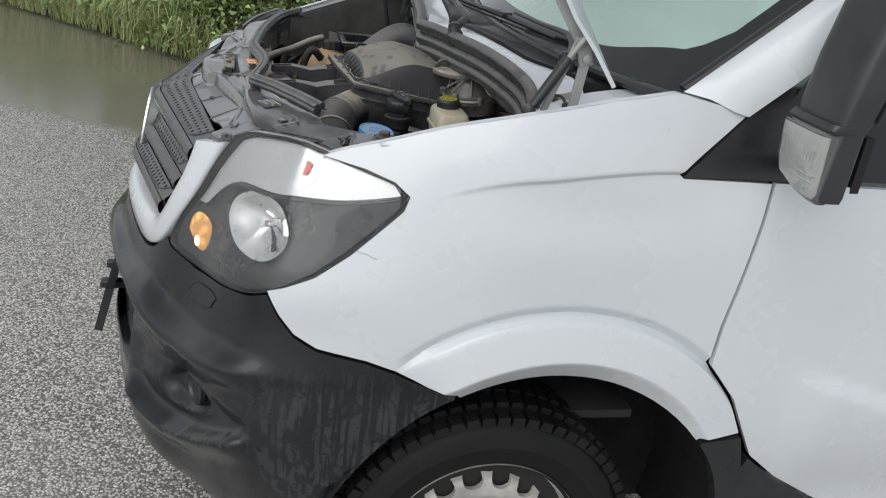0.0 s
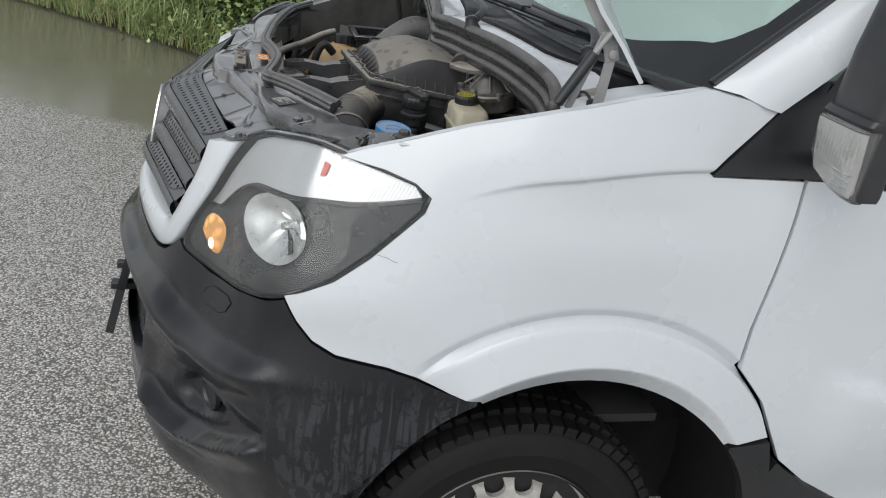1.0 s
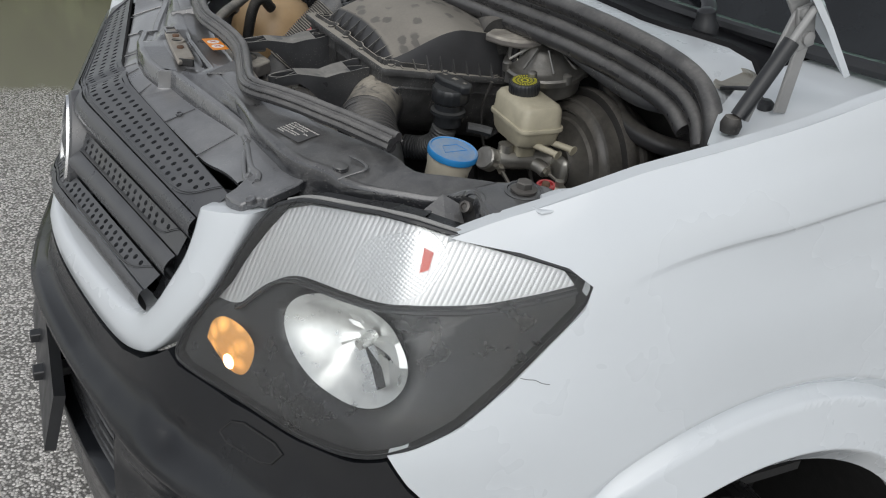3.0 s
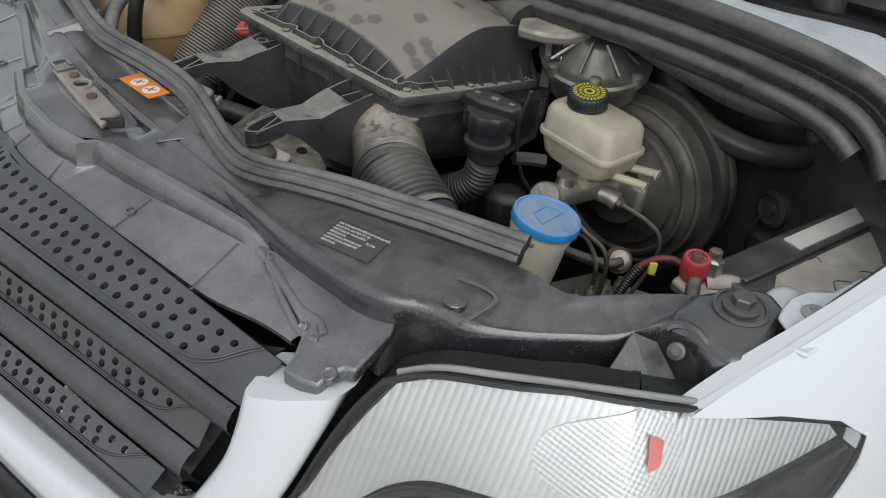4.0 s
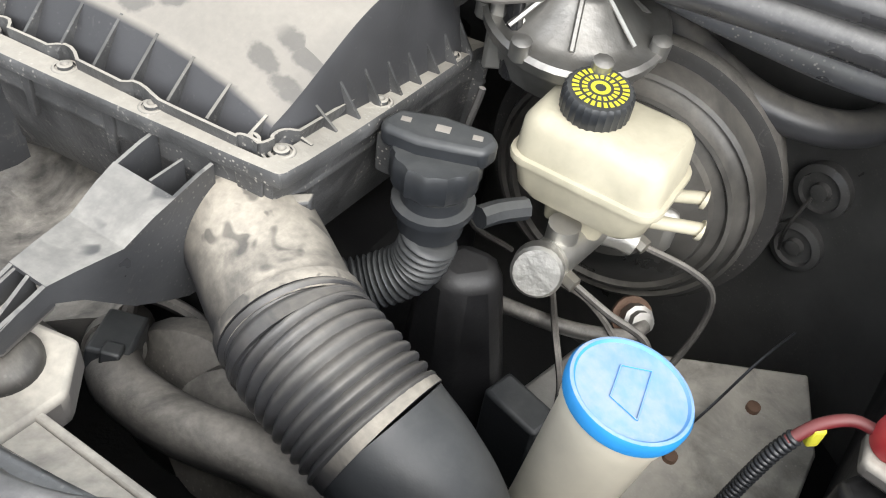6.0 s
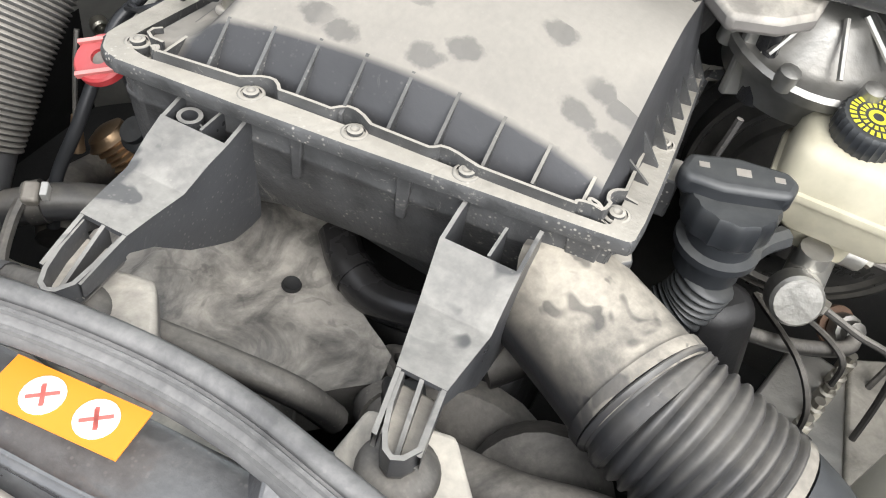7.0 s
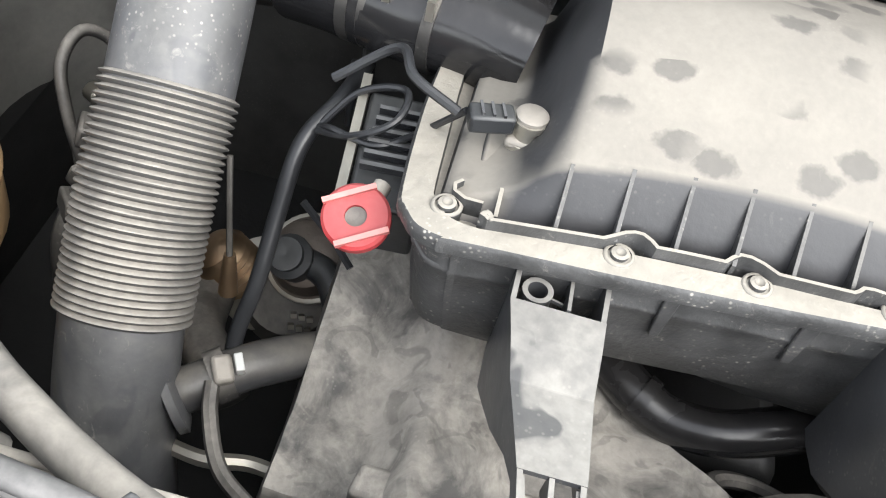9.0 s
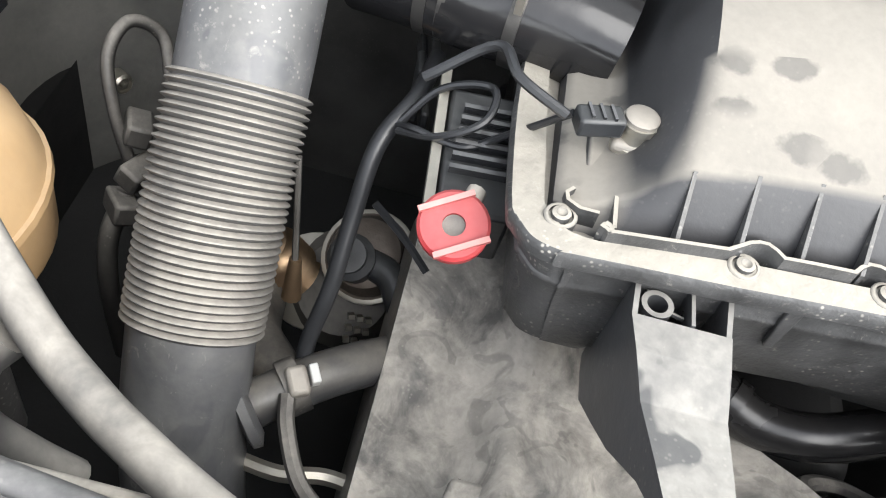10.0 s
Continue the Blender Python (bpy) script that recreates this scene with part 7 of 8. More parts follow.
for x, y, z, R in ((1.266, -0.590, 1.155, 0.013), (1.270, -0.567, 1.025, 0.028), (1.268, -0.570, 0.955, 0.027), (1.185, 0.56, 0.81, 0.012)):
    n_ = Vector((-0.96, 0.28, 0.05)) if y < 0 else Vector((-0.5, -0.8, 0.1))
    Geo().lathe([(R, -0.012), (R, 0.004), (R * 0.75, 0.007), (R * 0.7, 0.002), (R * 0.35, 0.002), (R * 0.3, 0.008), (0.001, 0.009)], Vector((x, y, z)) + n_ * 0.004, n_, 20).part("grommet" if R > 0.02 else "wall_bolt", BAYWALL if R > 0.02 else STEEL, van)
Geo().tube([(1.215, -0.36, 1.180), (1.200, -0.405, 1.158), (1.190, -0.450, 1.142), (1.188, -0.495, 1.131), (1.204, -0.540, 1.124), (1.236, -0.572, 1.120), (1.285, -0.592, 1.118)], 0.0165, 14, 6).part("cable_sleeve", DUCT, van, "thick black cable sleeve")
Geo().tube([(1.255, -0.56, 1.02), (1.245, -0.553, 0.985), (1.248, -0.556, 0.955)], 0.002, 6, 5).part("thin_wire", HOSE, van)
g = Geo()
g.box((1.0, 0, 0.62), (0.85, 1.7, 0.02)).part("bay_floor", WASTE, van, "dark oily bay floor")
g = Geo()
g.box((0.60, 0, 0.80), (0.05, 1.1, 0.58)).part("radiator", WASTE, van, "dark radiator core")

eng = thing("engine_block", (1.0, -0.05, 0.65), "dark engine block deep in the bay", "engine")
Geo().box((1.04, -0.08, 0.78), (0.36, 0.34, 0.30)).part("block", BLACK, eng, "dark block", bevel=0.02)
Geo().box((1.13, -0.05, 1.0), (0.26, 0.26, 0.10)).part("head_cover", BLACK, eng, "black cylinder head cover", bevel=0.015)
Geo().lathe([(0.05, 0), (0.075, 0.01), (0.075, 0.03), (0.05, 0.045), (0.02, 0.05)], (0.80, -0.23, 0.93), (-1, -0.2, 0.3), 24).part("pulley", HOSE, eng, "black pulley")
Geo().lathe([(0.04, 0), (0.052, 0.008), (0.052, 0.03), (0.035, 0.036)], (0.77, -0.30, 0.98), (-0.8, -0.2, 0.6), 22).part("pump", HOSE, eng, "black pump body")

# carrier behind the seal
car = thing("radiator_carrier", (0.67, 0, 1.05), "dusty radiator carrier beam", "carrier")
Geo().box((0.622, 0.05, 1.108), (0.045, 0.9, 0.028)).part("beam", CARRIER, car, "beige dusty beam", bevel=0.004)
Geo().box((0.644, 0.05, 1.117), (0.006, 0.9, 0.014)).part("lip", CARRIER, car, "raised lip of the beam", bevel=0.002)
# no cut in the beam: a thin dark bar carries the slot's shade
Geo().box((0.626, 0.061, 1.1222), (0.007, 0.016, 0.0008)).part("slot", WASTE, car, "dark bar for the shade in a slot")
for y in (-0.232, -0.034):
    Geo().prism([(0.61, y - 0.04), (0.66, y - 0.045), (0.69, y - 0.02), (0.68, y + 0.03), (0.62, y + 0.035)], 1.10, 1.126).part("seat", CARRIER, car, "dusty mounting seat", bevel=0.004)

# engine front cover under the box
cov = thing("engine_cover", (0.79, -0.03, 0.95), "moulded black engine cover covered with blotchy dust", "engine cover")
def cover_z(x, y):
    z = 1.002 + 0.012 * smooth01((-0.09 - y) / 0.08) - 0.040 * smooth01((y - 0.015) / 0.10) + 0.38 * max(0.0, x - 0.79) * smooth01((y + 0.03) / 0.08)
    return z + 0.008 * smooth01((0.02 - abs(y - 0.035)) / 0.02) + 0.006 * noise.noise(Vector((x * 24, y * 24, 3))) + 0.0035 * noise.noise(Vector((x * 60, y * 60, 7)))


g = Geo()
rows = []
for x in np.linspace(0.730, 0.945, 26):
    y0 = float(np.interp(x, (0.730, 0.735, 0.765, 0.791, 0.812, 0.871, 0.945), (-0.125, -0.135, -0.173, -0.167, -0.132, -0.078, -0.06)))
    row = [Vector((x, y, cover_z(x, y))) for y in np.linspace(y0, 0.122, 40)]
    rows.append([row[0] + Vector((0, 0, -0.05)), *row, row[-1] + Vector((0, 0.006, -0.03)), row[-1] + Vector((0, 0.010, -0.08))])
g.grid([[p + Vector((-0.006, 0, -0.060 if k else -0.045)) for k, p in enumerate(rows[0])], [p + Vector((-0.003, 0, -0.004)) for p in rows[0]], *rows]).part("shell", COVER, cov, "dust-blotched plastic shell", smooth=50, thick=0.004)
Geo().lathe([(0.008, 0.0), (0.007, 0.003), (0.004, 0.001), (0.001, 0.001)], (0.813, -0.067, cover_z(0.813, -0.067) + 0.001), (0, -0.1, 1), 16).part("dimple", WASTE, cov)
Geo().lathe([(0.0125, -0.02), (0.0125, 0.001), (0.010, 0.001), (0.010, -0.02)], (0.733, 0.052, 0.985), (-1, 0, 0.5), 18).part("fixing_hole", WASTE, cov, "dark fixing hole")
Geo().prism([(0.726, 0.035), (0.750, 0.040), (0.750, 0.064), (0.726, 0.068)], 0.95, 0.998).part("rib_block", COVER, cov, bevel=0.004)

# hoses at the front of the engine
hos = thing("coolant_hose", (0.72, -0.25, 1.0), "thick black coolant hose", "hose")
Geo().tube([(0.785, -0.160, 0.975), (0.768, -0.172, 0.992), (0.752, -0.186, 1.004), (0.735, -0.205, 1.015), (0.722, -0.235, 1.025), (0.720, -0.29, 1.033), (0.732, -0.350, 1.036), (0.742, -0.42, 1.02), (0.74, -0.47, 0.97)], 0.020, 18, 8).part("hose", HOSE, hos, "black rubber hose")
Geo().tube([(0.757, -0.181, 1.001), (0.748, -0.190, 1.007)], 0.0228, 20, 2).part("clip", HOSE, hos)
h2 = thing("charge_pipe", (0.80, -0.17, 1.0), "glossy black charge pipe under the filter box", "pipe")
Geo().tube([(0.868, -0.075, 1.020), (0.845, -0.098, 1.018), (0.832, -0.125, 1.014), (0.828, -0.160, 1.020), (0.838, -0.200, 1.030), (0.86, -0.25, 1.03)], 0.0165, 18, 8).part("pipe", GLOSSBLACK, h2, "smooth glossy black pipe")
Geo().tube([(0.842, -0.102, 1.0178), (0.838, -0.110, 1.0168)], 0.0180, 18, 1).part("bead", GLOSSBLACK, h2)
h3 = thing("low_hose", (0.69, 0.02, 1.03), "dusty hose lying along the carrier", "hose")
Geo().tube([(0.668, 0.10, 1.06), (0.672, 0.04, 1.078), (0.678, -0.03, 1.083), (0.688, -0.10, 1.08), (0.70, -0.145, 1.065), (0.715, -0.165, 1.03)], 0.010, 10, 7).part("hose", HOSE, h3, "grey hose")
for p0, p1 in (((0.676, -0.01, 1.0825), (0.678, -0.025, 1.083)), ((0.670, 0.065, 1.070), (0.671, 0.052, 1.074))):
    Geo().tube([p0, p1], 0.0122, 14, 2).part("clip", SEAL, h3, "black hose clip")
plug = thing("wiring_plug", (0.74, -0.19, 1.02), "black wiring plug between the covers", "plug")
Geo().box((0.745, -0.20, 1.025), (0.05, 0.03, 0.022), (10, 15, 30)).part("body", CAP, plug, bevel=0.003)
Geo().box((0.73, -0.215, 1.04), (0.014, 0.014, 0.012), (10, 15, 30)).part("lock", CAP, plug, bevel=0.002)
Geo().tube([(0.76, -0.19, 1.02), (0.80, -0.16, 1.0), (0.82, -0.2, 0.98), (0.80, -0.26, 0.98)], 0.006, 8, 6).part("wire", HOSE, plug)

# ---- far side: corrugated turbo hose, pipes, dipstick, tank ----
th = thing("turbo_hose", (0.85, 0.24, 0.95), "grey corrugated turbo hose between smooth dusty pipes", "turbo hose")
Geo().ribbed([(0.906, 0.249, 1.119), (0.852, 0.247, 1.066), (0.799, 0.244, 1.007)], 0.0450, 0.0042, 0.0050, 44).part("bellows", BELLOWS, th, "grey corrugated section")
Geo().tube([(0.803, 0.2445, 1.012), (0.765, 0.238, 0.962), (0.735, 0.230, 0.90), (0.718, 0.222, 0.80), (0.715, 0.22, 0.72)], 0.0405, 32, 6).part("lower_pipe", PIPE, th, "smooth lower pipe with dust specks")
Geo().tube([(0.900, 0.249, 1.113), (0.935, 0.251, 1.148), (0.975, 0.255, 1.182), (1.02, 0.262, 1.205), (1.06, 0.26, 1.20)], 0.0415, 32, 7).part("upper_pipe", PIPE, th, "smooth upper pipe with a moulded seam")
Geo().tube([(0.935, 0.292, 1.158), (0.928, 0.270, 1.178), (0.926, 0.245, 1.186)], 0.0028, 8, 6).part("moulded_seam", PIPE, th)
Geo().tube([(1.02, 0.20, 1.155), (1.008, 0.165, 1.162), (0.995, 0.12, 1.165), (0.99, 0.07, 1.165), (0.985, 0.03, 1.16)], 0.0385, 30, 6).part("cross_pipe", GLOSSBLACK, th, "black cross pipe")
for y in (0.150, 0.135, 0.092):
    Geo().tube([(0.9985 + 0.2 * (y - 0.12), y + 0.004, 1.165), (0.997 + 0.2 * (y - 0.12), y - 0.004, 1.165)], 0.0405, 30, 1).part("clamp", HOSE, th)
for x, y in ((0.966, 0.128), (0.958, 0.098)):
    Geo().box((x, y, 1.192), (0.012, 0.005, 0.014)).part("clip", STEEL, th)
ch = thing("breather_pipe", (0.78, 0.16, 0.98), "black breather pipe with a pale clip", "pipe")
Geo().tube([(0.772, 0.208, 0.960), (0.783, 0.192, 0.966), (0.812, 0.156, 0.970), (0.846, 0.116, 0.955), (0.88, 0.08, 0.92)], 0.0165, 18, 6).part("pipe", DUCT, ch, "black breather pipe")
Geo().lathe([(0.020, -0.004), (0.027, -0.002), (0.028, 0.004), (0.020, 0.008)], (0.774, 0.204, 0.962), (0.6, -0.75, 0.2), 22).part("flange", PIPE, ch, "dusty round flange")
Geo().tube([(0.792, 0.181, 0.969), (0.800, 0.171, 0.9715)], 0.0195, 18, 2).part("collar", HOSE, ch)
Geo().box((0.790, 0.172, 0.988), (0.020, 0.014, 0.012), (0, -15, 30)).part("clip_body", LATCH, ch, "grey plug body", bevel=0.003)
Geo().box((0.797, 0.163, 0.990), (0.013, 0.006, 0.011), (0, -15, 30)).part("clip", PRINT, ch, "pale clip", bevel=0.001)
Geo().tube([(0.782, 0.176, 0.984), (0.762, 0.170, 0.976), (0.732, 0.152, 0.968), (0.715, 0.125, 0.962), (0.70, 0.10, 0.965)], 0.0055, 8, 6).part("wire", HOSE, ch)
Geo().tube([(0.755, 0.20, 0.93), (0.750, 0.17, 0.935), (0.757, 0.14, 0.932), (0.752, 0.11, 0.936)], 0.006, 8, 6).part("steel_line", STEEL, ch, "small steel line")
Geo().tube([(0.70, 0.19, 0.94), (0.71, 0.155, 0.945), (0.705, 0.12, 0.95), (0.69, 0.09, 0.95)], 0.006, 8, 6).part("low_wire", TRIM, ch)

dip = thing("fluid_cap", (0.824, 0.097, 1.12), "red round dipstick cap with a dusty face", "dipstick cap")
DM = Matrix.Translation((0.827, 0.103, 1.131)) @ turn_to((-0.45, 0.05, 0.9))
g = Geo()
prof = [(0.0065, 0.005), (0.0065, -0.005), (0.0185, -0.005), (0.0203, -0.003), (0.0203, 0.003), (0.0185, 0.005), (0.009, 0.0052)]
g.grid([[DM @ Vector((r_ * math.cos(a), r_ * math.sin(a), h)) for a in np.linspace(0, 2 * math.pi, 32, endpoint=False)] for r_, h in prof + [prof[0]]], True)
g.part("cap", RED, dip, "red plastic disc")
for sgn in (-1, 1):
    Geo().prism([(-0.016, sgn * 0.0135 - 0.0016), (0.016, sgn * 0.0135 - 0.0016), (0.016, sgn * 0.0135 + 0.0016), (-0.016, sgn * 0.0135 + 0.0016)], 0.003, 0.008, DM @ pose(0, 0, 0, 0, 0, 37)).part("grip_rib", PALERED, dip, "dusty raised grip")
Geo().lathe([(0.0066, 0.0), (0.0066, 0.002), (0.001, 0.001)], DM @ Vector((0, 0, 0)), (-0.45, 0.05, 0.9), 12).part("centre", HOSE, dip)
Geo().tube([(0.836, 0.099, 1.128), (0.846, 0.097, 1.132), (0.855, 0.095, 1.134)], 0.0058, 10, 3).part("stem", CARRIER, dip, "dusty stem")

ecu = thing("injector_module", (0.89, 0.095, 1.09), "dark finned module beside the filter box", "module")
Geo().box((0.90, 0.098, 1.10), (0.09, 0.045, 0.05), (0, -10, 6)).part("case", CAP, ecu, "dark plastic case", bevel=0.003)
for k in range(6):
    Geo().box((0.875 + 0.009 * k, 0.096, 1.128 + 0.0015 * k), (0.003, 0.036, 0.006), (0, -10, 6)).part("fin", BAY, ecu)
Geo().box((0.90, 0.125, 1.122), (0.10, 0.006, 0.012), (0, -10, 6)).part("rail", STEEL, ecu, "grey rail")

alt = thing("alternator", (0.95, 0.18, 0.85), "alternator with brown ribbed pulley", "alternator")
Geo().lathe([(0.02, 0.0), (0.046, 0.0), (0.052, 0.012), (0.052, 0.06), (0.04, 0.075)], (0.985, 0.165, 0.83), (-0.6, 0.1, 0.8), 30).part("body", BOOST, alt, "dark alternator body")
Geo().lathe([(0.028, 0.0), (0.034, 0.004), (0.034, 0.022), (0.037, 0.024), (0.037, 0.030), (0.033, 0.032), (0.028, 0.046), (0.016, 0.052)], (0.955, 0.152, 0.915), (-0.5, 0.15, 0.85), 32).part("thermostat", RUSTY, alt, "brown-grey thermostat body")
Geo().lathe([(0.036, 0.024), (0.0385, 0.025), (0.0385, 0.030), (0.036, 0.031)], (0.955, 0.152, 0.915), (-0.5, 0.15, 0.85), 32).part("clamp_ring", STEEL, alt, "bright clamp ring")
Geo().lathe([(0.010, -0.03)] + [q_ for k in range(6) for q_ in ((0.026, -0.016 + 0.0065 * k), (0.022, -0.013 + 0.0065 * k))] + [(0.020, 0.026), (0.010, 0.03), (0.003, 0.031)], (0.945, 0.226, 0.895), (-0.15, 0.55, 0.8), 30).part("pulley", COPPER, alt, "brown ribbed pulley")
Geo().lathe([(0.004, 0.004), (0.02, 0.003), (0.040, -0.002), (0.043, 0.002), (0.042, 0.006), (0.030, 0.010)], (0.952, 0.198, 0.872), (-0.55, 0.15, 0.8), 32).part("cover", STEEL, alt, "bright dished cover")
Geo().lathe([(0.017, -0.016), (0.0185, 0.006), (0.0135, 0.010), (0.0135, 0.016), (0.006, 0.017), (0.001, 0.015)], (0.916, 0.166, 0.964), (-0.5, 0.15, 0.85), 18).part("plug", CAP, alt, "black plug")
Geo().tube([(0.925, 0.160, 0.955), (0.915, 0.135, 0.955), (0.895, 0.12, 0.945)], 0.012, 12, 4).part("lead", CAP, alt)
Geo().tube([(0.92, 0.235, 0.88), (0.87, 0.225, 0.90), (0.835, 0.20, 0.915), (0.81, 0.18, 0.91)], 0.020, 12, 5).part("housing_arm", HOSE, alt, "dark curved housing")
for k in range(9):
    Geo().box((0.905 - 0.006 * (k % 3), 0.158 - 0.007 * (k // 3), 0.905 - 0.008 * (k % 3)), (0.006, 0.005, 0.004), (0, 35, 20)).part("chain_link", STEEL, alt)

wl_ = thing("wiring_loom", (0.87, 0.17, 1.05), "black taped wiring loom hanging across the bay", "wiring loom")
Geo().tube([(0.99, 0.14, 1.11), (0.94, 0.145, 1.115), (0.905, 0.16, 1.10), (0.875, 0.165, 1.06), (0.845, 0.168, 1.02), (0.82, 0.175, 0.98), (0.80, 0.17, 0.94)], 0.006, 10, 7).part("trunk", TRIM, wl_, "taped black trunk")
Geo().tube([(0.915, 0.152, 1.11), (0.90, 0.14, 1.125), (0.89, 0.11, 1.13), (0.895, 0.09, 1.14), (0.872, 0.058, 1.192)], 0.0023, 8, 7).part("branch", TRIM, wl_)
Geo().tube([(0.915, 0.152, 1.11), (0.93, 0.13, 1.135), (0.925, 0.10, 1.15), (0.90, 0.10, 1.145), (0.893, 0.125, 1.13), (0.905, 0.15, 1.115)], 0.0025, 8, 7).part("loop", TRIM, wl_)
Geo().tube([(0.905, 0.21, 1.07), (0.89, 0.205, 1.04), (0.875, 0.20, 1.0)], 0.0024, 8, 5).part("probe_lead", HOSE, wl_)
Geo().tube([(0.876, 0.20, 1.0), (0.868, 0.199, 0.965)], lambda t: 0.0045 + 0.003 * t, 10, 3).part("probe", COPPER, wl_, "brown probe")
Geo().tube([(0.90, 0.155, 1.05), (0.885, 0.13, 1.04), (0.87, 0.11, 1.03)], 0.003, 6, 5).part("thin_wire", TRIM, wl_)

brk = thing("loom_bracket", (1.02, 0.13, 1.0), "black plastic loom bracket with a square hole", "bracket")
g = Geo()
for c_, s_ in (((1.035, 0.150, 1.10), (0.10, 0.006, 0.020)), ((1.035, 0.150, 1.05), (0.10, 0.006, 0.020)), ((0.995, 0.150, 1.075), (0.022, 0.006, 0.05)), ((1.06, 0.150, 1.075), (0.05, 0.006, 0.05))):
    g.box(c_, s_, (0, 0, 12))
g.part("plate", CAP, brk, "pierced black plate", bevel=0.002)
Geo().box((1.065, 0.128, 1.112), (0.045, 0.032, 0.024), (0, 0, 12)).part("clip_block", CAP, brk, "black clip block", bevel=0.003)
for k in range(4):
    Geo().box((1.050 + 0.010 * k, 0.128, 1.1255), (0.003, 0.026, 0.004), (0, 0, 12)).part("rib", BAY, brk)
bh = thing("heater_hose", (1.12, 0.2, 1.05), "soft dusty heater hose across the bulkhead", "hose")
Geo().tube([(1.14, 0.33, 1.03), (1.13, 0.27, 1.055), (1.12, 0.20, 1.07), (1.10, 0.13, 1.085), (1.09, 0.08, 1.08)], 0.021, 16, 7).part("hose", HOSE, bh, "grey rubber hose")
cnx = thing("connector_bundle", (0.99, 0.345, 1.0), "grey wiring connectors bundled beside the turbo hose", "connectors")
Geo().tube([(0.985, 0.33, 1.02), (1.01, 0.345, 1.045), (1.0, 0.365, 1.06), (0.975, 0.372, 1.045), (0.955, 0.362, 1.01), (0.945, 0.35, 0.97)], 0.005, 10, 7).part("taped_loop", HOSE, cnx, "grey taped loop of wire")
for c_, r_ in (((0.955, 0.345, 1.0), 25), ((0.935, 0.338, 0.975), -15), ((0.915, 0.345, 0.955), 40)):
    Geo().box(c_, (0.034, 0.020, 0.018), (20, 15, r_)).part("connector", HOSE, cnx, "dusty grey connector", bevel=0.003)
Geo().tube([(0.925, 0.345, 0.96), (0.90, 0.352, 0.93), (0.885, 0.35, 0.88), (0.88, 0.345, 0.80)], 0.008, 10, 5).part("lead", HOSE, cnx)

tank = thing("coolant_tank", (0.83, 0.43, 0.93), "tan translucent coolant tank with black cap", "coolant tank")
Geo().lathe([(0.03, -0.10), (0.07, -0.085), (0.095, -0.05), (0.103, -0.004), (0.106, -0.003), (0.106, 0.003), (0.103, 0.004), (0.098, 0.035), (0.08, 0.07), (0.05, 0.088), (0.036, 0.092), (0.034, 0.105)], (0.83, 0.462, 1.012), (0, 0.15, 1), 40).part("vessel", TANK, tank, "tan vessel with a moulded seam")
Geo().lathe([(0.036, 0.0), (0.042, 0.002), (0.042, 0.026), (0.038, 0.03), (0.001, 0.031)], (0.835, 0.482, 1.107), (0, 0.15, 1), 40, 16, 0.002).part("cap", CAP, tank, "black ribbed cap")
Geo().tube([(0.80, 0.37, 1.10), (0.775, 0.355, 1.125), (0.755, 0.35, 1.11), (0.74, 0.345, 1.05), (0.73, 0.34, 0.95)], 0.012, 12, 7).part("overflow_hose", HOSE, tank, "black overflow hose")
oh = thing("vent_hose", (0.70, 0.25, 1.1), "grey vent hose looped over the carrier", "hose")
Geo().tube([(0.80, 0.36, 1.165), (0.76, 0.34, 1.155), (0.704, 0.277, 1.14), (0.675, 0.236, 1.138), (0.658, 0.206, 1.138), (0.645, 0.18, 1.138), (0.632, 0.149, 1.138), (0.62, 0.11, 1.138), (0.612, 0.06, 1.136), (0.608, 0.0, 1.13)], 0.0105, 14, 8).part("hose", BELLOWS, oh, "grey hose")
Geo().tube([(0.70, 0.285, 1.128), (0.688, 0.30, 1.11), (0.68, 0.305, 1.07), (0.685, 0.29, 1.03), (0.69, 0.27, 1.0)], 0.011, 12, 6).part("loop", BELLOWS, oh)
tub = thing("cowl_tub", (0.95, 0.55, 1.05), "open black plastic tub on the far wing", "tub")
g = Geo()
P = [(0.88, 0.47), (1.02, 0.47), (1.02, 0.63), (0.88, 0.63)]
I = [(0.89, 0.48), (1.01, 0.48), (1.01, 0.62), (0.89, 0.62)]
g.grid([[Vector((*p, z)) for p in ring_] for ring_, z in ((P, 1.03), (P, 1.125), ([(0.872, 0.462), (1.028, 0.462), (1.028, 0.638), (0.872, 0.638)], 1.125), ([(0.872, 0.462), (1.028, 0.462), (1.028, 0.638), (0.872, 0.638)], 1.14), (I, 1.14), (I, 1.06))], True)
g.f.append((20, 21, 22, 23))
g.part("shell", BAY, tub, "black tub shell", bevel=0.004)

# ---- items behind the servo ----
pump = thing("steering_pump", (1.09, -0.33, 1.15), "silver domed pump with a pale bracket", "pump")
Geo().lathe([(0.03, -0.06), (0.060, -0.04), (0.064, -0.012), (0.072, -0.010), (0.074, 0.0), (0.070, 0.003), (0.060, 0.001), (0.050, 0.004), (0.026, 0.028), (0.018, 0.031), (0.001, 0.032)], (1.096, -0.347, 1.198), (-0.15, -0.1, 1), 40).part("dome", CAST, pump, "dark silver cast dome")
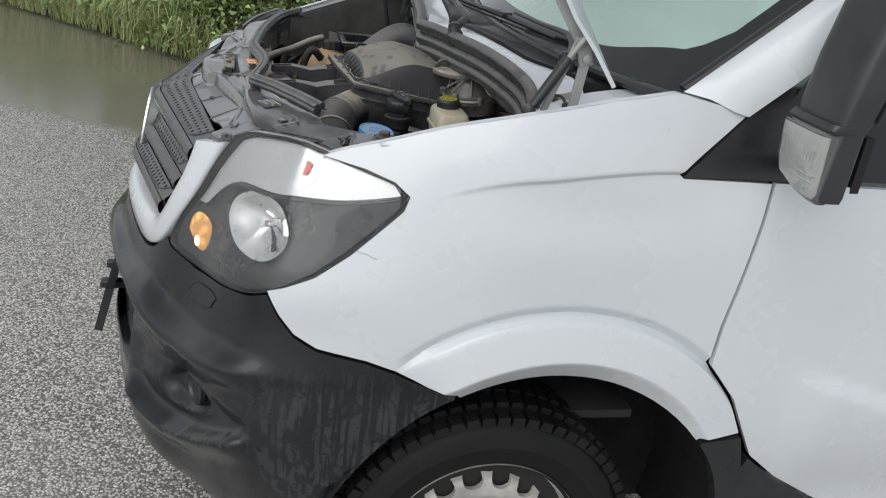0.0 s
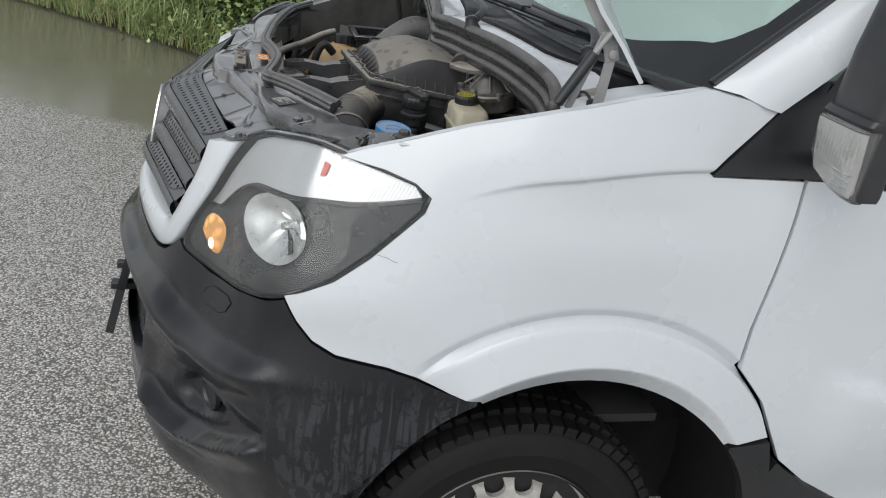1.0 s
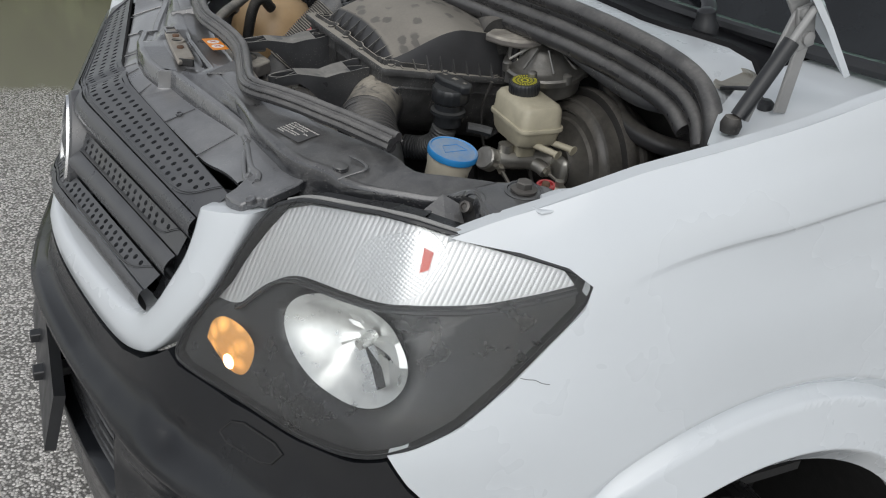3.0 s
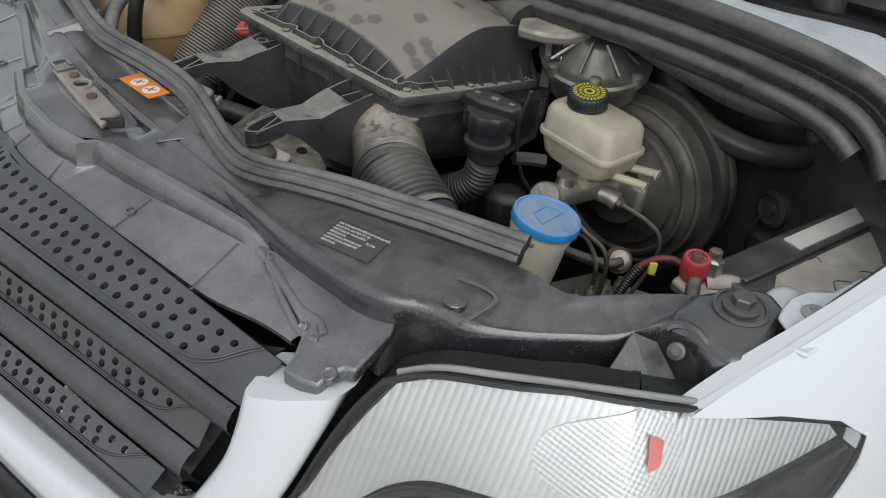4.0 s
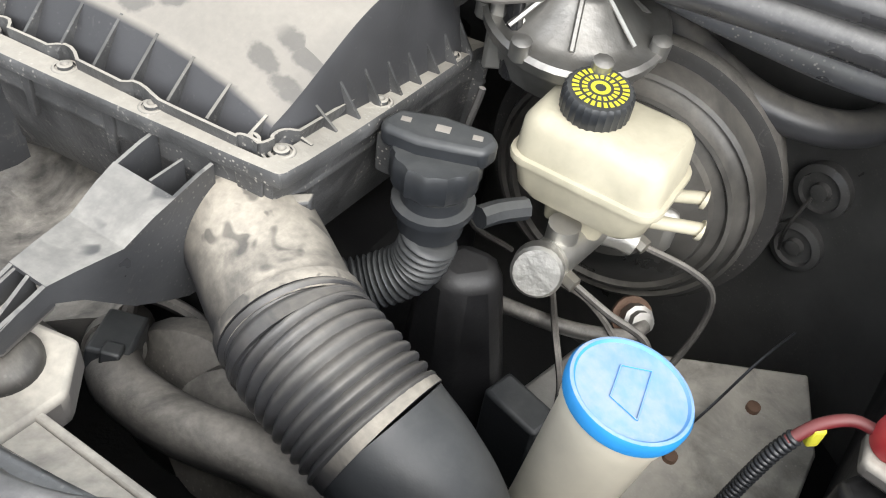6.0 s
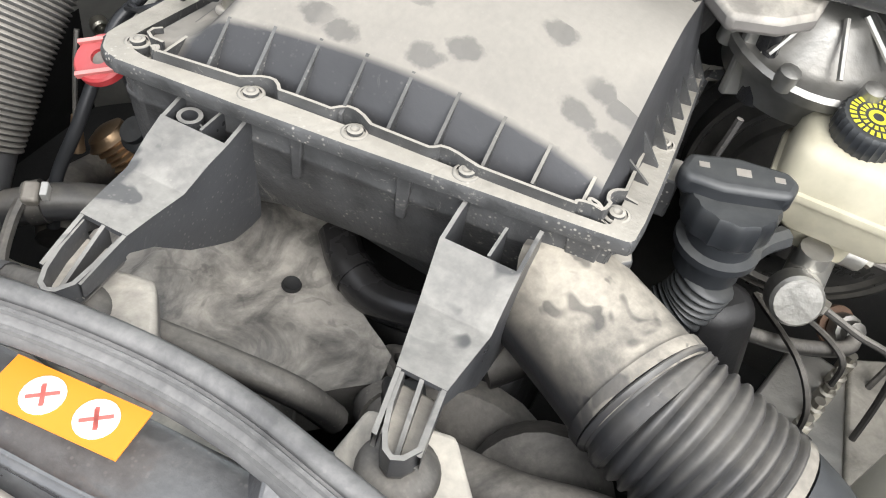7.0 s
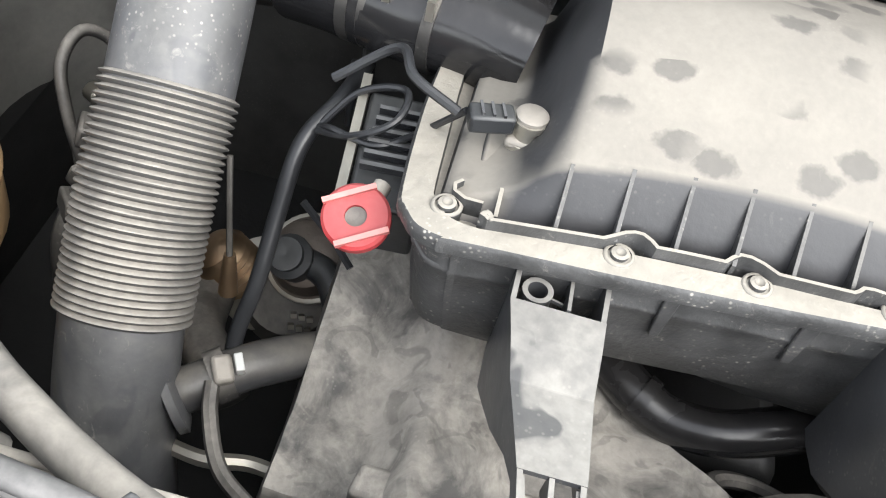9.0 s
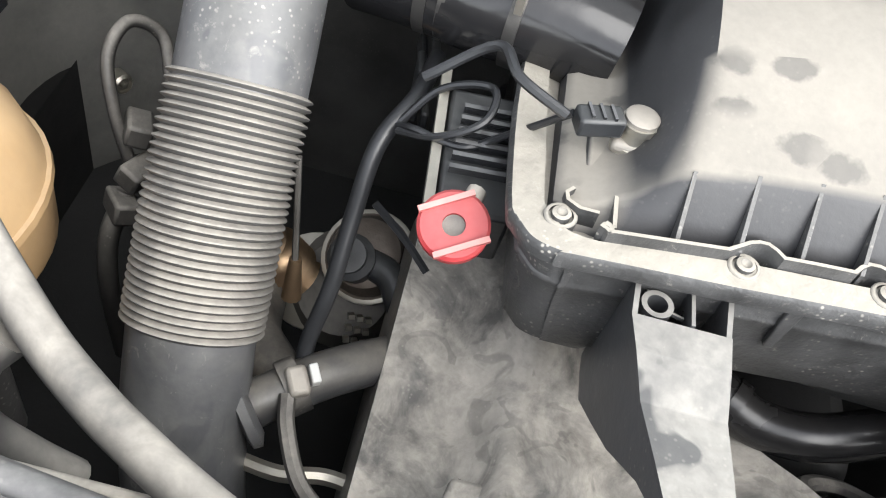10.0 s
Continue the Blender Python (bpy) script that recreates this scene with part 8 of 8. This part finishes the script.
for k in range(7):
    a = 2 * math.pi * k / 7
    Geo().tube([(1.094 + 0.060 * math.cos(a), -0.344 + 0.060 * math.sin(a), 1.199), (1.090 + 0.022 * math.cos(a), -0.348 + 0.022 * math.sin(a), 1.228)], 0.0025, 6, 1).part("web", CAST, pump)
    Geo().lathe([(0.008, -0.012), (0.008, 0.003), (0.004, 0.005)], (1.094 + 0.069 * math.cos(a + 0.3), -0.347 + 0.069 * math.sin(a + 0.3), 1.198), (-0.15, -0.1, 1), 10).part("lug", CAST, pump)
Geo().prism([(1.005, -0.285), (1.02, -0.318), (1.045, -0.338), (1.09, -0.342), (1.125, -0.30), (1.11, -0.25), (1.06, -0.235)], 1.222, 1.236).part("bracket", CARRIER, pump, "pale dusty bracket", bevel=0.004)
Geo().prism([(1.045, -0.300), (1.062, -0.325), (1.067, -0.320), (1.05, -0.295)], 1.15, 1.225).part("bracket_leg", CAST, pump, "bent bracket leg", bevel=0.002)
Geo().tube([(1.055, -0.312, 1.222), (1.053, -0.315, 1.19), (1.055, -0.318, 1.15)], 0.0125, 12, 3, flat=0.6).part("bolt_post", GLOSSBLACK, pump, "black clamp link")
Geo().lathe([(0.008, 0), (0.008, 0.004), (0.004, 0.005)], (1.052, -0.318, 1.194), (-0.8, -0.5, 0.3), 14).part("bolt", STEEL, pump)
Geo().tube([(1.07, -0.19, 1.222), (1.045, -0.268, 1.222)], 0.032, 24, 2).part("canister", HOSE, pump, "dark grey canister")
Geo().tube([(1.01, -0.32, 1.16), (1.0, -0.315, 1.1), (1.01, -0.33, 1.03), (1.04, -0.36, 0.99)], 0.003, 6, 6).part("pipe", HOSE, pump)

# ---- cowl, seals and wipers at the rear of the bay ----
HALF = [(1.035, 0.15, 1.305), (1.055, 0.30, 1.312), (1.075, 0.45, 1.318), (1.095, 0.60, 1.315), (1.11, 0.69, 1.302), (1.113, 0.735, 1.28), (1.108, 0.762, 1.25), (1.105, 0.77, 1.21)]
RS = HALF[::-1] + [(1.018, 0.0, 1.295)] + [(x, -y, z) for x, y, z in HALF]
cs = thing("cowl_seal", (1.12, 0, 1.25), "black rubber cowl seal round the rear of the bay", "seal")
Geo().tube(RS, 0.014, 14, 8).part("bulb", SEAL, cs, "round rubber bulb")
Geo().tube([(x + 0.012, y * 0.985, z - 0.018) for x, y, z in RS], 0.011, 10, 8).part("inner_lip", SEAL, cs, "rubber inner lip")
Geo().tube([(x + 0.004, y * 0.975, z - 0.036) for x, y, z in RS[1:-1]], 0.013, 10, 8).part("lower_lip", SEAL, cs)
Geo().tube([(x + 0.006, y * 0.95, z - 0.062) for x, y, z in RS[2:-2]], 0.015, 10, 8).part("lower_fold", SEAL, cs, "thick black fold below the seal")
ah = thing("cowl_hose", (1.07, -0.4, 1.2), "soft grey hose slung under the cowl seal", "hose")
Geo().tube([(1.09, -0.16, 1.215), (1.10, -0.25, 1.235), (1.115, -0.36, 1.238), (1.13, -0.45, 1.222), (1.14, -0.56, 1.214), (1.16, -0.64, 1.225), (1.165, -0.70, 1.235)], 0.015, 12, 8).part("hose", PIPE, ah, "smooth grey hose")
Geo().lathe([(0.018, -0.01), (0.018, 0.01)], (1.115, -0.36, 1.238), (0.3, -1, 0), 16).part("clip", SEAL, ah, "black hose clip")
rows = []
for y in np.linspace(-0.84, 0.84, 41):
    a = abs(y)
    xf = 1.018 + 0.135 * a ** 1.1
    zf = 1.30 + 0.02 * math.sin(min(1, a / 0.7) * math.pi) ** 0.7 * 0.8 - 0.06 * smooth01((a - 0.66) / 0.08)
    xg = 1.372 - 0.13 * (1 - (y / 0.85) ** 2)
    rows.append([Vector((xf + 0.03, y, zf - 0.10)), Vector((xf + 0.012, y, zf - 0.012)), Vector((xf + 0.02, y, zf + 0.002)), Vector((xf + 0.075 + 0.055 * smooth01((a - 0.5) / 0.15), y, zf + 0.004)), Vector((xf + 0.08, y, zf - 0.004)), Vector((xg + 0.02, y, 1.318))])
Geo().grid([[r_[1] + Vector((0.24, 0, -0.075)), r_[1] + Vector((0.05, 0, -0.06)), r_[1] + Vector((0.012, 0, -0.045)), r_[1]] for r_ in rows]).part("cowl_front", BLACK, van, "black cowl front and underside", smooth=40)
Geo().grid([r_[1:4] for r_ in rows]).part("cowl_panel", PAINT, van, "white painted cowl strip", smooth=40)
Geo().grid([[r_[3] + Vector((0.002, 0, -0.003)), r_[3] + Vector((0.006, 0, 0.006)), r_[3] + Vector((0.014, 0, 0.006)), r_[3].lerp(r_[5], 0.5) + Vector((0, 0, -0.005)), r_[5]] for r_ in rows[3:-3]]).part("wiper_cowl", COWLBLACK, van, "black wet wiper cowl", smooth=40)
for s_ in (1, -1):
    g = Geo()
    rows_c = []
    for x in np.linspace(1.035, 1.39, 16):
        y0 = float(np.interp(x, (1.035, 1.09, 1.13, 1.2, 1.39), (0.835, 0.782, 0.745, 0.70, 0.69)))
        rows_c.append([Vector((x, -s_ * y, 1.266 + 0.046 * smooth01((x - 1.04) / 0.34) + 0.003 * noise.noise(Vector((x * 14, y * 14, 0))))) for y in np.linspace(y0, 0.862, 6)])
    g.grid(rows_c).part("cowl_corner", PAINT, van, "white painted cowl corner, dirty at the edges", thick=0.002)
    Geo().tube([(1.150, -s_ * 0.715, 1.285), (1.150, -s_ * 0.745, 1.296), (1.158, -s_ * 0.765, 1.300), (1.165, -s_ * 0.782, 1.290)], 0.003, 8, 6).part("washer_hose", TRIM, van, "thin black washer hose")
    Geo().lathe([(0.010, -0.006), (0.011, 0.004), (0.006, 0.008)], (1.166, -s_ * 0.785, 1.286), (0, 0, 1), 14).part("washer_grommet", TRIM, van, "black grommet")
    Geo().lathe([(0.033, -0.004), (0.033, 0.003), (0.027, 0.005), (0.026, 0.0)], (1.19, -s_ * 0.69, 1.288), (-0.2, 0, 1), 28).part("pivot_ring", STEEL, van, "dull steel ring round the wiper pivot")
def wiper(at, heel, elbow, tip, b0, b1):
    """at: pivot; the arm rises over heel and elbow to its tip, where it holds the blade from b0 to b1."""
    wip = thing("wiper", at, "black windscreen wiper with bent arm", "wiper", "windscreen wipers")
    P = Vector(at)
    Geo().lathe([(0.020, -0.02), (0.020, 0.0), (0.016, 0.006), (0.014, 0.022), (0.008, 0.026)], at, (-0.2, 0, 1), 20).part("pivot", TRIM, wip, "black pivot cap")
    Geo().tube([P + Vector((0, 0, 0.012)), heel, elbow, Vector(elbow).lerp(Vector(tip), 0.5), tip], lambda t: 0.013 - 0.006 * t, 12, 7, flat=0.55).part("arm", TRIM, wip, "black wiper arm")
    B0, B1 = Vector(b0), Vector(b1)
    mid = B0.lerp(B1, 0.5)
    Geo().tube([B0, mid + Vector((0, 0, 0.004)), B1], lambda t: 0.0035 + 0.004 * math.sin(math.pi * t), 8, 8).part("blade", TRIM, wip, "black wiper blade")
    Geo().tube([p + Vector((0, 0, -0.010)) for p in (B0, mid, B1)], 0.0025, 6, 6).part("rubber", WASTE, wip, "thin rubber lip")
    Geo().box(mid + Vector((0, 0, 0.008)), (0.03, 0.06, 0.014), (0, 0, math.degrees(math.atan2(B1.y - B0.y, B1.x - B0.x)) + 90)).part("clip", TRIM, wip, "clip holding the blade", bevel=0.003)


wiper((1.235, -0.56, 1.325), (1.262, -0.52, 1.352), (1.285, -0.42, 1.365), (1.245, -0.12, 1.362), (1.262, -0.40, 1.352), (1.150, 0.14, 1.348))
wiper((1.055, -0.26, 1.318), (1.072, -0.24, 1.340), (1.100, -0.18, 1.352), (1.112, 0.05, 1.362), (1.105, 0.0, 1.362), (1.125, 0.60, 1.362))
# ---- raised bonnet with hinge and stay ----
hood = thing("bonnet", (1.21, 0, 1.36), "white raised bonnet standing over the bay", "bonnet")
d = Vector((-0.565, 0, 0.825))
nrm = Vector((0.825, 0, 0.565))
rows = []
for t in np.linspace(0, 1.0, 14):
    row = []
    for y in np.linspace(-1, 1, 31):
        w = 0.845 - 0.13 * t - 0.02 * smooth01((t - 0.8) / 0.2)
        p = Vector((1.238, y * w, 1.349)) + d * (t * 0.95 + 0.20 * (1 - abs(y) ** 6) * (1 - t)) + nrm * (0.012 * (1 - y * y) + 0.03 * math.sin(math.pi * t))
        if abs(y) > 0.97:
            p -= nrm * (0.008 + 0.028 * smooth01(t / 0.2))
        row.append(p)
    rows.append(row)
Geo().grid(rows).part("panel", PAINT, hood, "white outer bonnet skin", thick=0.008)
for s in (1, -1):
    def q(x, y, z):
        return Vector((x, s * y, z))
    g = Geo()
    for a, b, w in ((q(1.163, -0.806, 1.425), q(1.181, -0.806, 1.37), 0.014), (q(1.180, -0.803, 1.395), q(1.166, -0.81, 1.285), 0.010), (q(1.160, -0.80, 1.415), q(1.108, -0.812, 1.28), 0.007), (q(1.170, -0.80, 1.41), q(1.112, -0.775, 1.50), 0.014)):
        ax = (b - a).normalized()
        sd = ax.cross(Vector((0, 1, 0))).normalized() * w
        o = Vector((0, 0.003, 0))
        g.add([a + sd - o, a - sd - o, b - sd - o, b + sd - o, a + sd + o, a - sd + o, b - sd + o, b + sd + o], [(0, 1, 2, 3), (7, 6, 5, 4), (0, 4, 5, 1), (1, 5, 6, 2), (2, 6, 7, 3), (3, 7, 4, 0)])
    hg = g.part("hinge", GREYMETAL, hood, "grey steel hinge arms", bevel=0.002)
    for p in (q(1.163, -0.811, 1.415), q(1.178, -0.811, 1.384)):
        Geo().lathe([(0.009, -0.008), (0.009, 0.002), (0.006, 0.004)], p, (0, -s, 0), 18).part("rivet", GREYMETAL, hg)
    st = thing("bonnet_stay", (1.083, -s * 0.825, 1.28), "black gas stay of the bonnet", "gas stay", "bonnet stays")
    Geo().tube([q(1.083, -0.825, 1.292), q(1.137, -0.824, 1.386)], 0.0105, 14, 2).part("sleeve", TRIM, st, "black sleeve")
    Geo().tube([q(1.137, -0.824, 1.386), q(1.164, -0.82, 1.425)], 0.005, 12, 2).part("rod", GREYMETAL, st, "grey rod")
    Geo().lathe([(0.012, -0.01), (0.014, 0.0), (0.010, 0.01)], q(1.077, -0.823, 1.282), (0, 0, 1), 14).part("ball_joint", HOSE, st)
for y in (0.60, 0.575):
    pr = thing("prop_rod", (1.03, y, 1.15), "thin black bonnet prop rod", "prop rod", "prop rods")
    Geo().tube([(1.03, y, 1.15), (0.93, y, 1.62)], 0.005, 8, 2).part("rod", TRIM, pr)

# the middle of the van lies a little towards the near side: its far half stands closer
MIDLESS = {"van", "grille", "headlamp", "lock_panel", "number_plate", "bonnet", "front_wheel", "bonnet_stay", "cowl_seal", "prop_rod"}
for top_ob in [o for o in scene.objects if o.parent is None and o.name.split(".")[0] in MIDLESS]:
    for ob in top_ob.children_recursive:
        if ob.type != "MESH" or ob.name.split(".")[0] in ("bay_wall", "far_wing_wall", "bay_floor"):
            continue
        y_at = origin_of(ob).y
        for v in ob.data.vertices:
            v.co.y -= 0.08 * smooth01((v.co.y + y_at + 0.08) / 0.2)

# ---- bank beyond the road: reeds, weeds and bushes ----
def leafy(name, a, b, rough=0.5):
    m, n, l, p = tree(name)
    geo = n.new("ShaderNodeNewGeometry")
    l.new(blend(n, l, geo.outputs["Random Per Island"], a, b), p.inputs["Base Color"])
    p.inputs["Roughness"].default_value = rough
    return m


REED = leafy("reed_green", (0.19, 0.28, 0.09), (0.56, 0.62, 0.31))
DRY = leafy("dry_reed", (0.42, 0.31, 0.15), (0.30, 0.26, 0.11))
LEAF = leafy("bush_leaf", (0.09, 0.17, 0.05), (0.44, 0.54, 0.22))
TWIG = leafy("twig_brown", (0.06, 0.045, 0.03), (0.1, 0.08, 0.05))
BLOSSOM = leafy("white_blossom", (0.7, 0.7, 0.66), (0.8, 0.8, 0.78))
SOIL = surface("bank_soil", (0.05, 0.045, 0.025), 0.9, vary=0.5, scale=6, bump=0.5, fine=40)
rnd = random.Random(4)


def bank_y(x):
    return 5.35 - 1.02 * x if x < 0.6 else 4.74 - 0.35 * (x - 0.6)


g = Geo()
xs = np.linspace(-9, 9, 40)
g.grid([[Vector((x, bank_y(x) + d, h + (0.05 * noise.noise(Vector((x * 2, d, 0))) if d > 0.1 else 0))) for x in xs] for d, h in ((-0.05, -0.02), (0.15, 0.05), (0.6, 0.14), (1.5, 0.22), (4, 0.3), (12, 0.4))])
tagged(g.part("bank", SOIL, kind="structure"), "low earth bank along the road", "bank")


def blades(count, lo, hi, depth, tall, width, bend):
    g = Geo()
    for _ in range(count):
        x = rnd.uniform(lo, hi)
        d = rnd.random() ** 1.4 * depth * (1.0 if x < 0.3 else 0.75)
        base = Vector((x, bank_y(x) + d - 0.10, 0.02 + 0.15 * min(1, d)))
        h = tall * rnd.uniform(0.45, 1.0) * (0.95 + 0.9 * noise.noise(Vector((x * 1.6, d, 4)))) * (1.0 if x < 0.3 else 0.62)
        a = rnd.uniform(0, 2 * math.pi)
        lean = Vector((math.cos(a), math.sin(a) - 0.75, 0)) * h * bend * rnd.uniform(0.2, 1)
        w = width * rnd.uniform(0.6, 1.2)
        sd = Vector((math.sin(a), -math.cos(a), 0)) * w
        p1, p2, p3 = base + lean * 0.2 + Vector((0, 0, h * 0.5)), base + lean * 0.6 + Vector((0, 0, h * 0.85)), base + lean * 1.15 + Vector((0, 0, h * (0.98 - 0.3 * bend)))
        g.add([base - sd * 0.7, base + sd * 0.7, p1 + sd, p1 - sd, p2 + sd * 0.7, p2 - sd * 0.7, p3], [(0, 1, 2, 3), (3, 2, 4, 5), (5, 4, 6)])
    return g


tagged(blades(13000, -7, 4, 1.1, 0.56, 0.0045, 1.15).part("reeds", REED, kind="stuff"), "green reeds and long grass leaning over the puddle", "reeds")
tagged(blades(1100, -7, 4, 0.7, 0.4, 0.005, 1.1).part("dry_grass", DRY, kind="stuff"), "dry brown grass at the water's edge", "dry grass")


def bush(cx, cy, wide, tall, seed, lab):
    r = random.Random(seed)
    b = thing("bush", (cx, cy, 0.1), lab, "bush", "bushes on the bank")
    g = Geo()
    tips = []
    for k in range(22):
        a, e = r.uniform(0, 6.28), r.uniform(0.15, 1.0)
        end = Vector((cx + wide * e * math.cos(a), cy + wide * 0.7 * e * math.sin(a), 0.15 + tall * math.sqrt(max(0.05, 1 - 0.75 * e * e)) * r.uniform(0.55, 1.05)))
        mid = Vector((cx, cy, 0.1)).lerp(end, 0.5) + Vector((r.uniform(-0.1, 0.1), r.uniform(-0.1, 0.1), 0.15))
        g.tube([(cx + r.uniform(-0.1, 0.1), cy, 0.05), mid, end], lambda t: 0.014 * (1 - 0.8 * t) + 0.002, 5, 4)
        tips += [mid, mid.lerp(end, 0.5), end, end]
    g.part("stems", TWIG, b, "brown stems")
    g = Geo()
    for _ in range(5200):
        c = r.choice(tips) + Vector((r.gauss(0, 0.16), r.gauss(0, 0.14), r.gauss(0, 0.15)))
        c.z = max(c.z, 0.1) if r.random() < 0.55 else r.uniform(0.1, 0.75)
        q = Euler((r.uniform(-0.9, 0.9), r.uniform(-0.9, 0.9), r.uniform(0, 6.28))).to_matrix()
        L, W = r.uniform(0.03, 0.06), r.uniform(0.013, 0.026)
        g.add([c + q @ Vector(v) for v in ((0, 0, 0), (L * 0.35, W, 0.006), (L, 0, -0.004), (L * 0.35, -W, 0.006))], [(0, 1, 2, 3)])
    g.part("leaves", LEAF, b, "dense small green leaves")
    g = Geo()
    for _ in range(70):
        c = r.choice(tips) + Vector((r.gauss(0, 0.14), r.gauss(0, 0.12) - 0.08, r.gauss(0, 0.12)))
        q = Euler((r.uniform(-0.6, 0.6), r.uniform(-0.6, 0.6), r.uniform(0, 6.28))).to_matrix()
        g.add([c + q @ Vector((0.014 * math.cos(a), 0.014 * math.sin(a), 0)) for a in np.linspace(0, 6.28, 6, endpoint=False)], [tuple(range(6))])
    g.part("blossom", BLOSSOM, b, "small white blossoms")


for i, (cx, d, wide, tall) in enumerate(((-1.6, 2.6, 0.8, 1.3), (-0.5, 2.2, 0.8, 1.4), (0.3, 1.9, 0.7, 1.2), (1.1, 2.0, 0.8, 1.3), (1.9, 2.2, 0.8, 1.3), (2.8, 2.3, 0.9, 1.4), (-2.8, 2.8, 0.9, 1.4), (0.6, 3.4, 1.1, 1.9), (2.0, 3.6, 1.2, 2.0), (-1.2, 3.9, 1.2, 2.0), (3.6, 3.2, 1.1, 1.8))):
    bush(cx, bank_y(cx) + d - 1.6, wide, tall, 20 + i, "dense green bush with white blossom behind the reeds")
